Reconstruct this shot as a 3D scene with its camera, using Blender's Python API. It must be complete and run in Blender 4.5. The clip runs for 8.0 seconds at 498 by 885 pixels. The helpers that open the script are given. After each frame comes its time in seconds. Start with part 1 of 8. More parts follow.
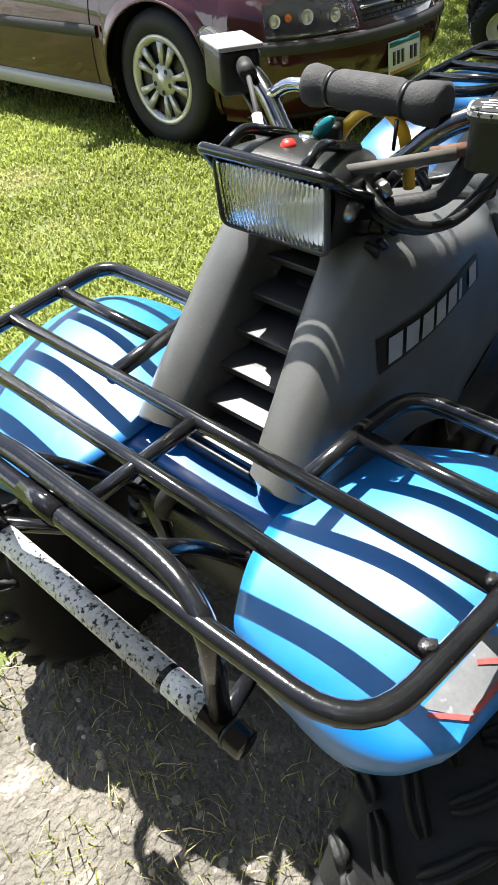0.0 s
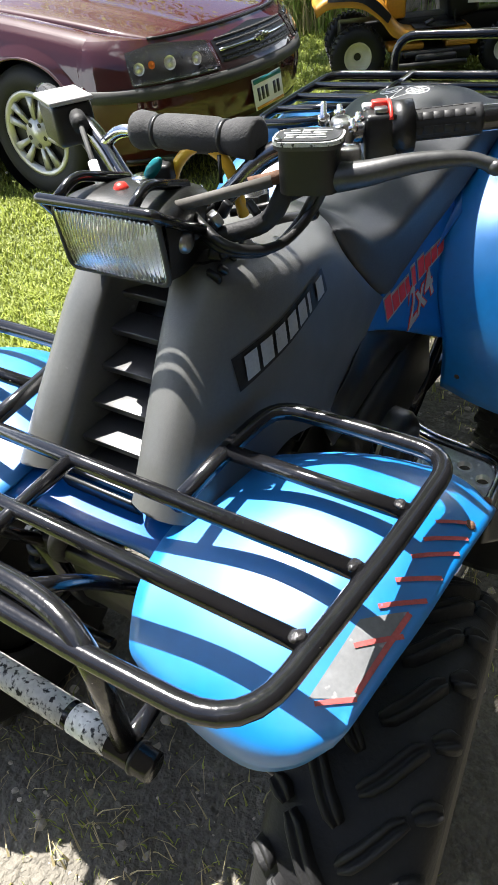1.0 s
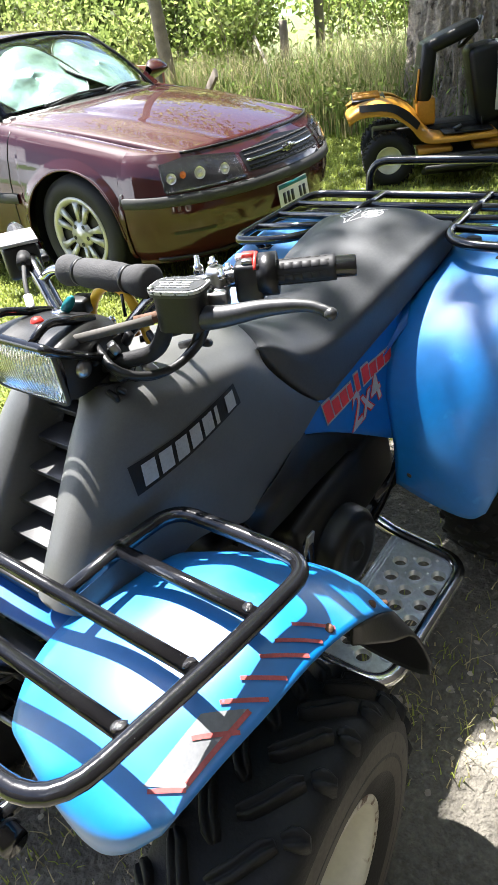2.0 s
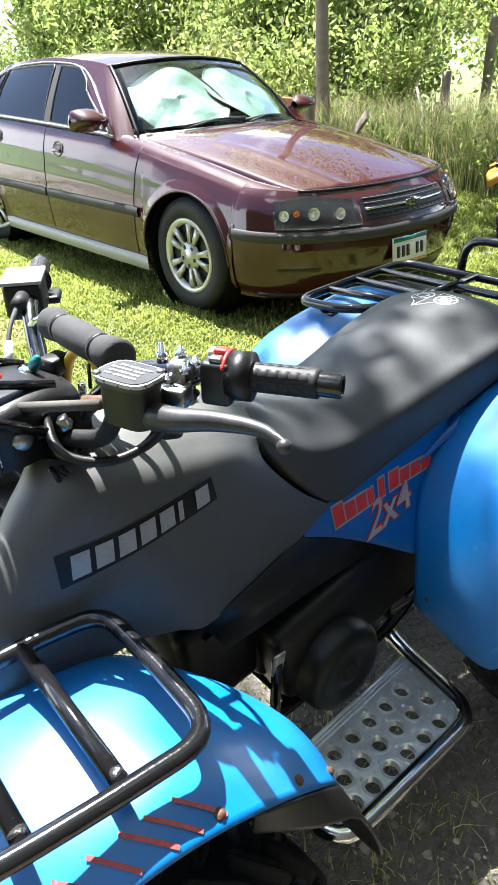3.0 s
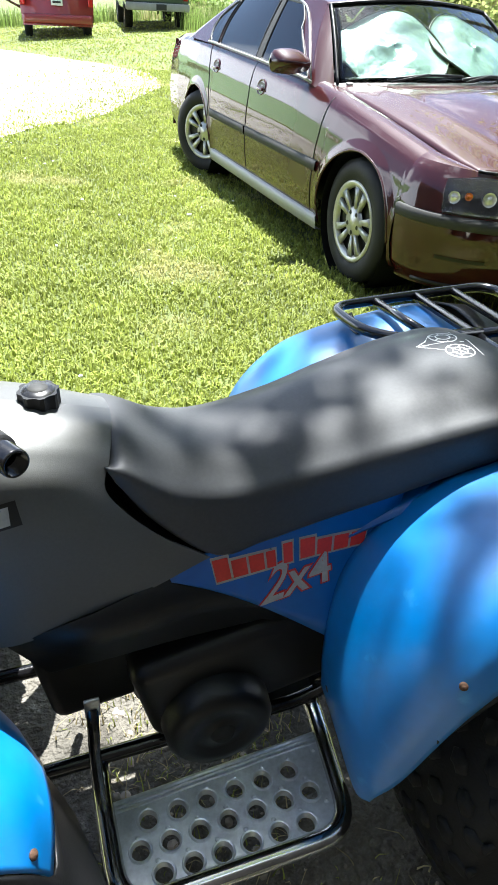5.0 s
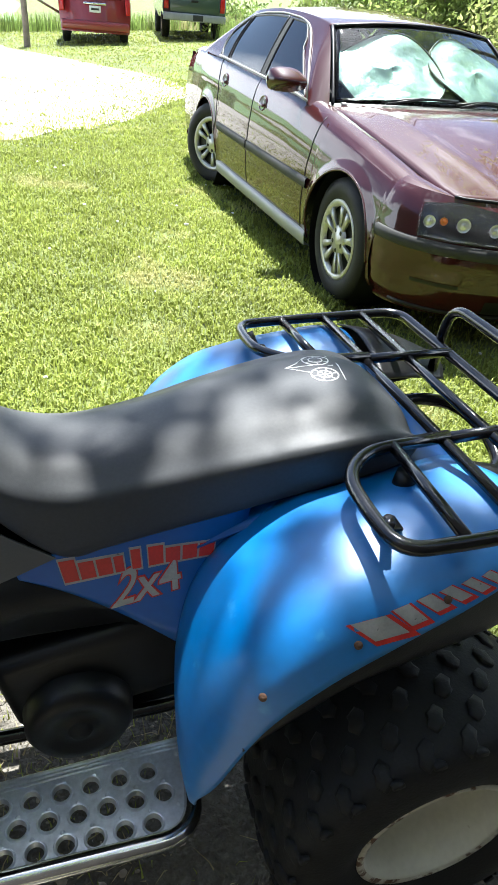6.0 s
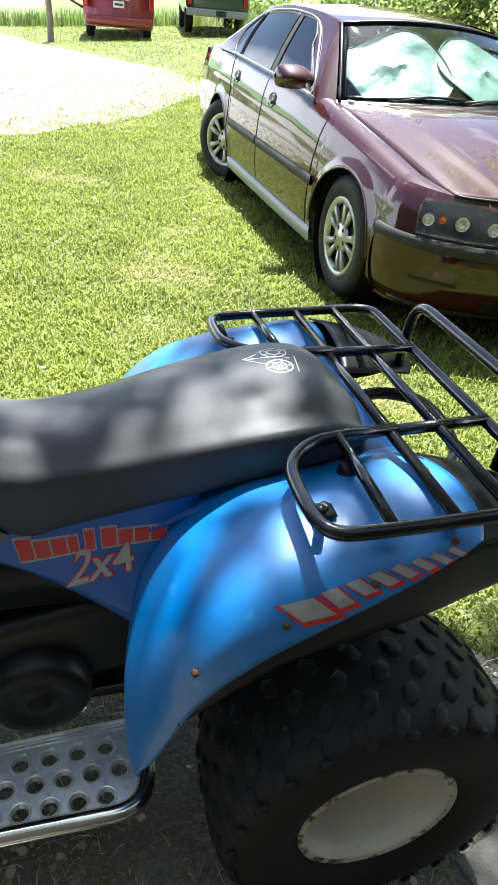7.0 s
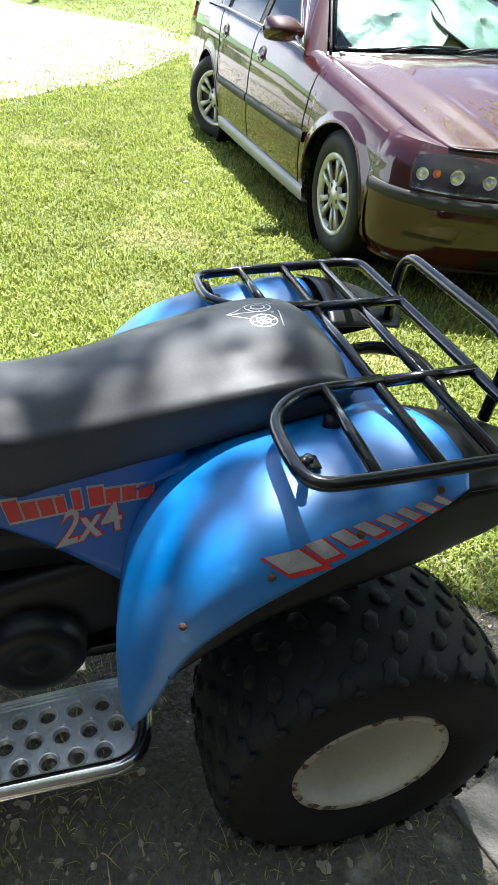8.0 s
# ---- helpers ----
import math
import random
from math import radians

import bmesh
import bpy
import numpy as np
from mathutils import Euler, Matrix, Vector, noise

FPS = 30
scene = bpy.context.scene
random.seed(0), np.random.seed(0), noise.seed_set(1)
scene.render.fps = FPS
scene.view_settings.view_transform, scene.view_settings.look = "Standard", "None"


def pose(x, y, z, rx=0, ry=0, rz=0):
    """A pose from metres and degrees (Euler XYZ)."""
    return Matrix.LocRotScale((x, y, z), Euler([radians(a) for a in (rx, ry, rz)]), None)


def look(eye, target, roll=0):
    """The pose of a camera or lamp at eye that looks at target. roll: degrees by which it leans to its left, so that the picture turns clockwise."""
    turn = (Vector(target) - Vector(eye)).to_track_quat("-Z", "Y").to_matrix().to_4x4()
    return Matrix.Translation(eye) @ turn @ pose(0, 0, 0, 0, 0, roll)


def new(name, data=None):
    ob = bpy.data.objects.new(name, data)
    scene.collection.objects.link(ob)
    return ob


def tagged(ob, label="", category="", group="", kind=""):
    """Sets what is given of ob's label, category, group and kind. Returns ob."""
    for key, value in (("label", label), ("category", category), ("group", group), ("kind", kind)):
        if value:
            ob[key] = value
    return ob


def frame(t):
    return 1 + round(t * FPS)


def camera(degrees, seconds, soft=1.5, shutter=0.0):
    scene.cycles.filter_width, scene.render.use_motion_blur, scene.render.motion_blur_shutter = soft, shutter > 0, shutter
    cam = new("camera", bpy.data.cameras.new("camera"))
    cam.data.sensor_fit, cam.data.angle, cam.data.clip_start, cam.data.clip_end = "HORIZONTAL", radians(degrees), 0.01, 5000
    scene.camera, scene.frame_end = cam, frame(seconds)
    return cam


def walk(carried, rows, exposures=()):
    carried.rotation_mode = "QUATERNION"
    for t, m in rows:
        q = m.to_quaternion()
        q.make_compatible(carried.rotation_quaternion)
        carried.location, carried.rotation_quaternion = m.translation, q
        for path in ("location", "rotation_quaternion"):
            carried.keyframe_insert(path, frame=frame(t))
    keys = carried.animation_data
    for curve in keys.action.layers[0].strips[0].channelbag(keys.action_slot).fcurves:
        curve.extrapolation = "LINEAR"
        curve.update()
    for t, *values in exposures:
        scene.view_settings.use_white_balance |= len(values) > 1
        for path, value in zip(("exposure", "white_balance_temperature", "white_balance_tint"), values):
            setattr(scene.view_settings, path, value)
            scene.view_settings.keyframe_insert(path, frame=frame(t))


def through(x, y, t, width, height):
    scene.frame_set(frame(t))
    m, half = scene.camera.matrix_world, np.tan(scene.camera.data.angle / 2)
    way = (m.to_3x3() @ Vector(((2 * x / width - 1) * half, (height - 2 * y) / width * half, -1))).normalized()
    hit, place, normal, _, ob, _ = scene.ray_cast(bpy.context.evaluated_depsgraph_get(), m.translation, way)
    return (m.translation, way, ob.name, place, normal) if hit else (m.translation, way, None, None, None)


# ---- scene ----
cam = camera(41.0, 8.0, 0.6)
PATH = [
    (0, (-0.375, -0.449, 1.248), (0.695, 0.591, -0.085), -4.2),
    (0.3, (-0.377, -0.449, 1.23), (0.73, 0.51, -0.133), -4.0),
    (0.5, (-0.371, -0.449, 1.228), (0.755, 0.473, -0.144), -4.7),
    (0.8, (-0.367, -0.482, 1.24), (0.825, 0.41, -0.095), -5.5),
    (1, (-0.358, -0.522, 1.254), (0.884, 0.389, -0.022), -7.0),
    (1.2, (-0.348, -0.577, 1.266), (0.923, 0.352, 0.033), -8.6),
    (1.5, (-0.337, -0.647, 1.288), (0.934, 0.375, 0.131), -8.6),
    (1.8, (-0.313, -0.701, 1.302), (0.95, 0.412, 0.225), -9.4),
    (2, (-0.277, -0.726, 1.314), (0.992, 0.383, 0.237), -8.4),
    (2.2, (-0.231, -0.741, 1.32), (1.031, 0.398, 0.266), -7.7),
    (3.3, (0.033, -0.737, 1.338), (1.081, 0.639, 0.332), -0.7),
    (3.5, (0.091, -0.753, 1.351), (1.033, 0.668, 0.306), -3.8),
    (3.8, (0.158, -0.785, 1.355), (0.947, 0.733, 0.32), -4.5),
    (4, (0.2, -0.811, 1.354), (0.936, 0.713, 0.289), -2.4),
    (4.2, (0.248, -0.841, 1.364), (0.915, 0.71, 0.293), -1.6),
    (4.5, (0.309, -0.846, 1.366), (0.877, 0.734, 0.279), -1.3),
    (4.7, (0.351, -0.827, 1.362), (0.886, 0.765, 0.276), 0.1),
    (5, (0.426, -0.801, 1.37), (1.02, 0.746, 0.25), 3.4),
    (5.2, (0.475, -0.795, 1.373), (1.112, 0.72, 0.233), 4.3),
    (6.3, (0.711, -0.949, 1.43), (1.225, 0.652, 0.347), 5.6),
    (6.5, (0.735, -0.961, 1.435), (1.245, 0.645, 0.358), 5.0),
    (6.8, (0.746, -0.966, 1.431), (1.218, 0.639, 0.335), 4.9),
    (7, (0.752, -0.968, 1.43), (1.244, 0.619, 0.317), 5.9),
    (7.2, (0.762, -0.967, 1.428), (1.278, 0.594, 0.291), 6.6),
    (7.5, (0.773, -0.967, 1.425), (1.282, 0.584, 0.269), 5.8),
    (7.7, (0.781, -0.975, 1.424), (1.297, 0.566, 0.258), 5.5),
    (8, (0.779, -0.98, 1.411), (1.256, 0.554, 0.219), 4.5),
]
walk(cam, [(t, look(eye, target, roll)) for t, eye, target, roll in PATH], exposures=[(0.0, 1.92, 6280, 11), (1.0, 2.06, 6240, 12), (1.5, 2.46, 6200, 13), (2.0, 2.50, 6140, 13), (3.5, 2.46, 5980, 11), (5.0, 2.18, 5900, 9), (8.0, 2.12, 5900, 9)])

# ---- light ----
SUN = Vector((0.12, 0.45, 1.0)).normalized()
sun_data = bpy.data.lights.new("sun", "SUN")
sun_data.energy, sun_data.angle, sun_data.color = 5.0, radians(0.55), (1.0, 0.95, 0.86)
sun = new("sun", sun_data)
sun.matrix_world = look((0, 0, 20), Vector((0, 0, 20)) - SUN)
world = bpy.data.worlds.new("sky")
scene.world = world
world.use_nodes = True
wn = world.node_tree
sky = wn.nodes.new("ShaderNodeTexSky")
sky.sky_type, sky.sun_disc = "NISHITA", False
sky.sun_elevation, sky.sun_rotation = math.asin(SUN.z), math.atan2(SUN.x, SUN.y)
sky.air_density, sky.dust_density = 1.0, 1.0
wn.nodes["Background"].inputs[1].default_value = 0.052
# fair-weather clouds over the whole sky, closing up towards the horizon all round
cloud_co, cloud = wn.nodes.new("ShaderNodeTexCoord"), wn.nodes.new("ShaderNodeTexNoise")
cloud.inputs["Scale"].default_value, cloud.inputs["Detail"].default_value = 3.4, 6.0
wn.links.new(cloud_co.outputs["Generated"], cloud.inputs["Vector"])
height, thicker = wn.nodes.new("ShaderNodeSeparateXYZ"), wn.nodes.new("ShaderNodeMapRange")
wn.links.new(cloud_co.outputs["Generated"], height.inputs[0])
wn.links.new(height.outputs[2], thicker.inputs[0])
thicker.inputs[1].default_value, thicker.inputs[2].default_value = 0.12, 0.42
thicker.inputs[3].default_value, thicker.inputs[4].default_value = 0.10, -0.10
thick_sum = wn.nodes.new("ShaderNodeMath")
wn.links.new(cloud.outputs["Fac"], thick_sum.inputs[0])
wn.links.new(thicker.outputs[0], thick_sum.inputs[1])
cover_of, cloudy = wn.nodes.new("ShaderNodeMapRange"), wn.nodes.new("ShaderNodeMix")
cover_of.inputs[1].default_value, cover_of.inputs[2].default_value = 0.48, 0.60
wn.links.new(thick_sum.outputs[0], cover_of.inputs[0])
cloudy.data_type = "RGBA"
cloudy.inputs[7].default_value = (17.0, 17.5, 18.0, 1)
wn.links.new(cover_of.outputs[0], cloudy.inputs[0])
wn.links.new(sky.outputs[0], cloudy.inputs[6])
wn.links.new(cloudy.outputs[2], wn.nodes["Background"].inputs[0])

# ---- materials ----


def mat(name, base, rough=0.5, metal=0.0, vary=0.12, size=8.0, fine=120.0, bump=0.0, bump_size=200.0,
        second=None, spots=0.0, spot_size=30.0, coat=0.0, spec=0.5, rand=0.0, island=0.0, rough_vary=0.1, trans=0.0, coat_rough=0.05, coat_ior=1.5):
    """A procedural surface: a base colour broken up at two scales, worn spots of a second colour, fine relief."""
    m = bpy.data.materials.new(name)
    m.use_nodes = True
    t = m.node_tree
    n, ln = t.nodes, t.links
    b = n["Principled BSDF"]
    geo = n.new("ShaderNodeTexCoord")
    co = geo.outputs["Object"]

    def nz(scale, detail=3.0):
        x = n.new("ShaderNodeTexNoise")
        x.inputs["Scale"].default_value, x.inputs["Detail"].default_value = scale, detail
        ln.new(co, x.inputs["Vector"])
        return x.outputs["Fac"]

    def ramp(src, lo, hi):
        x = n.new("ShaderNodeMapRange")
        x.inputs[1].default_value, x.inputs[2].default_value = lo, hi
        ln.new(src, x.inputs[0])
        return x.outputs[0]

    def math_node(op, a, v):
        x = n.new("ShaderNodeMath")
        x.operation = op
        ln.new(a, x.inputs[0])
        if isinstance(v, (int, float)):
            x.inputs[1].default_value = v
        else:
            ln.new(v, x.inputs[1])
        return x.outputs[0]

    big, small = nz(size), nz(fine, 2.0)
    both = math_node("ADD", math_node("MULTIPLY", big, 0.6), math_node("MULTIPLY", small, 0.4))
    shade = n.new("ShaderNodeMapRange")
    shade.inputs[1].default_value, shade.inputs[2].default_value = 0.3, 0.7
    shade.inputs[3].default_value, shade.inputs[4].default_value = 1 - vary, 1 + vary
    ln.new(both, shade.inputs[0])
    value = shade.outputs[0]
    if rand or island:
        info = n.new("ShaderNodeObjectInfo").outputs["Random"] if rand else n.new("ShaderNodeNewGeometry").outputs["Random Per Island"]
        r = n.new("ShaderNodeMapRange")
        r.inputs[3].default_value, r.inputs[4].default_value = 1 - (rand or island), 1 + (rand or island)
        ln.new(info, r.inputs[0])
        value = math_node("MULTIPLY", value, r.outputs[0])
    mix = n.new("ShaderNodeMix")
    mix.data_type, mix.blend_type = "RGBA", "MULTIPLY"
    mix.inputs[0].default_value = 1.0
    mix.inputs[6].default_value = (*base, 1)
    ln.new(value, mix.inputs[7])
    colour = mix.outputs[2]
    if second:
        m2 = n.new("ShaderNodeMix")
        m2.data_type = "RGBA"
        ln.new(ramp(nz(spot_size, 5.0), 0.62 - spots, 0.66 - spots + 0.06), m2.inputs[0])
        ln.new(colour, m2.inputs[6])
        m2.inputs[7].default_value = (*second, 1)
        colour = m2.outputs[2]
    ln.new(colour, b.inputs["Base Color"])
    b.inputs["Metallic"].default_value = metal
    b.inputs["Specular IOR Level"].default_value = spec
    b.inputs["Coat Weight"].default_value = coat
    b.inputs["Coat Roughness"].default_value = coat_rough
    b.inputs["Coat IOR"].default_value = coat_ior
    b.inputs["Transmission Weight"].default_value = trans
    rr = n.new("ShaderNodeMapRange")
    rr.inputs[1].default_value, rr.inputs[2].default_value = 0.3, 0.7
    rr.inputs[3].default_value, rr.inputs[4].default_value = max(0.0, rough * (1 - rough_vary)), min(1.0, rough * (1 + rough_vary))
    ln.new(big, rr.inputs[0])
    ln.new(rr.outputs[0], b.inputs["Roughness"])
    if bump:
        bp = n.new("ShaderNodeBump")
        bp.inputs["Strength"].default_value, bp.inputs["Distance"].default_value = 1.0, bump
        ln.new(nz(bump_size, 3.0), bp.inputs["Height"])
        ln.new(bp.outputs[0], b.inputs["Normal"])
    return m


def leafy(name, base, second, island=0.35, through=0.35, rough=0.6):
    """Thin green stuff that lets light through."""
    m = mat(name, base, rough, vary=0.25, size=0.7, fine=6.0, second=second, spots=0.06, spot_size=1.1, island=island, spec=0.25)
    t = m.node_tree
    b = t.nodes["Principled BSDF"]
    tr, mx = t.nodes.new("ShaderNodeBsdfTranslucent"), t.nodes.new("ShaderNodeMixShader")
    t.links.new(b.inputs["Base Color"].links[0].from_socket, tr.inputs[0])
    mx.inputs[0].default_value = through
    out = t.nodes["Material Output"]
    t.links.new(b.outputs[0], mx.inputs[1])
    t.links.new(tr.outputs[0], mx.inputs[2])
    t.links.new(mx.outputs[0], out.inputs[0])
    return m


def glass(name, tint=(1, 1, 1), rough=0.02, ior=1.45):
    m = bpy.data.materials.new(name)
    m.use_nodes = True
    b = m.node_tree.nodes["Principled BSDF"]
    b.inputs["Base Color"].default_value = (*tint, 1)
    b.inputs["Roughness"].default_value, b.inputs["IOR"].default_value = rough, ior
    b.inputs["Transmission Weight"].default_value = 1.0
    return m


BLUE = mat("blue_plastic", (0.0012, 0.158, 0.470), 0.47, vary=0.12, size=5, fine=60, second=(0.03, 0.25, 0.57), spots=-0.05, spot_size=22, spec=1.0, coat=0.18, coat_rough=0.22, rough_vary=0.3, bump=0.0005, bump_size=12)
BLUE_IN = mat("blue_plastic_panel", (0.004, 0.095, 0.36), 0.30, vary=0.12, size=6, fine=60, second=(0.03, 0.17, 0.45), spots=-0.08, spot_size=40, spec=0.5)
GREY = mat("charcoal_plastic", (0.070, 0.071, 0.067), 0.46, vary=0.16, size=7, fine=220, second=(0.17, 0.17, 0.165), spots=-0.11, spot_size=60, bump=0.0002, bump_size=700, spec=0.75, rough_vary=0.25)
DARK = mat("black_plastic", (0.0048, 0.0048, 0.005), 0.42, vary=0.3, size=9, fine=150, bump=0.0003, bump_size=300, spec=0.4)
# same charcoal plastic, its base darkened to hold the channel's shade
LOUVRE_SHADED = mat("shaded_louvre_plastic", (0.030, 0.030, 0.030), 0.36, vary=0.2, size=20, fine=200, spec=0.9)
VINYL = mat("seat_vinyl", (0.048, 0.050, 0.053), 0.50, vary=0.2, size=6, fine=180, bump=0.0001, bump_size=900, spec=0.34, rough_vary=0.2)
STEEL_BLACK = mat("black_enamel_tube", (0.007, 0.007, 0.008), 0.15, vary=0.25, size=20, fine=200, second=(0.34, 0.32, 0.30), spots=-0.105, spot_size=150, spec=0.6, bump=0.00035, bump_size=140, rough_vary=0.3)
WELD = mat("weld_bead", (0.018, 0.017, 0.017), 0.2, 0.1, vary=0.4, size=80, fine=400, second=(0.40, 0.39, 0.37), spots=-0.10, spot_size=260, bump=0.002, bump_size=300)
FLAKED = mat("flaked_white_tube", (0.60, 0.59, 0.56), 0.4, vary=0.3, size=20, fine=160, second=(0.012, 0.012, 0.013), spots=0.09, spot_size=170, bump=0.0008, bump_size=180)
CHROME = mat("bright_steel", (0.62, 0.62, 0.63), 0.16, 1.0, vary=0.15, size=20, fine=150, rough_vary=0.3)
ALLOY = mat("cast_aluminium", (0.34, 0.34, 0.335), 0.32, 1.0, vary=0.25, size=18, fine=160, bump=0.0005, bump_size=240)
TREAD = mat("pressed_aluminium", (0.68, 0.72, 0.76), 0.32, 0.60, vary=0.25, size=14, fine=110, second=(0.20, 0.20, 0.20), spots=-0.08, spot_size=24, bump=0.0005, bump_size=120)
RUBBER = mat("tyre_rubber", (0.009, 0.009, 0.0095), 0.66, vary=0.3, size=10, fine=160, second=(0.020, 0.020, 0.019), spots=-0.08, spot_size=30, bump=0.0008, bump_size=200, spec=0.35)
DUSTY = mat("dusty_sidewall", (0.070, 0.064, 0.055), 0.8, vary=0.4, size=14, fine=160, second=(0.02, 0.02, 0.02), spots=0.0, spot_size=40)
FOAM = mat("bar_foam", (0.030, 0.030, 0.031), 0.85, vary=0.25, size=60, fine=500, bump=0.0007, bump_size=420)
CREAM = mat("cream_steel_rim", (0.60, 0.585, 0.50), 0.4, vary=0.1, size=9, fine=90, second=(0.19, 0.11, 0.06), spots=-0.11, spot_size=34)
RUST = mat("rusty_steel", (0.105, 0.055, 0.032), 0.8, 0.2, vary=0.5, size=60, fine=300, bump=0.001, bump_size=300)
RED = mat("red_plastic", (0.55, 0.03, 0.02), 0.35, vary=0.08)
REDF = mat("red_film", (0.56, 0.030, 0.022), 0.42, vary=0.18, size=40, fine=200)
REDFADED = mat("faded_red_film", (0.36, 0.07, 0.065), 0.5, vary=0.3, size=60, fine=300, second=(0.05, 0.17, 0.36), spots=-0.04, spot_size=90)
SILVER = mat("silver_film", (0.36, 0.36, 0.35), 0.42, 0.2, vary=0.15, size=60, fine=260, second=(0.10, 0.10, 0.10), spots=-0.05, spot_size=120)
GREYF = mat("grey_film", (0.16, 0.165, 0.17), 0.45, vary=0.2, size=40, fine=200, second=(0.42, 0.42, 0.42), spots=-0.02, spot_size=46)
YELLOW = mat("yellow_hose", (0.78, 0.46, 0.03), 0.38, vary=0.12, size=30)
TEAL = mat("teal_plastic", (0.005, 0.16, 0.18), 0.35, vary=0.1)
AMBERF = mat("amber_fitting", (0.55, 0.25, 0.02), 0.4, vary=0.1)
LID = mat("chipped_black_lid", (0.020, 0.020, 0.021), 0.4, vary=0.3, size=40, fine=200, second=(0.40, 0.40, 0.39), spots=-0.08, spot_size=110)
WHITE = mat("white_enamel", (0.70, 0.70, 0.68), 0.4, vary=0.06)
PAINT = mat("maroon_car_paint", (0.034, 0.0020, 0.003), 0.50, 0.0, vary=0.10, size=2, fine=900, coat=1.0, coat_rough=0.03, coat_ior=1.54, spec=0.1)
TRIM = mat("grey_car_trim", (0.042, 0.042, 0.040), 0.62, vary=0.15, spec=0.25)
SILL = mat("silver_sill", (0.30, 0.30, 0.30), 0.4, vary=0.12, size=6)
HUB = mat("silver_wheel_cover", (0.50, 0.49, 0.45), 0.35, 0.55, vary=0.12, size=16)
GRIP = mat("grip_rubber", (0.014, 0.014, 0.015), 0.55, vary=0.25, size=40, fine=260, second=(0.10, 0.10, 0.10), spots=-0.12, spot_size=160, spec=0.3)
LEVER = mat("dull_cast_lever", (0.055, 0.055, 0.055), 0.42, 0.6, vary=0.3, size=40, fine=260, second=(0.06, 0.06, 0.06), spots=-0.03, spot_size=90)
CHIPPED = mat("chipped_pale_edge", (0.42, 0.42, 0.41), 0.5, 0.3, vary=0.3, size=60, fine=300, second=(0.02, 0.02, 0.02), spots=0.06, spot_size=240, bump=0.002, bump_size=260)
GLASS = glass("car_glass", (0.62, 0.72, 0.68), 0.01)
TINT = glass("tinted_glass", (0.035, 0.038, 0.038), 0.01)
CARLENS = glass("car_lamp_cover", (0.97, 0.97, 0.97), 0.0, 1.22)
LENS = glass("clear_lens", (0.96, 0.97, 0.97), 0.03, 1.4)
SHADE = mat("sunshade_foil", (0.26, 0.36, 0.33), 0.32, 0.5, vary=0.3, size=3, fine=14, second=(0.01, 0.14, 0.13), spots=-0.03, spot_size=2.2, bump=0.03, bump_size=6)
CLOTH = mat("car_upholstery", (0.10, 0.09, 0.08), 0.9, vary=0.2)
REFLECT = mat("lamp_reflector", (0.85, 0.85, 0.88), 0.34, 1.0, vary=0.05, bump=0.004, bump_size=90)
HOUSING = mat("lamp_housing", (0.020, 0.020, 0.021), 0.25, 0.2, vary=0.3, size=30, fine=120)
RIMLIP = mat("chipped_rim_lip", (0.55, 0.53, 0.45), 0.45, vary=0.2, size=20, fine=120, second=(0.10, 0.05, 0.025), spots=0.10, spot_size=45, bump=0.001, bump_size=200)
DARKCHROME = mat("dull_chrome_tube", (0.16, 0.16, 0.165), 0.2, 1.0, vary=0.2, size=20, fine=150, rough_vary=0.3)
AMBER = mat("amber_lens", (0.60, 0.16, 0.02), 0.2, vary=0.05)
MYELLOW = mat("mower_yellow", (0.50, 0.235, 0.018), 0.42, vary=0.14, size=7, fine=60)
MWHITE = mat("mower_offwhite", (0.62, 0.60, 0.52), 0.45, vary=0.08)
VRED = mat("van_red_paint", (0.25, 0.018, 0.018), 0.35, vary=0.08, size=1, coat=0.8)
TGREEN = mat("truck_green_paint", (0.030, 0.055, 0.045), 0.32, vary=0.08, size=1, coat=0.8)
TAIL = mat("tail_lamp_red", (0.45, 0.01, 0.01), 0.2, vary=0.05)
BARK = mat("tree_bark", (0.30, 0.25, 0.20), 0.95, vary=0.5, size=6, fine=40, second=(0.06, 0.045, 0.035), spots=0.02, spot_size=9, bump=0.05, bump_size=14)
WOOD = mat("weathered_wood", (0.20, 0.165, 0.13), 0.9, vary=0.35, size=9, fine=90, bump=0.004, bump_size=60)
BOARD = mat("faded_red_board", (0.42, 0.15, 0.10), 0.8, vary=0.25, size=6, fine=60)
WALL = mat("dark_screen_wall", (0.045, 0.038, 0.032), 0.9, vary=0.25, size=2, fine=30)
DIRT = mat("packed_dirt", (0.122, 0.112, 0.092), 0.95, vary=0.5, size=3, fine=90, second=(0.32, 0.295, 0.25), spots=0.0, spot_size=7, bump=0.02, bump_size=70)
GRAVEL = mat("pale_gravel", (0.42, 0.395, 0.35), 0.95, vary=0.3, size=1.4, fine=40, second=(0.26, 0.245, 0.20), spots=-0.04, spot_size=3, bump=0.02, bump_size=40)
CONCRETE = mat("old_concrete", (0.15, 0.142, 0.128), 0.9, vary=0.25, size=5, fine=120, second=(0.22, 0.21, 0.185), spots=-0.02, spot_size=14, bump=0.004, bump_size=140)
PEBBLE = mat("loose_pebble", (0.33, 0.29, 0.24), 0.9, vary=0.2, size=40, island=0.45)
SOIL = mat("lawn_soil", (0.112, 0.138, 0.036), 0.95, vary=0.5, size=0.6, fine=16, second=(0.155, 0.165, 0.060), spots=0.0, spot_size=1.6, bump=0.02, bump_size=40)
FIELD = mat("crop_field", (0.15, 0.26, 0.09), 0.95, vary=0.12, size=0.03, fine=0.8, second=(0.20, 0.30, 0.12), spots=0.0, spot_size=0.05)
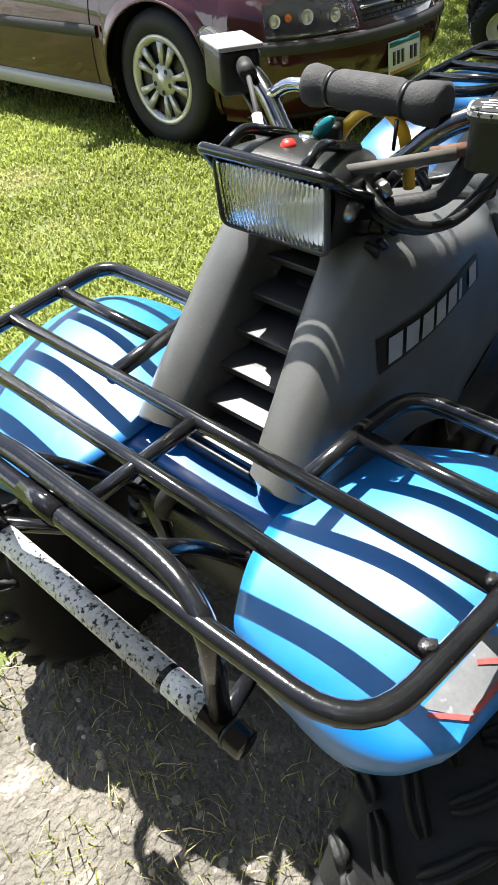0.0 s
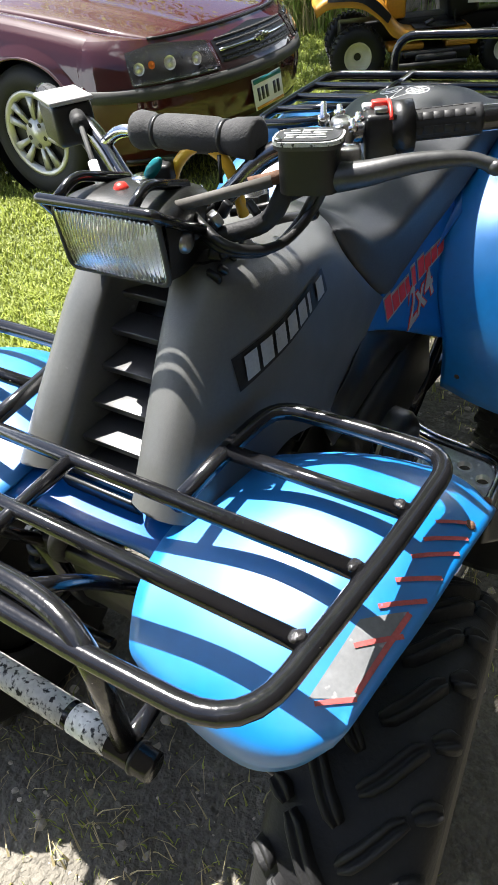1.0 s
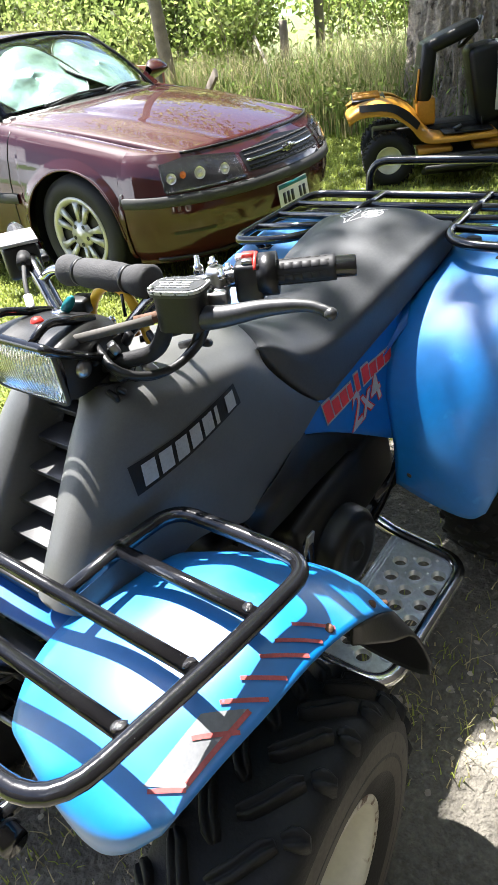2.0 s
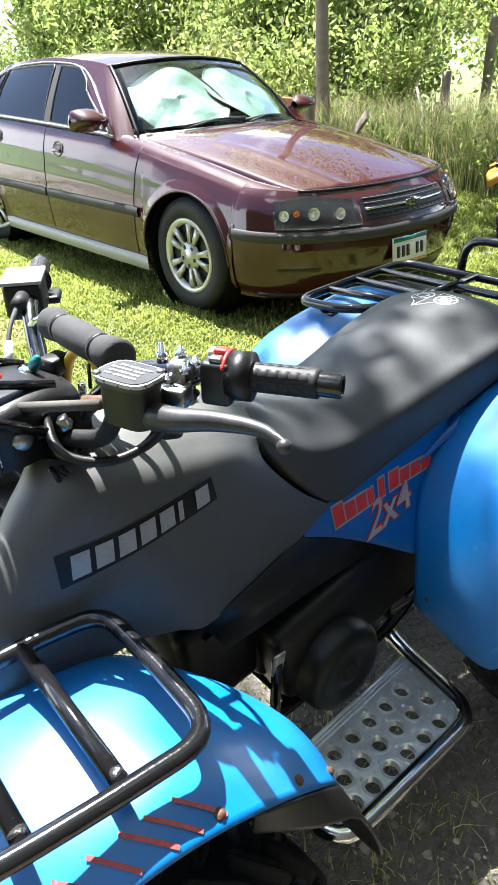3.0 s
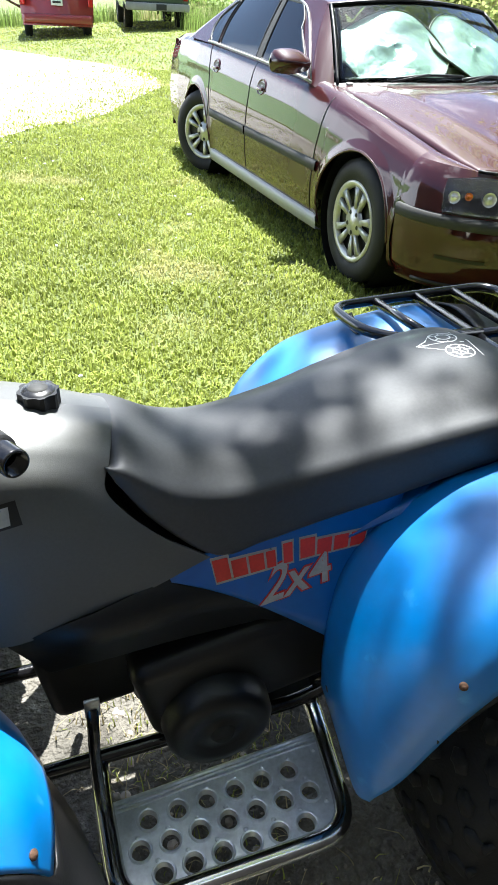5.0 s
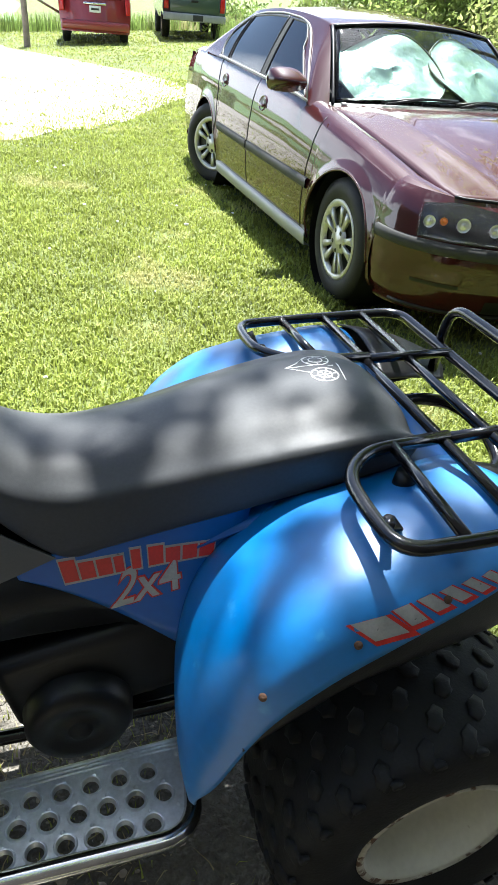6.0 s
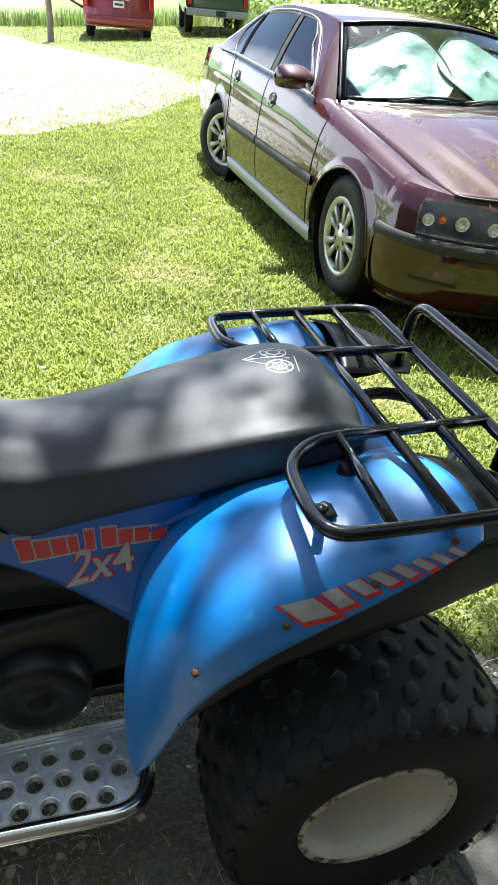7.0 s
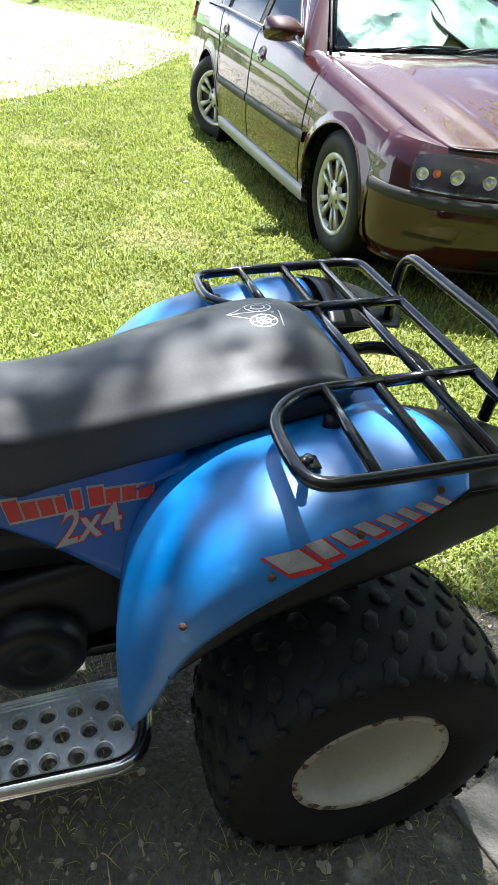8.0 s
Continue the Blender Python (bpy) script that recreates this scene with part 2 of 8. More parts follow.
GRASS = leafy("lawn_grass", (0.300, 0.345, 0.074), (0.47, 0.455, 0.19), 0.34, 0.45)
STRAW = leafy("dry_grass", (0.46, 0.39, 0.22), (0.25, 0.27, 0.09), 0.35, 0.30)
TALL = leafy("tall_weeds", (0.21, 0.285, 0.075), (0.52, 0.48, 0.26), 0.62, 0.40)
LEAF = leafy("tree_leaf", (0.215, 0.275, 0.075), (0.40, 0.43, 0.16), 0.45, 0.62)

# ---- shaping helpers ----


def part(name, bm, material, parent, label="", smooth=True):
    """Links a bmesh as one mesh object under a thing or part (in world coordinates of the thing's own space)."""
    me = bpy.data.meshes.new(name)
    if smooth:
        for f in bm.faces:
            f.smooth = True
    bm.to_mesh(me)
    bm.free()
    me.materials.append(material)
    ob = new(name, me)
    ob.parent = parent
    if parent is not None and parent.type == "MESH":
        ob.parent = parent
    return tagged(ob, label)


def thing(name, m, label, category, group=""):
    e = new(name)
    e.empty_display_size = 0.1
    e.matrix_world = m
    return tagged(e, label, category, group)


def sharp(ob, degrees=35):
    """Crisp edges where faces meet at more than this angle."""
    me = ob.data
    bm = bmesh.new()
    bm.from_mesh(me)
    for e in bm.edges:
        e.smooth = not (len(e.link_faces) != 2 or e.calc_face_angle(0) > radians(degrees))
    bm.to_mesh(me)
    bm.free()
    return ob


def V(*a):
    return Vector(a)


def fillet(pts, r, n=6, closed=False):
    """The points of a line with its corners rounded."""
    pts = [Vector(p) for p in pts]
    out = []
    m = len(pts)
    for i, p in enumerate(pts):
        if not closed and i in (0, m - 1):
            out.append(p)
            continue
        a, b = pts[i - 1] - p, pts[(i + 1) % m] - p
        la, lb = a.length, b.length
        d = min(r, 0.48 * la, 0.48 * lb)
        if d < 1e-5 or a.angle(b) > 3.1:
            out.append(p)
            continue
        s, e = p + a * (d / la), p + b * (d / lb)
        for k in range(n + 1):
            u = k / n
            out.append(s * (1 - u) ** 2 + p * 2 * u * (1 - u) + e * u * u)
    return out


def sweep(bm, pts, r, seg=10, closed=False, caps=True):
    """A round tube of radius r (or one radius a point) along the points."""
    pts = [Vector(p) for p in pts]
    n = len(pts)
    rs = r if isinstance(r, (list, tuple)) else [r] * n
    up = None
    rings = []
    for i, p in enumerate(pts):
        a = pts[i - 1] if (i or closed) else p
        b = pts[(i + 1) % n] if (i < n - 1 or closed) else p
        t = (b - a).normalized()
        if up is None:
            up = t.orthogonal().normalized()
        up = (up - t * up.dot(t)).normalized()
        side = t.cross(up)
        rings.append([bm.verts.new(p + (up * math.cos(q) + side * math.sin(q)) * rs[i]) for q in (2 * math.pi * k / seg for k in range(seg))])
    for i in range(n if closed else n - 1):
        x, y = rings[i], rings[(i + 1) % n]
        for k in range(seg):
            bm.faces.new((x[k], x[(k + 1) % seg], y[(k + 1) % seg], y[k]))
    if caps and not closed:
        bm.faces.new(list(reversed(rings[0])))
        bm.faces.new(rings[-1])
    return bm


def tube(*lines, r=0.011, bend=0.05, seg=10, closed=False):
    bm = bmesh.new()
    for pts in lines:
        sweep(bm, fillet(pts, bend, closed=closed), r, seg, closed)
    return bm


def spline(a, n):
    """Catmull-Rom through rows of an array along its first axis, to n samples."""
    a = np.asarray(a, float)
    m = len(a)
    ext = np.concatenate([[2 * a[0] - a[1]], a, [2 * a[-1] - a[-2]]])
    out = []
    for u in np.linspace(0, m - 1 - 1e-9, n):
        i, f = int(u), u - int(u)
        p0, p1, p2, p3 = ext[i : i + 4]
        out.append(0.5 * (2 * p1 + (p2 - p0) * f + (2 * p0 - 5 * p1 + 4 * p2 - p3) * f * f + (3 * p1 - p0 - 3 * p2 + p3) * f ** 3))
    return np.array(out)


def surface(ctrl, nu, nv):
    """A smooth grid of points through a small grid of control points."""
    g = spline(ctrl, nu)
    return np.swapaxes(spline(np.swapaxes(g, 0, 1), nv), 0, 1)


def skin(grid, bm=None, flip=False, close_v=False, uv_hole=None):
    bm = bm or bmesh.new()
    vs = [[bm.verts.new(p) for p in row] for row in grid]
    m = len(vs[0])
    for i in range(len(vs) - 1):
        for j in range(m if close_v else m - 1):
            if uv_hole and uv_hole(i, j):
                continue
            q = (vs[i][j], vs[i + 1][j], vs[i + 1][(j + 1) % m], vs[i][(j + 1) % m])
            bm.faces.new(tuple(reversed(q)) if flip else q)
    return bm


def shell(bm, thick):
    """Gives a sheet its thickness, inwards."""
    bmesh.ops.recalc_face_normals(bm, faces=bm.faces)
    bmesh.ops.solidify(bm, geom=bm.faces[:] + bm.edges[:] + bm.verts[:], thickness=thick)
    return bm


def outward(bm, c, keep=True):
    """Turns every face of an open sheet away from the place c (or towards it)."""
    bm.normal_update()
    for f in bm.faces:
        if (f.normal.dot(f.calc_center_median() - Vector(c)) < 0) == keep:
            f.normal_flip()
    return bm


def box(bm, size, m=None, bevel=0.0, seg=2):
    r = bmesh.ops.create_cube(bm, size=1.0)
    bmesh.ops.scale(bm, vec=size, verts=r["verts"])
    if bevel:
        es = list({e for v in r["verts"] for e in v.link_edges})
        b = bmesh.ops.bevel(bm, geom=es, offset=bevel, segments=seg, affect="EDGES", profile=0.5)
        vs = list({v for f in b["faces"] for v in f.verts} | {v for v in r["verts"] if v.is_valid})
    else:
        vs = r["verts"]
    if m is not None:
        bmesh.ops.transform(bm, matrix=m, verts=vs)
    return bm


def boxes(*items, bevel=0.003, seg=2):
    """items: (size, matrix)"""
    bm = bmesh.new()
    for size, m in items:
        b2 = bmesh.new()
        box(b2, size, m, bevel, seg)
        me = bpy.data.meshes.new("tmp")
        b2.to_mesh(me)
        b2.free()
        bm.from_mesh(me)
        bpy.data.meshes.remove(me)
    return bm


def lathe(profile, seg=48, m=None, bm=None, closed=False):
    """Turns (radius, height) pairs round the z axis."""
    bm = bm or bmesh.new()
    rows = [[Vector((r * math.cos(a), r * math.sin(a), h)) for a in (2 * math.pi * k / seg for k in range(seg))] for r, h in profile]
    if closed:
        rows.append(rows[0])
    if m is not None:
        rows = [[m @ p for p in row] for row in rows]
    skin(rows, bm, close_v=True)
    bmesh.ops.remove_doubles(bm, verts=bm.verts, dist=1e-6)
    bmesh.ops.recalc_face_normals(bm, faces=bm.faces)
    return bm


def plate(outline, thick, m, bm=None, bevel=0.0):
    """A flat piece from a 2D outline, with thickness, at the pose m (the outline in its xy)."""
    bm = bm or bmesh.new()
    lo = [bm.verts.new(m @ Vector((x, y, 0))) for x, y in outline]
    hi = [bm.verts.new(m @ Vector((x, y, thick))) for x, y in outline]
    n = len(lo)
    bm.faces.new(list(reversed(lo)))
    bm.faces.new(hi)
    for i in range(n):
        bm.faces.new((lo[i], lo[(i + 1) % n], hi[(i + 1) % n], hi[i]))
    return bm


def mirrored(bm):
    """The same shape on the other side of the y = 0 plane."""
    b2 = bm.copy()
    bmesh.ops.transform(b2, matrix=Matrix.Diagonal((1, -1, 1, 1)), verts=b2.verts)
    bmesh.ops.reverse_faces(b2, faces=b2.faces)
    return b2


def frame_on(p, normal, along):
    """A pose with z along normal and x along."""
    z = Vector(normal).normalized()
    x = Vector(along)
    x = (x - z * x.dot(z)).normalized()
    m = Matrix((x, z.cross(x), z)).transposed().to_4x4()
    m.translation = p
    return m


# ---- ground ----


def lift(x, y):
    """A slight cross fall of the lawn past the driveway."""
    f = min(1.0, max(0.0, (y - 11.0) / 11.0))
    return f * f * (3 - 2 * f) * 0.075 * max(-3.0, min(6.0, x - 2.4))


def rise(x, y):
    """The land lifts gently towards the far field."""
    d = max(0.0, y - 26.0)
    return lift(x, y) + 0.030 * d * (1 - math.exp(-d / 60.0))


def ground_sheet():
    xs = sorted(set([-1500, -700, -300, -150, -80, -45, -25, -15, -8] + list(np.arange(-4, 14, 1.0)) + [15, 18, 22, 27, 35, 50, 80, 150, 300, 700, 1500]))
    ys = sorted(set([-800, -300, -120, -50, -25, -12, -6] + list(np.arange(-4, 12, 1.0)) + [13, 15, 18, 21, 24, 26, 28, 31, 35, 40, 50, 70, 100, 150, 220, 320, 450, 700, 1500]))
    rows = [[Vector((x, y, rise(x, y))) for x in xs] for y in ys]
    return skin(rows, flip=True)


ground = part("ground", ground_sheet(), SOIL, None)
tagged(ground, "mown grass lawn running out to the fields", "lawn", kind="structure")


def patch(cx, cy, rx, ry, z, seed, wob=0.18, n=72):
    """A low irregular sheet on the ground."""
    rnd = random.Random(seed)
    ph = [rnd.uniform(0, 6.28) for _ in range(6)]
    bm = bmesh.new()
    rings = []
    for k in range(1, 9):
        f = k / 8
        ring = []
        for i in range(n):
            a = 2 * math.pi * i / n
            w = 1 + wob * (math.sin(2 * a + ph[0]) * 0.5 + math.sin(3 * a + ph[1]) * 0.4 + math.sin(7 * a + ph[2]) * 0.22 + math.sin(13 * a + ph[3]) * 0.12)
            ring.append(bm.verts.new((cx + rx * f * w * math.cos(a), cy + ry * f * w * math.sin(a), z if k < 8 else 0.0005)))
        rings.append(ring)
    c = bm.verts.new((cx, cy, z))
    for i in range(n):
        bm.faces.new((c, rings[0][i], rings[0][(i + 1) % n]))
    for a, b in zip(rings, rings[1:]):
        for i in range(n):
            bm.faces.new((a[i], b[i], b[(i + 1) % n], a[(i + 1) % n]))
    return bm


dirt = part("dirt_patch", patch(0.25, -0.95, 2.0, 1.45, 0.006, 3, 0.10), DIRT, None)
tagged(dirt, "bare packed dirt with pebbles and sparse grass under the quad bike", "dirt", kind="structure")
drive = bmesh.new()
edge = [(-6, 5.6), (-2.5, 6.1), (-0.6, 6.3), (0.35, 6.9), (1.3, 7.9), (2.2, 9.3), (3.0, 10.9), (3.45, 12.5), (3.1, 14.2), (2.0, 16.0), (1.2, 18.2), (0.3, 20.4), (-0.6, 24.0), (-1.5, 27.0), (-5, 27.5), (-9, 20), (-11, 11)]
edge = fillet([(x, y, 0.008) for x, y in edge], 0.8, 4, True)
jit = random.Random(9)
dv = [drive.verts.new(p + Vector((jit.uniform(-0.09, 0.09), jit.uniform(-0.09, 0.09), rise(p.x, p.y)))) for p in edge]
drive.faces.new(dv)
bmesh.ops.triangulate(drive, faces=drive.faces)
tagged(part("driveway", drive, GRAVEL, None), "pale sunlit gravel driveway across the lawn", "driveway", kind="structure")
slab = boxes(((0.9, 1.2, 0.05), pose(2.03, -0.92, -0.008, 0, 0, 16)), bevel=0.006)
tagged(part("concrete_slab", slab, CONCRETE, None), "worn grey concrete slab set in the dirt", "concrete slab", kind="structure")

# ---- the quad bike ----
quad = thing("quad_bike", pose(0, 0, 0), "blue and charcoal quad bike with black steel racks, parked on dirt", "quad bike")


def both(name, bm, material, label="", thick=0.0, parent=None, crisp=0):
    """A part on the near side and its mirror image on the far side."""
    if thick:
        shell(bm, thick)
    far = mirrored(bm)
    obs = [part(name, bm, material, parent or quad, label), part(name, far, material, parent or quad, label)]
    if crisp:
        for o in obs:
            sharp(o, crisp)
    return obs


# charcoal tank cover with its two cheeks and the louvre channel between them
COVER = [
    [(0.075, 0.056, 0.655), (0.030, 0.060, 0.698), (0.017, 0.066, 0.710), (0.007, 0.090, 0.714), (0.008, 0.114, 0.710), (0.024, 0.136, 0.698), (0.056, 0.147, 0.684), (0.090, 0.149, 0.668)],
    [(0.110, 0.050, 0.712), (0.078, 0.054, 0.764), (0.065, 0.060, 0.774), (0.056, 0.086, 0.780), (0.058, 0.110, 0.776), (0.078, 0.134, 0.756), (0.112, 0.150, 0.715), (0.160, 0.152, 0.670)],
    [(0.152, 0.044, 0.782), (0.128, 0.048, 0.831), (0.116, 0.054, 0.841), (0.109, 0.080, 0.846), (0.112, 0.105, 0.840), (0.134, 0.130, 0.816), (0.182, 0.151, 0.745), (0.235, 0.153, 0.672)],
    [(0.192, 0.040, 0.843), (0.172, 0.044, 0.885), (0.159, 0.050, 0.895), (0.154, 0.076, 0.898), (0.158, 0.103, 0.890), (0.180, 0.129, 0.864), (0.236, 0.150, 0.775), (0.300, 0.152, 0.648)],
    [(0.226, 0.000, 0.930), (0.216, 0.030, 0.934), (0.210, 0.045, 0.936), (0.208, 0.072, 0.934), (0.212, 0.103, 0.922), (0.234, 0.132, 0.888), (0.286, 0.149, 0.783), (0.350, 0.150, 0.622)],
    [(0.330, 0.000, 0.928), (0.328, 0.030, 0.927), (0.327, 0.048, 0.924), (0.327, 0.074, 0.916), (0.328, 0.102, 0.903), (0.338, 0.130, 0.870), (0.370, 0.141, 0.780), (0.430, 0.136, 0.622)],
    [(0.440, 0.000, 0.906), (0.438, 0.030, 0.905), (0.437, 0.048, 0.902), (0.437, 0.070, 0.894), (0.437, 0.094, 0.880), (0.440, 0.120, 0.850), (0.470, 0.131, 0.765), (0.520, 0.124, 0.636)],
    [(0.525, 0.000, 0.884), (0.522, 0.030, 0.882), (0.518, 0.046, 0.878), (0.514, 0.066, 0.868), (0.508, 0.086, 0.855), (0.500, 0.110, 0.822), (0.560, 0.122, 0.748), (0.638, 0.119, 0.682)],
]
cover = surface([[(x, -y, z) for x, y, z in row] for row in COVER], 48, 44)
both("tank_cover", skin(cover), GREY, "charcoal plastic tank and nose cover, scuffed", thick=0.004, crisp=48)

# stepped louvres in the channel between the cheeks: flat treads with a lip, in plastic darkened for the channel's
# shade, black risers behind
chan_lo, chan_hi = Vector((0.030, 0, 0.700)), Vector((0.172, 0, 0.890))
back = skin([[chan_lo + V(0.075, y, -0.05) for y in (-0.060, 0.060)], [chan_hi + V(0.055, y, 0.03) for y in (-0.050, 0.050)]])
part("louvre_back", shell(back, 0.003), DARK, quad)
for k in range(6):
    c = chan_lo.lerp(chan_hi, k / 5.0)
    w = 0.120 - 0.006 * k
    part("louvre", boxes(((0.056, w, 0.003), pose(c.x + 0.040, 0, c.z - 0.004, 0, -5, 0)), ((0.003, w, 0.010), pose(c.x + 0.013, 0, c.z - 0.010, 0, -12, 0)), bevel=0.0008), LOUVRE_SHADED, quad)
    part("louvre_riser", boxes(((0.003, w, 0.036), pose(c.x + 0.066, 0, c.z + 0.014, 0, 14, 0)), bevel=0.0008), DARK, quad)
part("channel_floor", boxes(((0.006, 0.122, 0.030), pose(0.026, 0, 0.690, 0, -18, 0)), bevel=0.002), DARK, quad)
part("channel_brow", boxes(((0.020, 0.094, 0.026), pose(0.196, 0, 0.914, 0, 38, 0)), bevel=0.005), DARK, quad)

# side name plates: a raised strip with silver shapes in place of lettering
PL_A, PL_B = Vector((0.160, -0.150, 0.795)), Vector((0.385, -0.141, 0.842))
PL_X = (PL_B - PL_A).normalized()
PL_N = Vector((0.06, -1, 0.17)).normalized()
PL_Y = PL_N.cross(PL_X).normalized()


def strip(pts, thick, origin, ax, ay, nrm, bm=None):
    m = Matrix((ax, ay, nrm)).transposed().to_4x4()
    m.translation = origin
    return plate(pts, thick, m, bm)


# ---- seat ----
SEAT = [  # x, top, half width, bottom edge x, bottom edge z
    (0.500, 0.868, 0.100, 0.512, 0.830), (0.530, 0.878, 0.112, 0.560, 0.762), (0.600, 0.842, 0.122, 0.645, 0.686), (0.690, 0.828, 0.129, 0.715, 0.700),
    (0.800, 0.846, 0.134, 0.800, 0.722), (0.900, 0.870, 0.146, 0.900, 0.752), (1.000, 0.890, 0.156, 1.000, 0.782), (1.100, 0.903, 0.160, 1.100, 0.805),
    (1.170, 0.896, 0.152, 1.170, 0.815), (1.215, 0.866, 0.130, 1.210, 0.820), (1.232, 0.835, 0.110, 1.228, 0.822),
]
seat_rows = []
for x, top, hw, bx, bz in SEAT:
    h = top - bz
    half = [(x, 0, top), (x, 0.45 * hw, top - 0.004), (x, 0.78 * hw, top - 0.022), (x + 0.1 * (bx - x), 0.97 * hw, top - 0.30 * h), (x + 0.5 * (bx - x), 1.0 * hw, top - 0.62 * h), (bx, 0.985 * hw, bz), (bx, 0.80 * hw, bz - 0.006)]
    seat_rows.append([(a, -b, c) for a, b, c in reversed(half)] + half[1:])
seat_grid = surface(seat_rows, 60, 44)
seat_bm = skin(seat_grid)
for i, row in ((0, seat_grid[0]), (-1, seat_grid[-1])):
    c = seat_bm.verts.new(Vector(row.mean(0)))
seat_bm.verts.ensure_lookup_table()
nrow = 44
first, last = list(seat_bm.verts)[:nrow], list(seat_bm.verts)[59 * nrow : 60 * nrow]
seat_bm.faces.new(first)
seat_bm.faces.new(list(reversed(last)))
bmesh.ops.delete(seat_bm, geom=[v for v in seat_bm.verts if not v.link_faces], context="VERTS")
bmesh.ops.recalc_face_normals(seat_bm, faces=seat_bm.faces)
seat = part("seat", seat_bm, VINYL, quad, "long black vinyl seat, slightly faded")

# ---- front fenders ----
FF = [
    [(-0.112, 0.155, 0.612), (-0.135, 0.240, 0.600), (-0.142, 0.310, 0.600), (-0.132, 0.358, 0.628), (-0.104, 0.388, 0.650)],
    [(-0.110, 0.152, 0.655), (-0.132, 0.240, 0.655), (-0.136, 0.310, 0.655), (-0.122, 0.362, 0.662), (-0.086, 0.398, 0.668)],
    [(-0.050, 0.126, 0.680), (-0.062, 0.240, 0.700), (-0.062, 0.310, 0.702), (-0.055, 0.366, 0.692), (-0.034, 0.408, 0.682)],
    [(0.030, 0.118, 0.690), (0.030, 0.240, 0.726), (0.030, 0.315, 0.730), (0.030, 0.372, 0.718), (0.034, 0.420, 0.692)],
    [(0.120, 0.140, 0.692), (0.120, 0.240, 0.730), (0.120, 0.320, 0.736), (0.120, 0.380, 0.728), (0.118, 0.430, 0.700)],
    [(0.200, 0.150, 0.672), (0.205, 0.240, 0.704), (0.205, 0.320, 0.712), (0.205, 0.382, 0.706), (0.200, 0.434, 0.678)],
    [(0.280, 0.165, 0.600), (0.285, 0.240, 0.640), (0.288, 0.315, 0.652), (0.288, 0.376, 0.648), (0.280, 0.426, 0.622)],
    [(0.335, 0.190, 0.515), (0.345, 0.250, 0.565), (0.350, 0.310, 0.582), (0.350, 0.365, 0.578), (0.345, 0.412, 0.556)],
    [(0.355, 0.210, 0.450), (0.368, 0.260, 0.510), (0.376, 0.315, 0.530), (0.376, 0.362, 0.526), (0.368, 0.402, 0.506)],
]
ff = surface([[(x, -y, z) for x, y, z in row] for row in FF], 40, 26)
near_ff, far_ff = both("front_fender", skin(ff), BLUE, "glossy blue plastic front fender, scratched", thick=0.004)
apron = surface([
    [(-0.012, -0.130, 0.652), (-0.008, -0.08, 0.656), (-0.010, 0, 0.656), (-0.008, 0.08, 0.656), (-0.020, 0.130, 0.652)],
    [(-0.016, -0.135, 0.672), (-0.011, -0.08, 0.670), (-0.013, 0, 0.669), (-0.011, 0.08, 0.670), (-0.026, 0.135, 0.672)],
    [(0.000, -0.145, 0.686), (0.002, -0.08, 0.675), (0.002, 0, 0.672), (0.002, 0.08, 0.675), (-0.004, 0.145, 0.686)],
    [(0.060, -0.150, 0.694), (0.060, -0.08, 0.680), (0.060, 0, 0.676), (0.060, 0.08, 0.680), (0.060, 0.150, 0.694)],
], 14, 24)
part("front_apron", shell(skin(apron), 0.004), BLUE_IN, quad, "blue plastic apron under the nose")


def flap(rows, name, mtl, label=""):
    return both(name, skin(surface(rows, 16, 10)), mtl, label, thick=0.005)


flap([
    [(0.200, -0.434, 0.676), (0.200, -0.430, 0.640)],
    [(0.280, -0.428, 0.620), (0.292, -0.440, 0.560)],
    [(0.345, -0.414, 0.556), (0.372, -0.440, 0.490)],
    [(0.372, -0.400, 0.508), (0.424, -0.442, 0.350)],
    [(0.374, -0.350, 0.508), (0.428, -0.365, 0.330)],
    [(0.366, -0.260, 0.500), (0.396, -0.270, 0.390)],
], "mud_flap", DARK, "black rubber mud flap, dusty edge")

# ---- rear fenders and side panels ----
RF = [
    [(0.822, 0.182, 0.392), (0.818, 0.250, 0.372), (0.808, 0.320, 0.366), (0.802, 0.364, 0.374), (0.806, 0.390, 0.396)],
    [(0.814, 0.180, 0.505), (0.800, 0.250, 0.492), (0.792, 0.322, 0.466), (0.795, 0.372, 0.444), (0.806, 0.400, 0.428)],
    [(0.846, 0.148, 0.622), (0.828, 0.230, 0.614), (0.816, 0.325, 0.580), (0.820, 0.388, 0.530), (0.832, 0.412, 0.478)],
    [(0.908, 0.138, 0.708), (0.886, 0.232, 0.714), (0.868, 0.345, 0.700), (0.872, 0.402, 0.660), (0.884, 0.428, 0.612)],
    [(0.990, 0.142, 0.768), (0.968, 0.240, 0.784), (0.956, 0.345, 0.778), (0.958, 0.400, 0.748), (0.962, 0.430, 0.688)],
    [(1.055, 0.160, 0.796), (1.055, 0.258, 0.820), (1.055, 0.340, 0.816), (1.055, 0.396, 0.788), (1.055, 0.426, 0.738)],
    [(1.155, 0.150, 0.812), (1.155, 0.255, 0.838), (1.155, 0.332, 0.836), (1.155, 0.386, 0.814), (1.155, 0.416, 0.778)],
    [(1.245, 0.135, 0.816), (1.250, 0.248, 0.846), (1.250, 0.322, 0.848), (1.250, 0.372, 0.836), (1.248, 0.398, 0.812)],
    [(1.290, 0.125, 0.808), (1.302, 0.240, 0.842), (1.304, 0.310, 0.846), (1.300, 0.356, 0.838), (1.292, 0.382, 0.824)],
]
rf = surface([[(x, -y, z) for x, y, z in row] for row in RF], 46, 26)
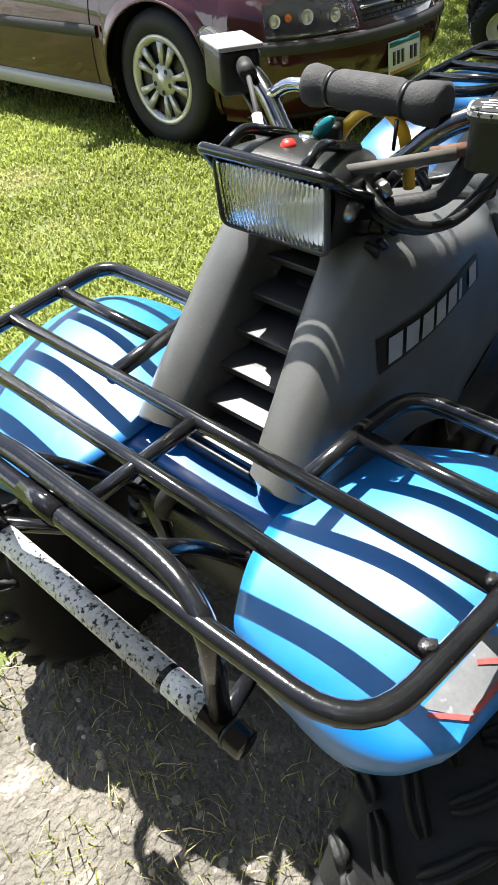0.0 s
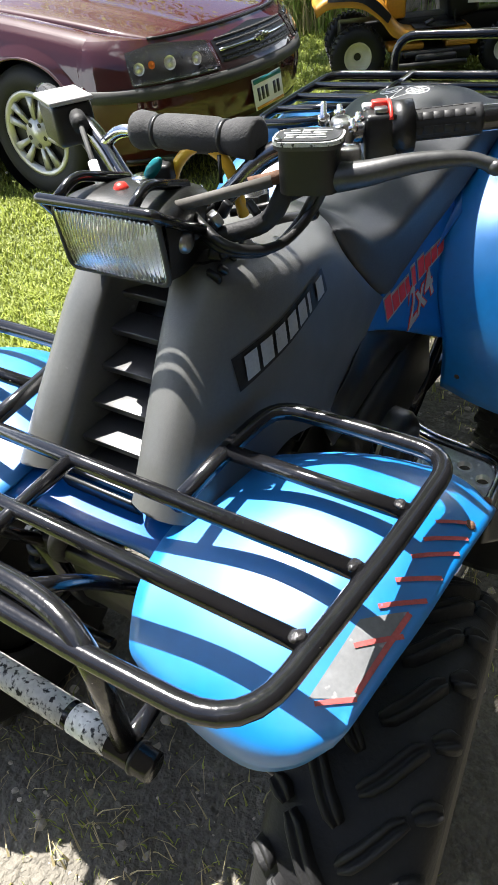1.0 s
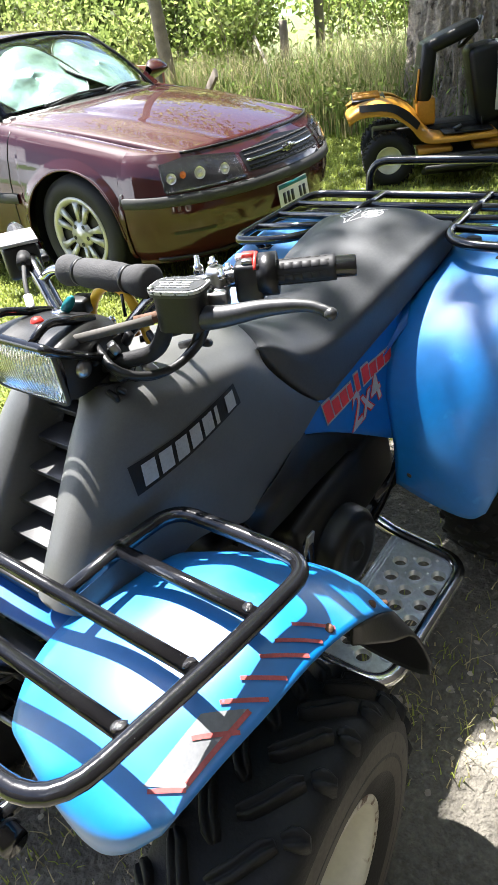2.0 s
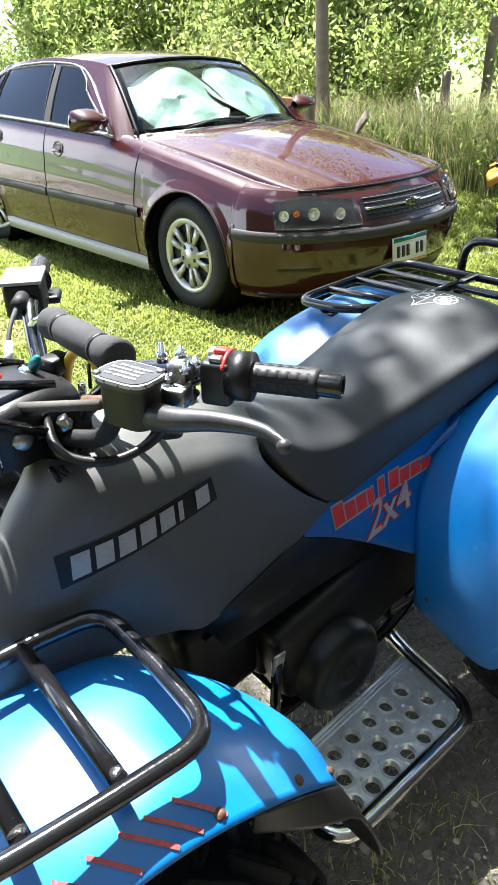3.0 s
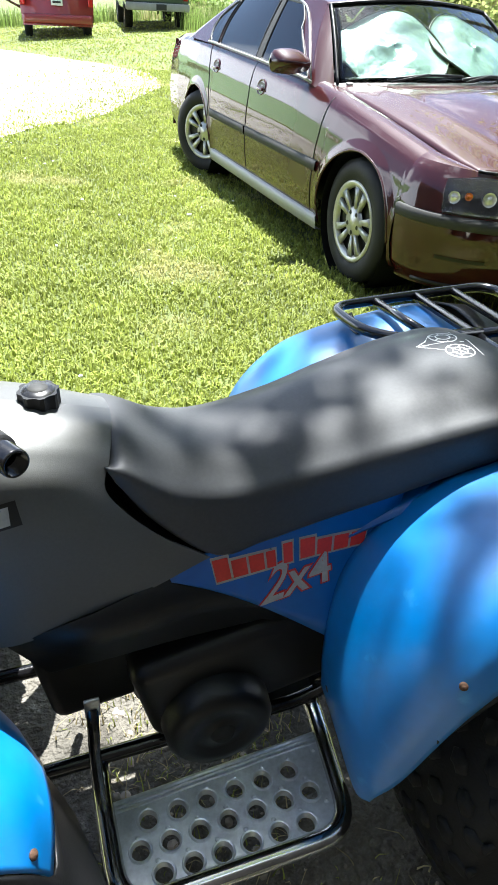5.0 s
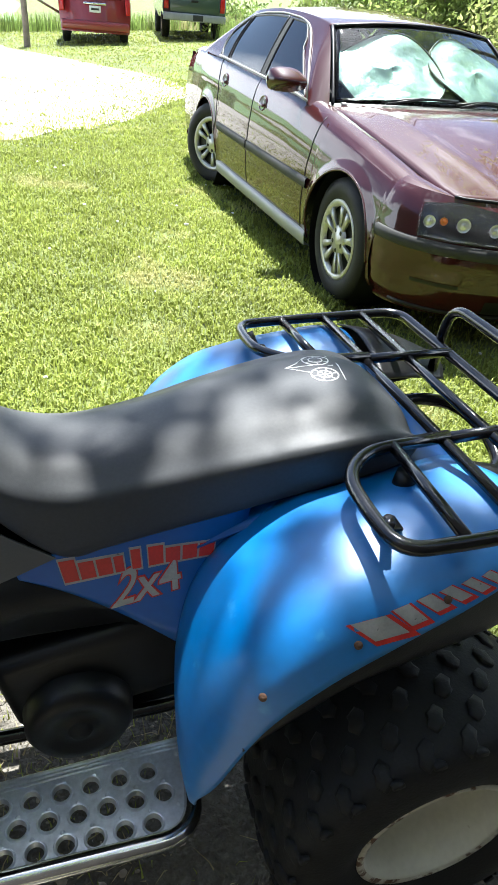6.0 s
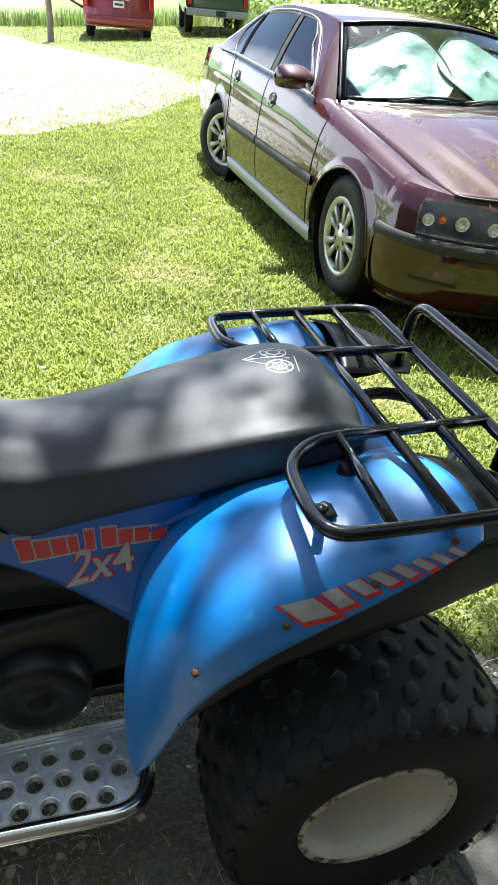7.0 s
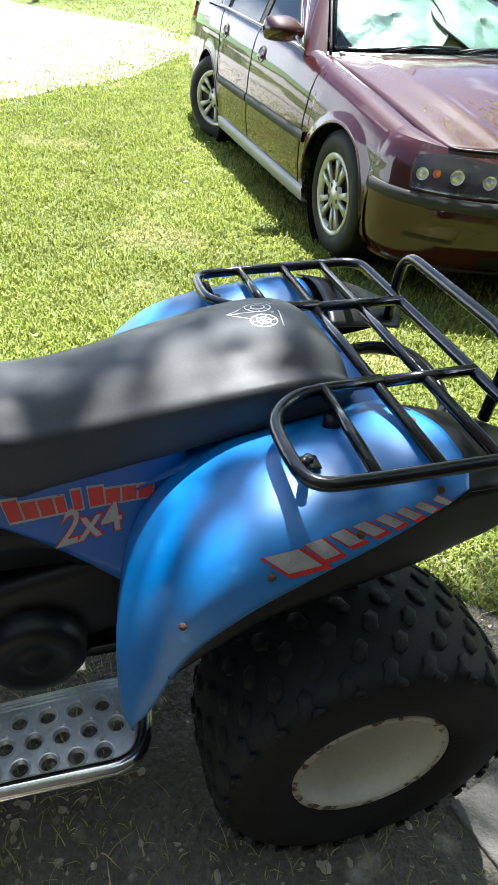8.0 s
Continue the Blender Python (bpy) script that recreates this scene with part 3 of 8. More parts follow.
far_rf = both("rear_fender", skin(rf), BLUE, "glossy blue plastic rear fender with rusty screws", thick=0.004)[1]
far_rf.matrix_basis = Matrix.Translation((-0.02, 0.02, -0.02))
SP = [
    [(0.572, 0.116, 0.664), (0.645, 0.118, 0.692), (0.740, 0.122, 0.712), (0.830, 0.127, 0.738), (0.940, 0.138, 0.775)],
    [(0.571, 0.117, 0.656), (0.642, 0.121, 0.655), (0.720, 0.128, 0.645), (0.795, 0.136, 0.640), (0.910, 0.150, 0.650)],
    [(0.570, 0.117, 0.650), (0.638, 0.124, 0.618), (0.700, 0.136, 0.584), (0.760, 0.154, 0.548), (0.820, 0.178, 0.512)],
]
sp = surface([[(x, -y, z) for x, y, z in row] for row in SP], 14, 20)
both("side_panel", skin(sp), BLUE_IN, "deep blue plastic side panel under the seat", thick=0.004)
# black inner fenders that hang below the blue edge and run out into the tails
SKIRT = [(0.86, 0.428, 0.575, 0.560), (0.93, 0.430, 0.658, 0.612), (1.00, 0.428, 0.706, 0.655), (1.08, 0.424, 0.746, 0.675), (1.16, 0.414, 0.778, 0.683), (1.24, 0.400, 0.806, 0.690), (1.31, 0.384, 0.816, 0.697), (1.38, 0.372, 0.806, 0.712), (1.44, 0.345, 0.790, 0.742), (1.472, 0.310, 0.784, 0.772)]
skirt = [[(x, -y + 0.010, hi), (x, -y + 0.006, 0.5 * (hi + lo)), (x + 0.004, -y + 0.010, lo + 0.008), (x + 0.008, -y + 0.030, lo), (x + 0.012, -y + 0.090, lo + 0.004)] for x, y, hi, lo in SKIRT]
both("inner_fender", skin(surface(skirt, 36, 14)), DARK, "black plastic inner fender", thick=0.004)
tail = surface([
    [(1.285, -0.385, 0.822), (1.292, -0.30, 0.842), (1.288, -0.20, 0.832), (1.280, -0.14, 0.812)],
    [(1.380, -0.364, 0.808), (1.385, -0.30, 0.826), (1.380, -0.21, 0.818), (1.372, -0.16, 0.798)],
    [(1.472, -0.300, 0.784), (1.480, -0.27, 0.792), (1.474, -0.22, 0.786), (1.462, -0.19, 0.772)],
], 14, 12)
both("fender_tail", skin(tail), DARK, "black plastic tail of the fender", thick=0.004)
deck = surface([
    [(0.700, -0.112, 0.600), (0.700, 0, 0.600), (0.700, 0.112, 0.600)],
    [(0.860, -0.140, 0.690), (0.860, 0, 0.690), (0.860, 0.140, 0.690)],
    [(1.000, -0.175, 0.770), (1.000, 0, 0.775), (1.000, 0.175, 0.770)],
    [(1.150, -0.165, 0.800), (1.150, 0, 0.800), (1.150, 0.165, 0.800)],
    [(1.290, -0.140, 0.806), (1.290, 0, 0.800), (1.290, 0.140, 0.806)],
    [(1.310, -0.130, 0.740), (1.310, 0, 0.735), (1.310, 0.130, 0.740)],
], 24, 14)
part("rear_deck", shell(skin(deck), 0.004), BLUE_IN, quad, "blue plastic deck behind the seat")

# ---- racks and bumper ----
R = 0.0107
FZ = 0.765


def weld(p, parent, r=0.016):
    r *= 0.56
    bm = bmesh.new()
    bmesh.ops.create_icosphere(bm, subdivisions=2, radius=r, matrix=Matrix.Translation(p))
    for v in bm.verts:
        v.co += (v.co - Vector(p)) * 0.45 * noise.noise(v.co * 150)
    bmesh.ops.scale(bm, vec=(1.2, 1.0, 0.5), space=Matrix.Translation(-Vector(p)), verts=bm.verts)
    return part("weld", bm, WELD, parent)


frack = part("front_rack", tube(
    [(0.000, -0.152, FZ - 0.005), (0.115, -0.158, FZ), (0.192, -0.168, FZ), (0.194, -0.300, FZ), (0.190, -0.388, FZ), (0.05, -0.378, FZ), (-0.178, -0.350, FZ), (-0.184, -0.20, FZ), (-0.184, 0.20, FZ), (-0.178, 0.350, FZ), (0.05, 0.378, FZ), (0.190, 0.388, FZ), (0.194, 0.300, FZ), (0.192, 0.168, FZ), (0.115, 0.158, FZ), (0.000, 0.152, FZ - 0.005)],
    r=R, bend=0.06, seg=14), STEEL_BLACK, quad, "black enamelled steel front rack, chipped")
for x, a, b in ((0.004, -0.366, 0.366), (-0.086, -0.356, 0.356)):
    part("rack_bar", tube([(x, a, FZ), (x, b, FZ)], r=R * 0.9, seg=12), STEEL_BLACK, frack)
    weld((x, a + 0.008, FZ + 0.008), frack, 0.012)
for s in (-1, 1):
    part("rack_bar", tube([(0.094, s * 0.376, FZ), (0.094, s * 0.158, FZ)], r=R * 0.9, seg=12), STEEL_BLACK, frack)
    weld((0.094, s * 0.366, FZ + 0.008), frack, 0.011)
    weld((0.012, s * 0.152, FZ), frack, 0.012)
part("rack_bar", tube([(0.004, 0, FZ), (-0.155, 0, FZ - 0.004)], r=R * 0.85, seg=12), STEEL_BLACK, frack)
weld((0.004, 0, FZ + 0.005), frack, 0.011)
weld((-0.086, 0, FZ + 0.005), frack, 0.011)
part("sleeve", tube([(-0.184, 0.005, FZ), (-0.184, 0.065, FZ)], r=R * 1.22, seg=14), STEEL_BLACK, frack, "black clamp sleeve")
bumper = part("front_bumper", tube([(-0.184, -0.196, 0.600), (-0.184, -0.200, FZ - 0.004), (-0.170, -0.160, FZ + 0.012), (-0.164, -0.11, FZ + 0.014), (-0.164, 0.11, FZ + 0.014), (-0.170, 0.160, FZ + 0.012), (-0.184, 0.200, FZ - 0.004), (-0.184, 0.196, 0.600)], r=0.012, bend=0.05, seg=14), STEEL_BLACK, quad, "black steel tube bumper hoop")
part("bumper_tube", tube([(-0.186, -0.232, 0.598), (-0.186, 0.232, 0.598)], r=0.0160, seg=20), STEEL_BLACK, bumper, "thick lower bumper tube")
part("bumper_band", tube([(-0.186, -0.118, 0.598), (-0.186, 0.196, 0.598)], r=0.0167, seg=20), FLAKED, bumper, "flaking white paint on the tube")
part("bumper_band", tube([(-0.186, -0.178, 0.598), (-0.186, -0.126, 0.598)], r=0.0167, seg=20), FLAKED, bumper)
for y in (-0.212, 0.212):
    part("clamp_ring", tube([(-0.186, y - 0.002, 0.598), (-0.186, y + 0.002, 0.598)], r=0.0178, seg=20), DARK, bumper)
for s in (-1, 1):
    part("bumper_stay", tube([(-0.182, s * 0.20, 0.612), (-0.06, s * 0.15, 0.52), (0.08, s * 0.11, 0.44)], r=0.010, bend=0.05), STEEL_BLACK, bumper)
    part("bumper_stay", tube([(-0.162, s * 0.10, FZ + 0.010), (-0.09, s * 0.09, 0.70), (-0.02, s * 0.09, 0.60)], r=0.009, bend=0.04), STEEL_BLACK, bumper)

RZ = 0.865
rrack = part("rear_rack", tube(
    [(1.250, -0.150, RZ), (1.10, -0.165, RZ - 0.002), (1.045, -0.225, RZ), (1.042, -0.30, RZ), (1.050, -0.383, RZ), (1.15, -0.384, RZ), (1.425, -0.372, RZ), (1.425, 0.372, RZ), (1.15, 0.384, RZ), (1.050, 0.383, RZ), (1.042, 0.30, RZ), (1.045, 0.225, RZ), (1.10, 0.165, RZ - 0.002), (1.250, 0.150, RZ)],
    r=R, bend=0.05, seg=14), STEEL_BLACK, quad, "glossy black steel rear rack")
for s in (-1, 1):
    part("rack_bar", tube([(1.25, s * 0.150, RZ - 0.004), (1.425, s * 0.143, RZ)], r=R * 0.95, seg=12), STEEL_BLACK, rrack)
    part("rack_bar", tube([(1.148, s * 0.160, RZ), (1.148, s * 0.378, RZ)], r=R * 0.85, seg=12), STEEL_BLACK, rrack)
    part("rack_tab", boxes(((0.036, 0.030, 0.005), pose(1.078, s * 0.300, 0.836, 0, 4, 0)), bevel=0.002), STEEL_BLACK, rrack)
    part("rack_bolt", lathe([(0, 0.008), (0.006, 0.008), (0.008, 0.005), (0.008, 0), (0, 0)], 12, pose(1.080, s * 0.297, 0.838)), WELD, rrack)
    part("rack_leg", tube([(1.06, s * 0.33, RZ), (1.072, s * 0.31, 0.835)], r=0.008), STEEL_BLACK, rrack)
    part("rack_foot", lathe([(0, 0.03), (0.016, 0.03), (0.020, 0.0), (0, 0)], 16, pose(1.155, s * 0.205, 0.815)), DARK, rrack)
for x in (1.244, 1.334):
    part("rack_bar", tube([(x, -0.374, RZ), (x, 0.374, RZ)], r=R * 0.88, seg=12), STEEL_BLACK, rrack)
    for y in (-0.366, -0.148, 0.148, 0.366):
        weld((x, y, RZ + 0.001), rrack, 0.0118)
part("rack_hoop", tube([(1.432, 0.195, 0.800), (1.442, 0.200, 0.945), (1.442, -0.200, 0.945), (1.432, -0.195, 0.800)], r=R, bend=0.06, seg=14), STEEL_BLACK, rrack, "upright black tube hoop")
# the rack sags towards its far front corner
for ob in [rrack] + list(rrack.children):
    for v in ob.data.vertices:
        v.co.z -= 0.036 * max(0.0, v.co.y / 0.38) * (1.0 - 0.6 * min(1.0, max(0.0, (v.co.x - 1.05) / 0.38)))
part("grab_bar", tube([(1.30, 0.10, 0.775), (1.36, 0.12, 0.772), (1.44, 0.10, 0.765), (1.47, 0.03, 0.745), (1.46, -0.06, 0.72), (1.38, -0.10, 0.72)], r=0.013, bend=0.04, seg=12), STEEL_BLACK, quad, "bent black tube behind the seat")

# ---- wheels ----


def tyre_profile(R0, w, rim):
    h = w / 2
    return [(rim, -h * 0.70), (rim + 0.012, -h * 0.86), (rim + 0.35 * (R0 - rim), -h * 1.0), (rim + 0.62 * (R0 - rim), -h * 0.99), (R0 - 0.028, -h * 0.90), (R0 - 0.014, -h * 0.62), (R0 - 0.010, 0), (R0 - 0.014, h * 0.62), (R0 - 0.028, h * 0.90), (rim + 0.62 * (R0 - rim), h * 0.99), (rim + 0.35 * (R0 - rim), h * 1.0), (rim + 0.012, h * 0.86), (rim, h * 0.70)]


def tyre_radius(R0, w, rim, s):
    pr = tyre_profile(R0, w, rim)[4:9]
    return float(np.interp(s, [p[1] for p in pr], [p[0] for p in pr]))


def lug(bm, R0, w, rim, line, half, high, groove=False):
    """A rounded tread block along a line of (metres round the tyre, offset across), wide at its foot, domed or grooved on top."""
    n = len(line)
    rings = []
    for k, (a, s) in enumerate(line):
        p, q = Vector(line[max(k - 1, 0)]), Vector(line[min(k + 1, n - 1)])
        d = (q - p).normalized()
        side = Vector((-d.y, d.x))
        end = 0.62 if k in (0, n - 1) else 1.0
        ring = []
        for off, up in ((-1.0, -0.004), (-0.90, 0.85 * high), (-0.70, high), (-0.34, high), (-0.22, 0.62 * high), (0.22, 0.62 * high), (0.34, high), (0.70, high), (0.90, 0.85 * high), (1.0, -0.004)) if groove else ((-1.0, -0.004), (-0.92, 0.8 * high), (-0.66, high), (0.66, high), (0.92, 0.8 * high), (1.0, -0.004)):
            aa, ss = a + side.x * off * half * end, s + side.y * off * half * end
            ss = max(-w * 0.49, min(w * 0.49, ss))
            r = tyre_radius(R0, w, rim, ss) + (up if end == 1.0 or up < 0 else up * 0.8)
            th = aa / R0
            ring.append(bm.verts.new((r * math.cos(th), r * math.sin(th), ss)))
        rings.append(ring)
    for x, y in zip(rings, rings[1:]):
        for k in range(len(x) - 1):
            bm.faces.new((x[k], x[k + 1], y[k + 1], y[k]))
    bm.faces.new(rings[0])
    bm.faces.new(list(reversed(rings[-1])))


def quad_wheel(name, m, R0, w, rim, style, roll=1):
    """A tyre with tread blocks on a steel rim, axle along the local z; outside is +z."""
    tyre = part(name, lathe([(r, h) for r, h in spline(tyre_profile(R0, w, rim), 40)], 72), RUBBER, quad, "black knobby tyre")
    bm = bmesh.new()
    around = 2 * math.pi * R0
    if style == "front":
        n = 24
        st = around / n
        for k in range(n):
            for s in (-1, 1):
                o = k * st + (0.5 * st if s > 0 else 0)
                lug(bm, R0, w, rim, [(o + roll * a, s * b) for a, b in ((0.030, 0.005), (0.022, 0.014), (0.008, 0.026), (-0.010, 0.038), (-0.026, 0.048), (-0.036, 0.058))], 0.0105, 0.019, True)
                lug(bm, R0, w, rim, [(o + roll * a, s * b) for a, b in ((-0.043, 0.063), (-0.050, 0.072), (-0.055, 0.080), (-0.058, 0.088))], 0.0125, 0.017, True)
    else:
        n = 25
        st = around / n
        rk = random.Random(3)
        for k in range(n):
            for j, s in enumerate((-0.106, -0.066, -0.022, 0.022, 0.066, 0.106)):
                o = (k + (0.5 if j % 2 else 0)) * st + rk.uniform(-0.002, 0.002)
                t = 0.012 if s > 0 else -0.012
                lug(bm, R0, w, rim, [(o - t, s - 0.014), (o, s - 0.004), (o, s + 0.004), (o + t, s + 0.014)], 0.014, 0.0075)
            for s in (-1, 1):
                lug(bm, R0, w, rim, [(k * st + 0.020, s * 0.118), (k * st + 0.024, s * 0.125), (k * st + 0.028, s * 0.131)], 0.013, 0.0065)
    bmesh.ops.recalc_face_normals(bm, faces=bm.faces)
    part("tread", bm, RUBBER, tyre)
    h = w / 2
    if style == "front":
        part("sidewall_dust", lathe([(rim + 0.02, h * 0.885), (rim + 0.36 * (R0 - rim), h * 1.012), (rim + 0.62 * (R0 - rim), h * 1.005), (R0 - 0.034, h * 0.93)], 72), DUSTY, tyre, "dried mud on the sidewall")
    prof = [(rim + 0.010, h * 0.78), (rim + 0.010, h * 0.84), (rim + 0.003, h * 0.865), (rim - 0.004, h * 0.84), (rim - 0.008, h * 0.60), (rim - 0.012, h * 0.30), (rim - 0.016, h * 0.05), (rim - 0.034, -h * 0.04), (rim * 0.66, -h * 0.02), (rim * 0.46, h * 0.06), (rim * 0.25, h * 0.08), (0.0, h * 0.08)]
    rm = part("rim", lathe(prof, 64), CREAM, tyre, "cream painted steel rim, rust at its lip")
    part("rim_lip", lathe([(rim + 0.012, h * 0.835), (rim + 0.010, h * 0.872), (rim + 0.004, h * 0.882), (rim - 0.002, h * 0.862)], 64), RIMLIP, rm, "chipped rusty rim lip")
    part("hub_back", lathe([(rim - 0.004, -h * 0.62), (rim * 0.7, -h * 0.72), (0.05, -h * 0.80), (0.0, -h * 0.80)], 32), DARK, tyre, "black brake drum and hub")
    for o in (tyre,):
        o.matrix_basis = m
    return tyre


for s in (-1, 1):
    turn = 90 if s < 0 else -90
    quad_wheel("rear_wheel", pose(1.203, s * 0.366, 0.288, turn, 0, 0), 0.290, 0.262, 0.134, "rear")
    quad_wheel("front_wheel", pose(0.05, s * 0.388, 0.286, 0, 0, 5) @ pose(0, 0, 0, turn, 0, 0), 0.286, 0.190, 0.134, "front", -s)

# ---- footrests ----


def footrest():
    A, B, C, D = V(0.452, -0.190, 0.218), V(0.452, -0.342, 0.218), V(0.812, -0.342, 0.218), V(0.840, -0.170, 0.218)
    rail = tube([V(0.445, -0.10, 0.24), A + V(-0.012, 0.02, 0), B + V(-0.012, -0.006, 0), C + V(0.012, -0.006, 0), D + V(0.010, 0.01, 0.0), V(0.850, -0.09, 0.25)], r=0.0165, bend=0.06, seg=16)
    top = part("footrest", rail, CHROME, quad, "bare aluminium footrest with a punched tread plate")
    bm = bmesh.new()

    def at(u, v, up=0.0):
        p = (A * (1 - u) + D * u) * (1 - v) + (B * (1 - u) + C * u) * v
        return p + V(0, 0, 0.004 + up)

    def cell(u0, u1, v0, v1):
        bm.faces.new([bm.verts.new(at(u, v)) for u, v in ((u0, v0), (u1, v0), (u1, v1), (u0, v1))])

    cell(0, 1, 0, 0.145)
    cell(0, 1, 0.985, 1)
    for v0, v1, first, count in ((0.145, 0.425, 0.812, 6), (0.425, 0.705, 0.890, 7), (0.705, 0.985, 0.836, 6)):
        lo_u = first - 0.134 * (count - 1) - 0.067
        cell(0, lo_u, v0, v1) if lo_u > 0 else None
        cell(min(0.999, first + 0.067), 1, v0, v1)
        for i in range(count):
            cu, cv = first - 0.134 * i, (v0 + v1) / 2
            u0, u1 = max(0, cu - 0.067), min(0.999, cu + 0.067)
            c = at(cu, cv)
            n = 20
            rings = [[], [], [], [], []]
            for k in range(n):
                a = 2 * math.pi * (k + 0.5) / n
                dx, dy = math.cos(a), -math.sin(a)
                f = 0.5 / max(abs(dx), abs(dy))
                rings[0].append(bm.verts.new(at(min(u1, max(u0, cu + dx * f * 0.134)), cv - dy * f * (v1 - v0))))
                for rg, (r, up) in zip(rings[1:], ((0.0200, 0.0), (0.0182, 0.0040), (0.0158, 0.0036), (0.0142, -0.010))):
                    rg.append(bm.verts.new(c + V(dx * r, dy * r, up)))
            for x, y in zip(rings, rings[1:]):
                for k in range(n):
                    q = (k + 1) % n
                    bm.faces.new((x[k], x[q], y[q], y[k]))
    bmesh.ops.remove_doubles(bm, verts=bm.verts, dist=0.0004)
    bmesh.ops.recalc_face_normals(bm, faces=bm.faces)
    bm.normal_update()
    for f in bm.faces:
        if f.normal.z < 0:
            f.normal_flip()
    tp = part("tread_plate", bm, TREAD, top, "pressed aluminium plate with rows of round holes")
    sharp(tp, 25)
    for i in range(8):
        for j in range(4):
            u, v = 0.955 - 0.134 * i - (0.067 if j % 2 else 0.0), (0.165, 0.425, 0.705, 0.965)[j]
            if not 0.03 < u < 0.99:
                continue
            p = (A * (1 - u) + D * u) * (1 - v) + (B * (1 - u) + C * u) * v
            part("tread_bump", lathe([(0, 0.004), (0.003, 0.003), (0.0045, 0)], 10, Matrix.Translation(p + V(0, 0, 0.004))), TREAD, tp)
    for vv in (0.035, 0.085):
        part("plate_ridge", tube([A.lerp(B, vv) + V(0.006, 0, 0.004), D.lerp(C, vv) + V(-0.004, 0, 0.004)], r=0.0026), TREAD, top)
    edge_bm = tube([A + V(0.004, 0.002, 0.001), D + V(-0.004, 0.002, 0.001)], r=0.005)
    part("plate_edge", edge_bm, TREAD, top)


footrest()

# ---- films and stripes laid on the bodywork ----
from mathutils.bvhtree import BVHTree


def tree(grid):
    n, m = grid.shape[:2]
    vs = [Vector(p) for row in grid for p in row]
    fs = [(i * m + j, (i + 1) * m + j, (i + 1) * m + j + 1, i * m + j + 1) for i in range(n - 1) for j in range(m - 1)]
    return BVHTree.FromPolygons(vs, fs)


def film(quads, on, way, lift=0.0012, n=5, m=3):
    """Thin film pieces: each quad (top left, top right, bottom right, bottom left) is dropped along way onto the surface."""
    bm = bmesh.new()
    way = Vector(way).normalized()
    for a, b, c, d in quads:
        a, b, c, d = (Vector(p) for p in (a, b, c, d))
        grid = []
        for i in range(m):
            v = i / (m - 1)
            row = []
            for j in range(n):
                u = j / (n - 1)
                p = (a * (1 - u) + b * u) * (1 - v) + (d * (1 - u) + c * u) * v
                hit, nrm, _, _ = on.ray_cast(p - way * 0.08, way, 0.3)
                if hit is None:
                    hit, nrm, _, _ = on.find_nearest(p)
                nrm = nrm if nrm.dot(way) < 0 else -nrm
                row.append(hit + nrm * lift)
            grid.append(row)
        skin(grid, bm)
    for f in bm.faces:
        if f.normal.dot(way) > 0:
            f.normal_flip()
    return bm


def lerp4(q, u, v):
    a, b, c, d = (Vector(p) for p in q)
    return (a * (1 - u) + b * u) * (1 - v) + (d * (1 - u) + c * u) * v


def sub(q, u0, u1, v0, v1, slant=0.0):
    return [lerp4(q, u0 + slant * (1 - v0), v0), lerp4(q, u1 + slant * (1 - v0), v0), lerp4(q, u1 + slant * (1 - v1), v1), lerp4(q, u0 + slant * (1 - v1), v1)]


T_SP, T_RF, T_FF, T_COVER, T_SEAT = tree(sp), tree(rf), tree(ff), tree(cover), tree(seat_grid)
PLATE = [(0.160, -0.15, 0.842), (0.388, -0.13, 0.852), (0.392, -0.135, 0.818), (0.158, -0.15, 0.800)]
part("name_plate", film([PLATE], T_COVER, (0, 1, 0), 0.0015, 12, 5), DARK, quad, "dark recessed name plate strip")
for k in range(7):
    u0 = 0.06 + k * 0.130
    w = 0.100 if k != 5 else 0.034
    part("plate_mark", film([sub(PLATE, u0, u0 + w, 0.14, 0.86, 0.02)], T_COVER, (0, 1, 0), 0.0032), SILVER, quad, "silver block mark on the name plate")
WORD = [(0.636, -0.12, 0.680), (0.884, -0.13, 0.706), (0.880, -0.13, 0.668), (0.646, -0.12, 0.628)]
for k in range(9):
    u0 = 0.01 + k * 0.111
    w = 0.096 if k not in (3, 4) else 0.060
    v0 = 0.10 if k in (0, 4, 5) else 0.26
    part("word_back", film([sub(WORD, u0 - 0.008, u0 + w + 0.010, v0 - 0.09, 1.02)], T_SP, (0, 1, 0), 0.0010), SILVER, quad, "silver edge of the red mark")
    part("word_mark", film([sub(WORD, u0, u0 + w, v0, 0.92)], T_SP, (0, 1, 0), 0.0022), REDF, quad, "red block mark on the side panel")
NUM = [(0.738, -0.13, 0.650), (0.824, -0.14, 0.664), (0.828, -0.14, 0.612), (0.716, -0.13, 0.578)]


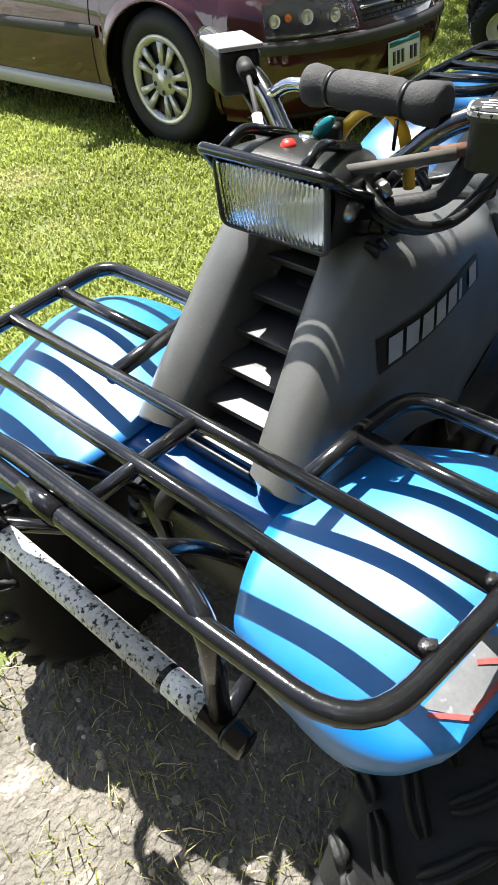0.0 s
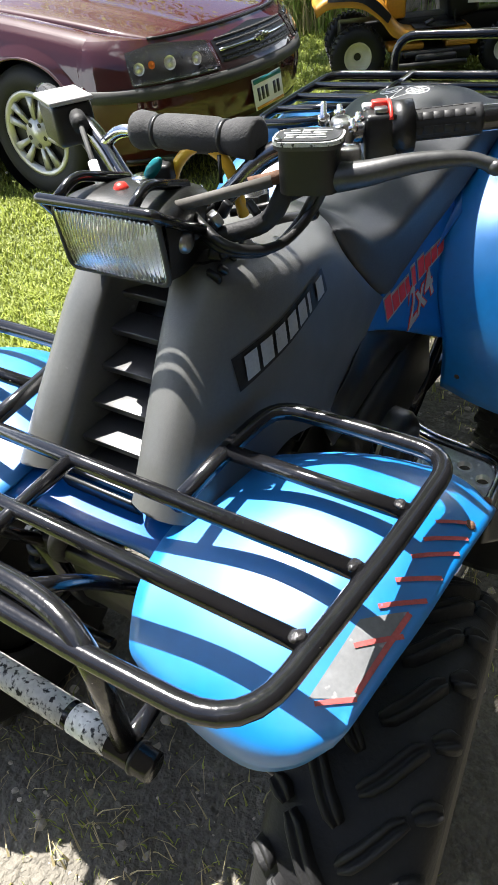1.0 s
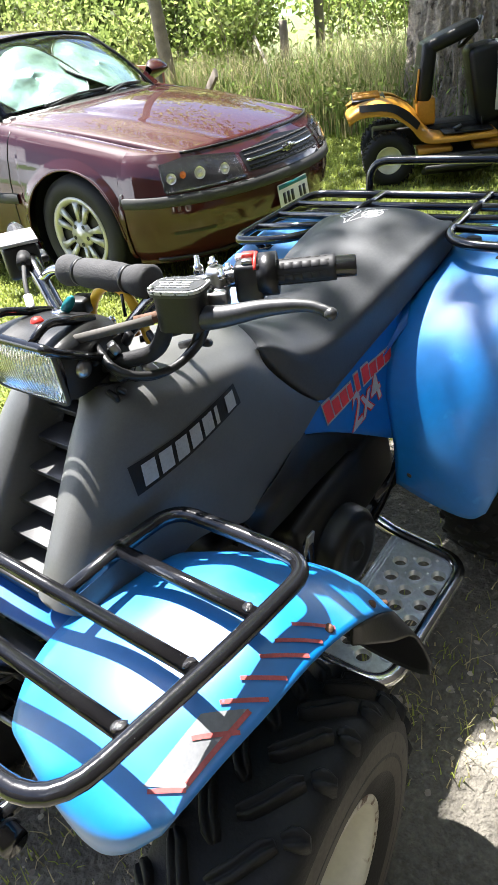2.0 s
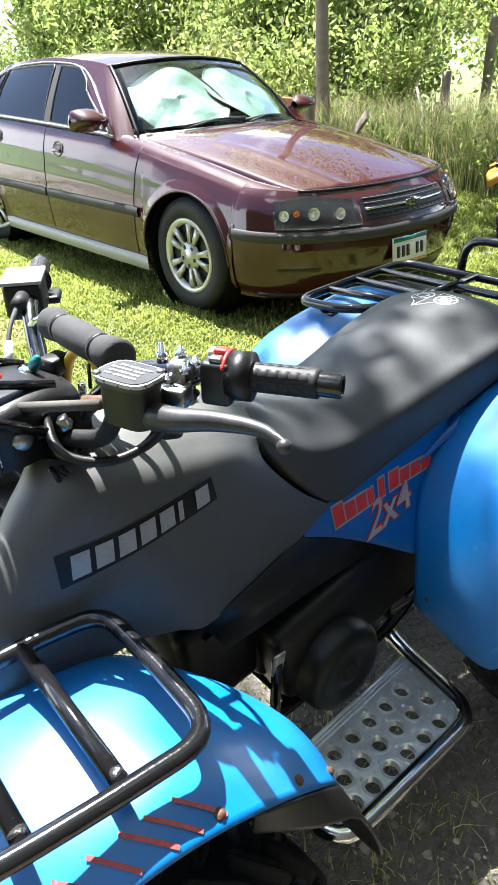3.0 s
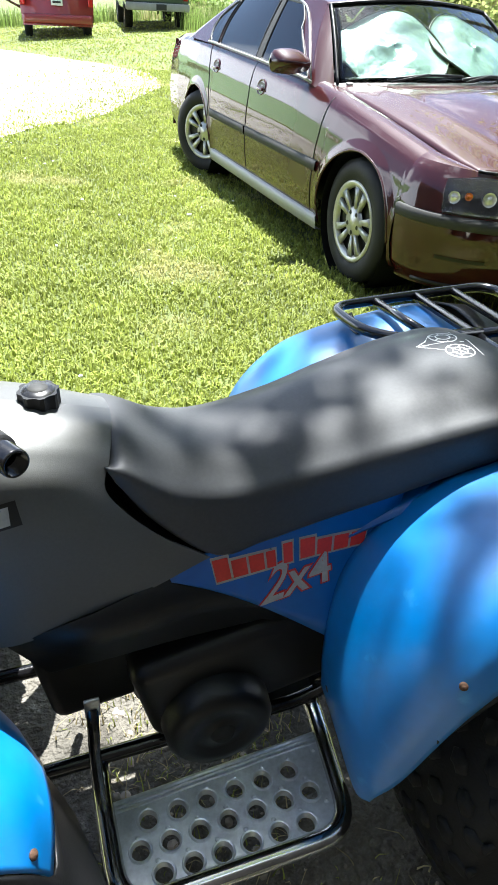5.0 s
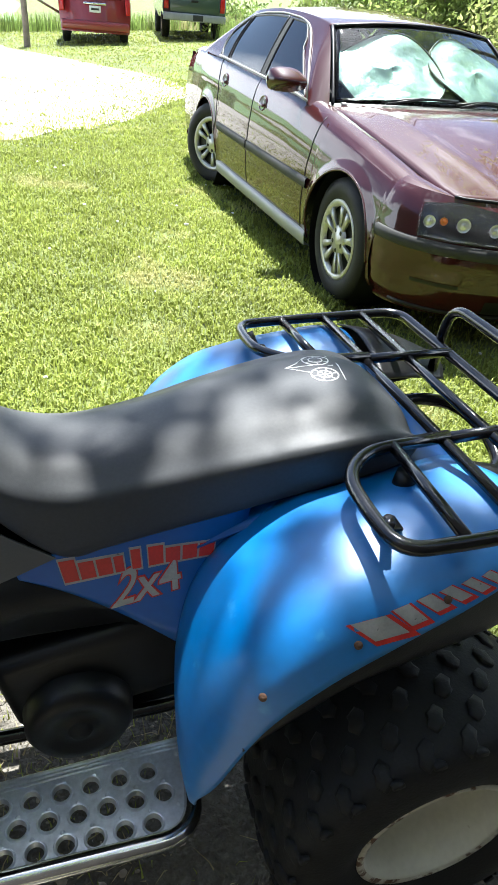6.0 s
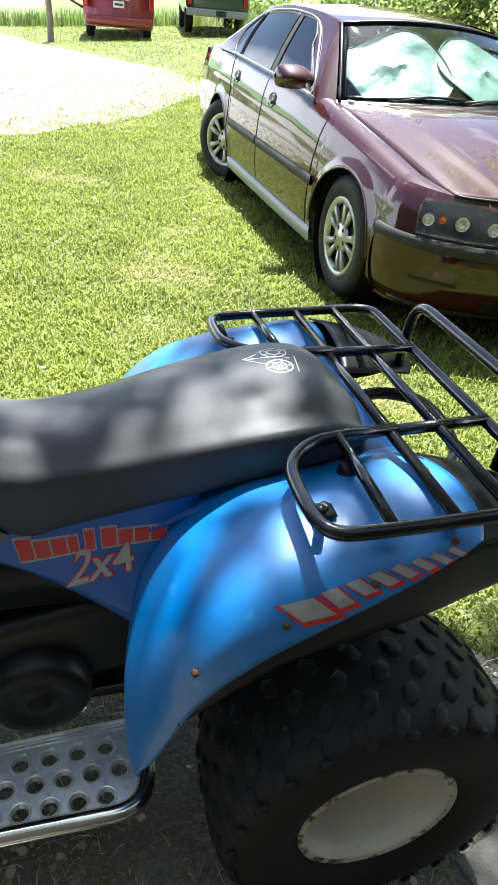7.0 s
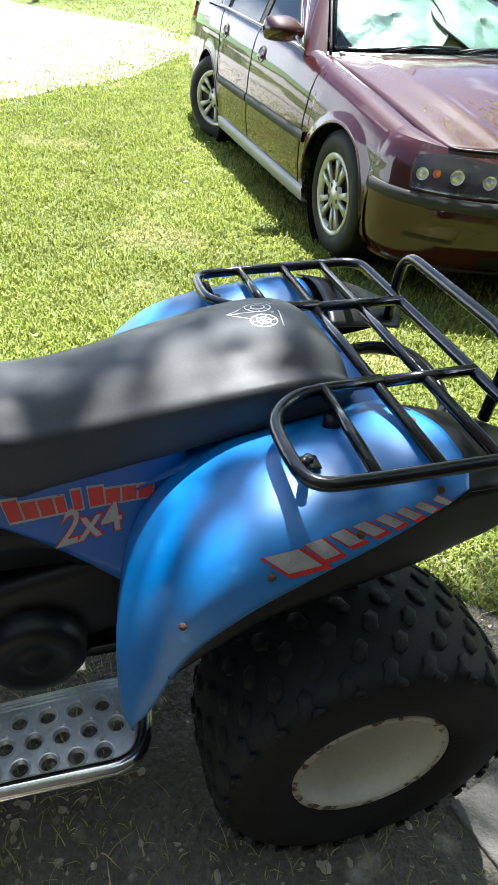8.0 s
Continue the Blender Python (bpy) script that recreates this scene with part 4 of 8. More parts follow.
def lettering(body, q, on, way, lift, fat=0.0):
    """Letters of the built-in font fitted to a quad and laid on the surface."""
    cu = bpy.data.curves.new("letters", "FONT")
    cu.body, cu.size, cu.offset, cu.resolution_u = body, 1.0, fat, 3
    ob = bpy.data.objects.new("letters", cu)
    scene.collection.objects.link(ob)
    me = bpy.data.meshes.new_from_object(ob.evaluated_get(bpy.context.evaluated_depsgraph_get()))
    bpy.data.objects.remove(ob)
    bm = bmesh.new()
    bm.from_mesh(me)
    bpy.data.meshes.remove(me)
    xs, ys_ = [v.co.x for v in bm.verts], [v.co.y for v in bm.verts]
    x0, x1, y0, y1 = min(xs) + fat, max(xs) - fat, min(ys_) + fat, max(ys_) - fat
    way = Vector(way).normalized()
    for v in bm.verts:
        p = lerp4(q, (v.co.x - x0) / (x1 - x0), 1 - (v.co.y - y0) / (y1 - y0))
        hit, nrm, _, _ = on.ray_cast(p - way * 0.08, way, 0.3)
        if hit is None:
            hit, nrm, _, _ = on.find_nearest(p)
        v.co = hit + (nrm if nrm.dot(way) < 0 else -nrm) * lift
    bm.normal_update()
    for f in bm.faces:
        if f.normal.dot(way) > 0:
            f.normal_flip()
    return bm


part("number_edge", lettering("2x4", NUM, T_SP, (0, 1, 0), 0.0010, 0.045), REDF, quad, "red edge of the silver number")
part("number", lettering("2x4", NUM, T_SP, (0, 1, 0), 0.0022, 0.012), SILVER, quad, "silver number on the side panel")
# slanted stripes along the rear fender, getting smaller towards the tail
STRIPES = [(0.992, 0.050, 0.766, 1.026, 0.738), (1.048, 0.024, 0.780, 1.075, 0.755), (1.082, 0.021, 0.791, 1.110, 0.773), (1.114, 0.018, 0.800, 1.145, 0.785), (1.146, 0.015, 0.808, 1.175, 0.795), (1.176, 0.013, 0.816, 1.203, 0.804), (1.203, 0.011, 0.822, 1.229, 0.812), (1.231, 0.009, 0.829, 1.254, 0.820)]
for x, w, top, xb, zb in STRIPES:
    q = [(x, -0.40, top), (x + w, -0.40, top + 0.008), (xb + w, -0.41, zb + 0.008), (xb, -0.41, zb)]
    part("stripe_edge", film([sub(q, -0.12, 1.06, 0.0, 1.16)], T_RF, (0, 0.75, -0.66), 0.0010), REDF, quad, "red edge of the fender stripe")
    part("fender_stripe", film([sub(q, 0.0, 0.92, 0.0, 0.92)], T_RF, (0, 0.75, -0.66), 0.0020), SILVER, quad, "worn silver fender stripe")
# worn sticker with red bars on the outer face of the front fender
part("fender_sticker", film([[(-0.088, -0.361, 0.70), (-0.006, -0.372, 0.72), (0.030, -0.404, 0.70), (-0.066, -0.394, 0.68)]], T_FF, (0, 0.3, -0.95), 0.0010, 8, 5), GREYF, quad, "worn grey sticker on the front fender")
BARS = [((0.132, -0.391), (0.172, -0.423)), ((0.102, -0.389), (0.143, -0.424)), ((0.077, -0.386), (0.117, -0.423)), ((0.046, -0.382), (0.080, -0.418)), ((0.014, -0.378), (0.050, -0.414)), ((-0.029, -0.373), (0.006, -0.408)), ((-0.089, -0.362), (-0.066, -0.393))]
for (x0, y0), (x1, y1) in BARS:
    d = Vector((x1 - x0, y1 - y0, 0))
    s = Vector((d.y, -d.x, 0)).normalized() * 0.0021
    a, b = Vector((x0, y0, 0.71)), Vector((x1, y1, 0.70))
    part("sticker_bar", film([[a - s, b - s, b + s, a + s]], T_FF, (0, 0, -1), 0.0022, 6, 2), REDFADED, quad, "faded red bar of the fender sticker")
a, b, s = Vector((-0.062, -0.391, 0.7)), Vector((0.028, -0.405, 0.7)), Vector((0.0, 0.0026, 0))
part("sticker_bar", film([[a - s, b - s, b + s, a + s]], T_FF, (0, 0, -1), 0.0022, 8, 2), REDFADED, quad)
# emblem on the seat: two rings and a tail, drawn in pale lines
def seat_line(pts, r=0.0022, closed=False):
    bm = bmesh.new()
    out = []
    for x, y in pts:
        hit, nrm, _, _ = T_SEAT.ray_cast(Vector((x, y, 1.2)), Vector((0, 0, -1)))
        out.append(hit + V(0, 0, -0.0008))
    return sweep(bm, out, r, 6, closed)


def ring(cx, cy, r, n=28):
    return [(cx + r * math.cos(2 * math.pi * k / n), cy + r * math.sin(2 * math.pi * k / n)) for k in range(n)]


RING_A, RING_B = (1.100, 0.066), (1.096, 0.008)
emblem = [(ring(*RING_A, 0.023), True), (ring(*RING_B, 0.023), True), (ring(*RING_A, 0.012), True), (ring(*RING_B, 0.012), True)]
for (cx, cy), turn in ((RING_A, 0.4), (RING_B, 1.1)):
    for k in range(3):
        t = turn + k * math.pi / 3
        emblem.append(([(cx + 0.022 * math.cos(t), cy + 0.022 * math.sin(t)), (cx - 0.022 * math.cos(t), cy - 0.022 * math.sin(t))], False))
emblem += [([(1.128, 0.088), (1.132, 0.040), (1.124, -0.016)], False), ([(1.088, 0.044), (1.040, 0.050), (1.074, 0.020)], False), ([(1.122, 0.037), (1.050, 0.047)], False), ([(1.084, 0.084), (1.062, 0.060), (1.040, 0.050)], False)]
for pts, cl in emblem:
    part("seat_emblem", seat_line(pts, 0.0017, cl), WHITE, seat, "pale line emblem printed on the seat")
# piping gap between tank and seat
part("seat_gap", skin([[(0.49, -0.07, 0.80), (0.53, 0.0, 0.86), (0.49, 0.07, 0.80)], [(0.62, -0.09, 0.66), (0.62, 0, 0.70), (0.62, 0.09, 0.66)]]), DARK, quad)


def screw(p, nrm, r=0.0046, mtl=None, name="screw"):
    m = frame_on(Vector(p) + Vector(nrm).normalized() * 0.001, nrm, (1, 0.2, 0.1))
    return part(name, lathe([(0, 0.0045), (r * 0.6, 0.0042), (r, 0.0015), (r * 1.25, 0.0012), (r * 1.25, -0.002), (0, -0.002)], 14, m), mtl or RUST, quad, "rusty fender screw")


for x, y, z, d in ((1.001, -0.43, 0.743, 0), (0.883, -0.43, 0.664, 0), (1.124, -0.42, 0.789, 0), (1.246, -0.40, 0.829, 0), (1.268, -0.24, 0.86, 1), (0.812, -0.41, 0.432, 0)):
    hit, nrm, _, _ = T_RF.ray_cast(Vector((x, y, z)) if not d else Vector((x, y, 0.95)), Vector((0, 1, 0)) if not d else Vector((0, 0, -1)))
    if hit is not None:
        nrm = nrm if nrm.dot(Vector((0, -1, 0.4))) > 0 else -nrm
        screw(hit, nrm)
for x, y in ((0.166, -0.420), (0.279, -0.414), (0.352, -0.395)):
    hit, nrm, _, _ = T_FF.ray_cast(Vector((x, y, 0.95)), Vector((0, 0, -1)))
    if hit is not None:
        screw(hit, nrm if nrm.z > 0 else -nrm, 0.0050)

# ---- headlight ----
HL = part("headlight_pod", skin(surface([
    [(0.128, -0.072, 0.940), (0.126, -0.074, 1.006), (0.128, 0.0, 1.011), (0.126, 0.074, 1.006), (0.128, 0.072, 0.940), (0.128, 0.0, 0.934), (0.128, -0.072, 0.940)],
    [(0.155, -0.072, 0.938), (0.152, -0.074, 1.008), (0.153, 0.0, 1.017), (0.152, 0.074, 1.008), (0.155, 0.072, 0.938), (0.155, 0.0, 0.932), (0.155, -0.072, 0.938)],
    [(0.200, -0.060, 0.938), (0.200, -0.062, 1.006), (0.200, 0.0, 1.014), (0.200, 0.062, 1.006), (0.200, 0.060, 0.938), (0.200, 0.0, 0.934), (0.200, -0.060, 0.938)],
    [(0.240, -0.045, 0.940), (0.240, -0.050, 0.995), (0.240, 0.0, 1.002), (0.240, 0.050, 0.995), (0.240, 0.045, 0.940), (0.240, 0.0, 0.936), (0.240, -0.045, 0.940)],
], 18, 48)), DARK, quad, "black plastic headlight pod")


def lens_grid(inset, bulge, nx=22, ny=14, x0=0.122):
    rows = []
    for j in range(ny + 1):
        v = -1 + 2 * j / ny
        row = []
        for i in range(nx + 1):
            u = -1 + 2 * i / nx
            w = 0.0705 - 0.004 * (1 - v) * 0.5 - inset
            z = 0.9725 + v * (0.0365 - inset)
            row.append((x0 - bulge * (1 - u ** 2) * (1 - v ** 2) - 0.003 * v, u * w, z))
        rows.append(row)
    return rows


part("reflector", skin(lens_grid(0.004, -0.045, x0=0.128)), REFLECT, HL, "mirror bowl behind the lens")
lens_bm = bmesh.new()
flutes = lens_grid(0.0, 0.010, 96, 12)
flutes = [[(x - 0.0012 * abs(math.sin(i * math.pi / 4)), y, z) for i, (x, y, z) in enumerate(row)] for row in flutes]
skin(flutes, lens_bm)
lens = part("headlight_lens", shell(lens_bm, 0.0025), LENS, HL, "clear fluted rectangular headlight glass")
lens.visible_shadow = False
part("bulb", lathe([(0, 0.02), (0.006, 0.016), (0.008, 0), (0.008, -0.02), (0, -0.02)], 14, pose(0.150, 0, 0.975, 0, -90, 0)), WHITE, HL)
part("lens_bezel", tube([(0.124, -0.073, 0.9355), (0.120, -0.074, 1.0105), (0.120, 0.074, 1.0105), (0.124, 0.073, 0.9355)], r=0.0032, bend=0.012, closed=True), TRIM, HL, "grey bezel round the lens")
part("headlight_guard", tube([(0.185, -0.084, 0.975), (0.118, -0.082, 1.012), (0.108, -0.080, 1.020), (0.108, 0.080, 1.020), (0.118, 0.082, 1.012), (0.150, 0.084, 0.970)], r=0.0062, bend=0.018, seg=12), STEEL_BLACK, HL, "worn black tube guard over the headlight")
for y in (-0.052, 0.052):
    part("guard_stay", tube([(0.110, y, 1.021), (0.140, y * 0.95, 1.036), (0.215, y * 0.8, 1.010)], r=0.0058, bend=0.02, seg=10), STEEL_BLACK, HL)
part("warning_lamp", lathe([(0, 0.006), (0.006, 0.005), (0.009, 0.0), (0.009, -0.004), (0, -0.004)], 16, pose(0.168, 0.012, 1.017)), RED, HL, "red warning lamp")
HL.matrix_basis = Matrix.Translation((0.016, -0.006, -0.002))

# ---- controls ----
bar_l = [(0.262, -0.035, 0.955), (0.268, -0.075, 0.985), (0.285, -0.125, 1.036), (0.335, -0.215, 1.046), (0.398, -0.325, 1.048)]
bar_pts = bar_l[::-1] + [(x, -y, z) for x, y, z in bar_l]
bars = part("handlebar", tube(bar_pts, r=0.0112, bend=0.04, seg=14), DARKCHROME, quad, "bright steel handlebar")
part("cross_bar", tube([(0.278, -0.118, 1.020), (0.286, -0.090, 1.042), (0.286, 0.090, 1.042), (0.278, 0.118, 1.020)], r=0.0075, bend=0.02), CHROME, bars)
PAD = [(-0.114, 0.017), (-0.111, 0.0225), (-0.084, 0.0205), (-0.070, 0.0165), (-0.058, 0.0198), (-0.020, 0.0205), (0.014, 0.0200), (0.024, 0.0165), (0.034, 0.0205), (0.050, 0.0222), (0.056, 0.0205), (0.059, 0.015)]
pad_bm = lathe([(0.0, PAD[0][0] + 0.006)] + [(r, y) for y, r in PAD] + [(0.0, PAD[-1][0] - 0.004)], 28, pose(0.286, 0, 1.044, 90, 0, 0) @ Matrix.Diagonal((1, 1, -1, 1)))
pad = part("bar_pad", pad_bm, FOAM, bars, "black foam crossbar pad, cinched by ties")
for y in (-0.070, 0.024):
    part("pad_tie", tube([(0.286, y - 0.003, 1.044), (0.286, y + 0.003, 1.044)], r=0.0186, seg=24), DARK, pad, "black plastic tie")
part("tie_end", tube([(0.268, -0.070, 1.030), (0.266, -0.070, 1.000)], r=0.0022), DARK, pad)


def along(a, b, f):
    return Vector(a).lerp(Vector(b), f)


for s in (-1, 1):
    a, b = V(0.352, s * 0.245, 1.0465), V(0.402, s * 0.331, 1.048)
    d = (b - a).normalized()
    grip = bmesh.new()
    n = 20
    pts = [along(a, b, 0.84 * k / n) for k in range(n + 1)]
    sweep(grip, pts, [0.0235 if k < 1 else 0.0180 if k < 2 else 0.0152 + 0.0004 * (k > 17) for k in range(n + 1)], 20)
    g = part("hand_grip", grip, GRIP, bars, "black rubber grip with raised pads, torn at its end")
    across = d.cross(V(0, 0, 1)).normalized()
    for k in range(6):
        p = along(a, b, 0.17 + 0.108 * k)
        for q in range(7):
            ang = math.radians(-65 + 55 * q)
            nrm = (V(0, 0, 1) * math.cos(ang) + across * math.sin(ang)).normalized()
            part("grip_pad", boxes(((0.0085, 0.0105, 0.0016), frame_on(p + nrm * 0.01462, nrm, d) @ pose(0, 0, 0, 0, 0, 90)), bevel=0.0005, seg=1), GRIP, g)
    part("bar_end", lathe([(0.0128, -0.034), (0.0128, 0.006), (0.0122, 0.008), (0.0100, 0.008), (0.0096, -0.030), (0.0, -0.030)], 24, frame_on(b, d, (0, 0, 1))), STEEL_BLACK, g, "bare open tube end")
# near side: switch block, brake reservoir and lever
sw = frame_on((0.340, -0.228, 1.046), (0, 0, 1), Vector((0.054, -0.093, 0)))
block = part("switch_block", boxes(((0.034, 0.044, 0.048), sw @ pose(0, 0, -0.004)), bevel=0.006, seg=3), DARK, bars, "black switch housing")
part("stop_switch", boxes(((0.016, 0.012, 0.008), sw @ pose(0.0, 0.004, 0.024)), bevel=0.002), RED, block, "red stop switch")
part("switch_key", boxes(((0.014, 0.012, 0.006), sw @ pose(0.0, -0.012, 0.022)), bevel=0.002), ALLOY, block)
part("switch_ring", tube([V(0.346, -0.237, 1.0462), V(0.358, -0.257, 1.0468)], r=0.026, seg=26), DARK, block, "round black switch flange")
arc_n = Vector((0.054, -0.093, 0)).normalized()
arc_s = arc_n.cross(V(0, 0, 1)).normalized()
part("switch_arc", tube([V(0.345, -0.236, 1.0462) + V(0, 0, 0.0262 * math.cos(t)) + arc_s * (0.0262 * math.sin(t)) for t in np.linspace(-0.5, 1.0, 9)], r=0.0022, bend=0.002, seg=8), RED, block, "red rim of the stop switch")
part("block_button", boxes(((0.010, 0.012, 0.006), sw @ pose(-0.012, 0.010, 0.021)), bevel=0.002), WHITE, block, "pale push button")
mc = frame_on((0.252, -0.192, 1.033), (0.0, 0.0, 1), (0.28, -0.95, 0))


def rounded(w, d, r=0.02):
    return [(p.x, p.y) for p in fillet([(-w, -d, 0), (w, -d, 0), (w, d, 0), (-w, d, 0)], r, 6, True)]


res = part("brake_reservoir", plate(rounded(0.031, 0.0215), 0.044, mc @ pose(0, 0, -0.022)), DARK, bars, "black brake fluid reservoir with a chipped lid")
sharp(res)
lid = part("reservoir_lid", plate(rounded(0.0345, 0.0245), 0.0050, mc @ pose(0, 0, 0.022)), LID, res, "chipped black lid with worn lettering")
sharp(lid)
sharp(part("lid_rim", plate(rounded(0.0350, 0.0250), 0.0040, mc @ pose(0, 0, 0.0260)), CHIPPED, res, "pale chipped lid edge"))
sharp(part("lid_top", plate(rounded(0.0325, 0.0225), 0.0015, mc @ pose(0, 0, 0.0295)), LID, res))
for k in range(4):
    part("lid_line", boxes(*[((0.009 + 0.004 * ((k + q) % 3), 0.0022, 0.0008), mc @ pose(-0.017 + 0.014 * q + 0.002 * (k % 2), -0.012 + 0.0075 * k, 0.0314)) for q in range(3)], bevel=0.0), WHITE, res, "worn pale print line")
for u, v in ((-0.027, -0.017), (0.027, 0.017)):
    part("lid_screw", lathe([(0, 0.002), (0.004, 0.0018), (0.0045, 0), (0, 0)], 12, mc @ pose(u, v, 0.031)), ALLOY, res)
part("brake_pipe", tube([(0.232, -0.158, 1.022), (0.176, -0.066, 1.004)], r=0.0060), DUSTY, bars, "dusty steel brake pipe")
part("brake_fitting", tube([(0.246, -0.166, 1.024), (0.226, -0.134, 1.0185)], r=0.0078, seg=6), RUST, bars, "rusty brake hose fitting")
part("brake_line", tube([(0.246, -0.170, 1.018), (0.238, -0.150, 0.975), (0.225, -0.105, 0.962), (0.215, -0.060, 0.950)], r=0.0105, bend=0.05), RUBBER, bars, "thick black rubber hose")
part("lever_pivot", boxes(((0.030, 0.026, 0.022), frame_on((0.292, -0.212, 1.032), (0, 0, 1), (0.5, -0.86, 0)))), ALLOY, bars, "bare metal lever pivot")
part("clamp", boxes(((0.022, 0.030, 0.034), frame_on((0.308, -0.200, 1.048), (0, 0, 1), (0.5, -0.86, 0))), bevel=0.006), ALLOY, bars)
for x, y, z, hgt in ((0.296, -0.186, 1.060, 0.022), (0.312, -0.196, 1.066, 0.010), (0.304, -0.214, 1.054, 0.012), (0.288, -0.204, 1.046, 0.008), (0.318, -0.214, 1.060, 0.008)):
    part("clamp_bolt", lathe([(0, hgt), (0.0030, hgt), (0.0034, hgt * 0.5), (0.0062, hgt * 0.45), (0.0064, 0), (0, 0)], 8, pose(x, y, z)), CHROME, bars)
part("clamp_half", boxes(((0.016, 0.024, 0.014), frame_on((0.300, -0.212, 1.036), (0.3, 0, 1), (0.5, -0.86, 0))), ((0.010, 0.030, 0.010), frame_on((0.316, -0.206, 1.036), (0, 0.3, 1), (0.5, -0.86, 0))), bevel=0.003), CHROME, bars, "bright clamp half")
LV = spline([(0.258, -0.205, 1.020), (0.262, -0.245, 1.027), (0.283, -0.290, 1.035), (0.301, -0.335, 1.037), (0.304, -0.362, 1.030)], 30)
lev = bmesh.new()
n = len(LV)
rows = []
for k, p in enumerate(LV):
    f = k / (n - 1)
    t = Vector(LV[min(k + 1, n - 1)] - LV[max(k - 1, 0)]).normalized()
    sd = t.cross(V(0, 0, 1)).normalized()
    wd = 0.020 * (1 - f) ** 1.2 + 0.0072 if f < 0.92 else 0.0076
    hh = 0.0165 - 0.0095 * min(1.0, f / 0.75) + 0.001 * (f > 0.9)
    rows.append([Vector(p) + sd * wd * math.cos(a) * 0.62 + V(0, 0, hh * math.sin(a)) for a in (2 * math.pi * q / 12 for q in range(12))])
skin(rows, lev, close_v=True)
bmesh.ops.create_icosphere(lev, subdivisions=2, radius=0.0078, matrix=Matrix.Translation(Vector(LV[-1])))
bmesh.ops.recalc_face_normals(lev, faces=lev.faces)
part("brake_lever", lev, LEVER, bars, "dull aluminium brake lever with a ball end")
# far side: throttle box with its cable
tb = frame_on((0.318, 0.205, 1.040), (0, 0, 1), (0.5, 0.86, 0))
thr = part("throttle_box", boxes(((0.080, 0.054, 0.052), tb), bevel=0.008, seg=3), DARK, bars, "black throttle box")
part("throttle_lid", boxes(((0.084, 0.058, 0.006), tb @ pose(0, 0, 0.028)), bevel=0.002), SILL, thr, "pale grey throttle box lid")
part("throttle_lever", boxes(((0.022, 0.050, 0.012), frame_on((0.372, 0.235, 1.020), (0, 0, 1), (0.86, -0.5, 0))), bevel=0.004), DARK, thr)
part("cable_boot", tube([(0.296, 0.165, 1.050), (0.276, 0.140, 1.046)], r=0.0105, seg=16), RUBBER, thr)
part("throttle_cable", tube([(0.278, 0.143, 1.047), (0.245, 0.105, 1.030), (0.225, 0.075, 0.985), (0.215, 0.060, 0.93)], r=0.0032, bend=0.03), TRIM, thr, "grey throttle cable")
part("cable_adjuster", tube([(0.240, 0.098, 1.018), (0.228, 0.080, 0.990)], r=0.0060, seg=14), WHITE, thr, "pale cable adjuster")
# key, yellow hose, ignition plate
ign = part("ignition_plate", boxes(((0.060, 0.060, 0.012), pose(0.222, -0.002, 1.002, 0, 8, 0)), ((0.036, 0.030, 0.022), pose(0.262, 0.010, 1.008, 0, 0, 20)), bevel=0.004), DARK, quad, "black ignition panel")
part("key_collar", lathe([(0, 0.006), (0.011, 0.006), (0.013, 0.0), (0, 0)], 20, pose(0.226, 0.012, 1.008)), CHROME, ign)
key_m = frame_on((0.226, 0.010, 1.006), (0.90, 0.30, 0.15), (0.0, -0.70, 0.66))
part("key", plate([(0.004 + 0.017 * (1 - math.cos(t)), 0.0070 * math.sin(t)) for t in np.linspace(0, 2 * math.pi, 18, endpoint=False)], 0.004, key_m), TEAL, ign, "teal plastic key")
part("yellow_hose", tube([(0.268, 0.018, 0.930), (0.272, 0.014, 0.975), (0.274, -0.002, 1.012), (0.276, -0.026, 1.033), (0.278, -0.050, 1.036), (0.280, -0.069, 1.022), (0.284, -0.077, 0.995), (0.290, -0.080, 0.955)], r=0.0068, bend=0.02, seg=14), YELLOW, quad, "yellow rubber vent hose loop")
part("hose_fitting", lathe([(0, 0.012), (0.006, 0.012), (0.008, 0), (0, 0)], 14, pose(0.292, -0.050, 0.960)), AMBERF, quad)
# clutter of brackets, stem and cables in front of the tank
part("steering_stem", tube([(0.262, 0, 0.960), (0.200, 0, 0.80), (0.140, 0, 0.60)], r=0.016), DARK, quad)
part("bar_clamp", boxes(((0.040, 0.080, 0.022), pose(0.262, 0, 0.958)), ((0.030, 0.018, 0.034), pose(0.262, -0.030, 0.962)), ((0.030, 0.018, 0.034), pose(0.262, 0.030, 0.962)), bevel=0.004), ALLOY, quad, "bare aluminium handlebar clamp")
for p in ((0.250, -0.030, 0.980), (0.274, -0.030, 0.980), (0.250, 0.030, 0.980), (0.274, 0.030, 0.980)):
    part("clamp_bolt", lathe([(0, 0.010), (0.0055, 0.010), (0.006, 0), (0, 0)], 6, pose(*p)), CHROME, quad)
part("pod_bracket", boxes(((0.10, 0.006, 0.040), pose(0.215, -0.062, 0.960)), ((0.10, 0.006, 0.040), pose(0.215, 0.062, 0.960)), ((0.05, 0.10, 0.03), pose(0.235, 0, 0.93)), bevel=0.003), DARK, quad, "black headlight bracket")
part("aim_knob", lathe([(0, 0.012), (0.008, 0.012), (0.0125, 0.008), (0.0125, 0.0), (0, 0)], 18, pose(0.170, -0.078, 0.972, 90, 0, 0)), ALLOY, quad, "round headlight aim knob")
rk = random.Random(11)
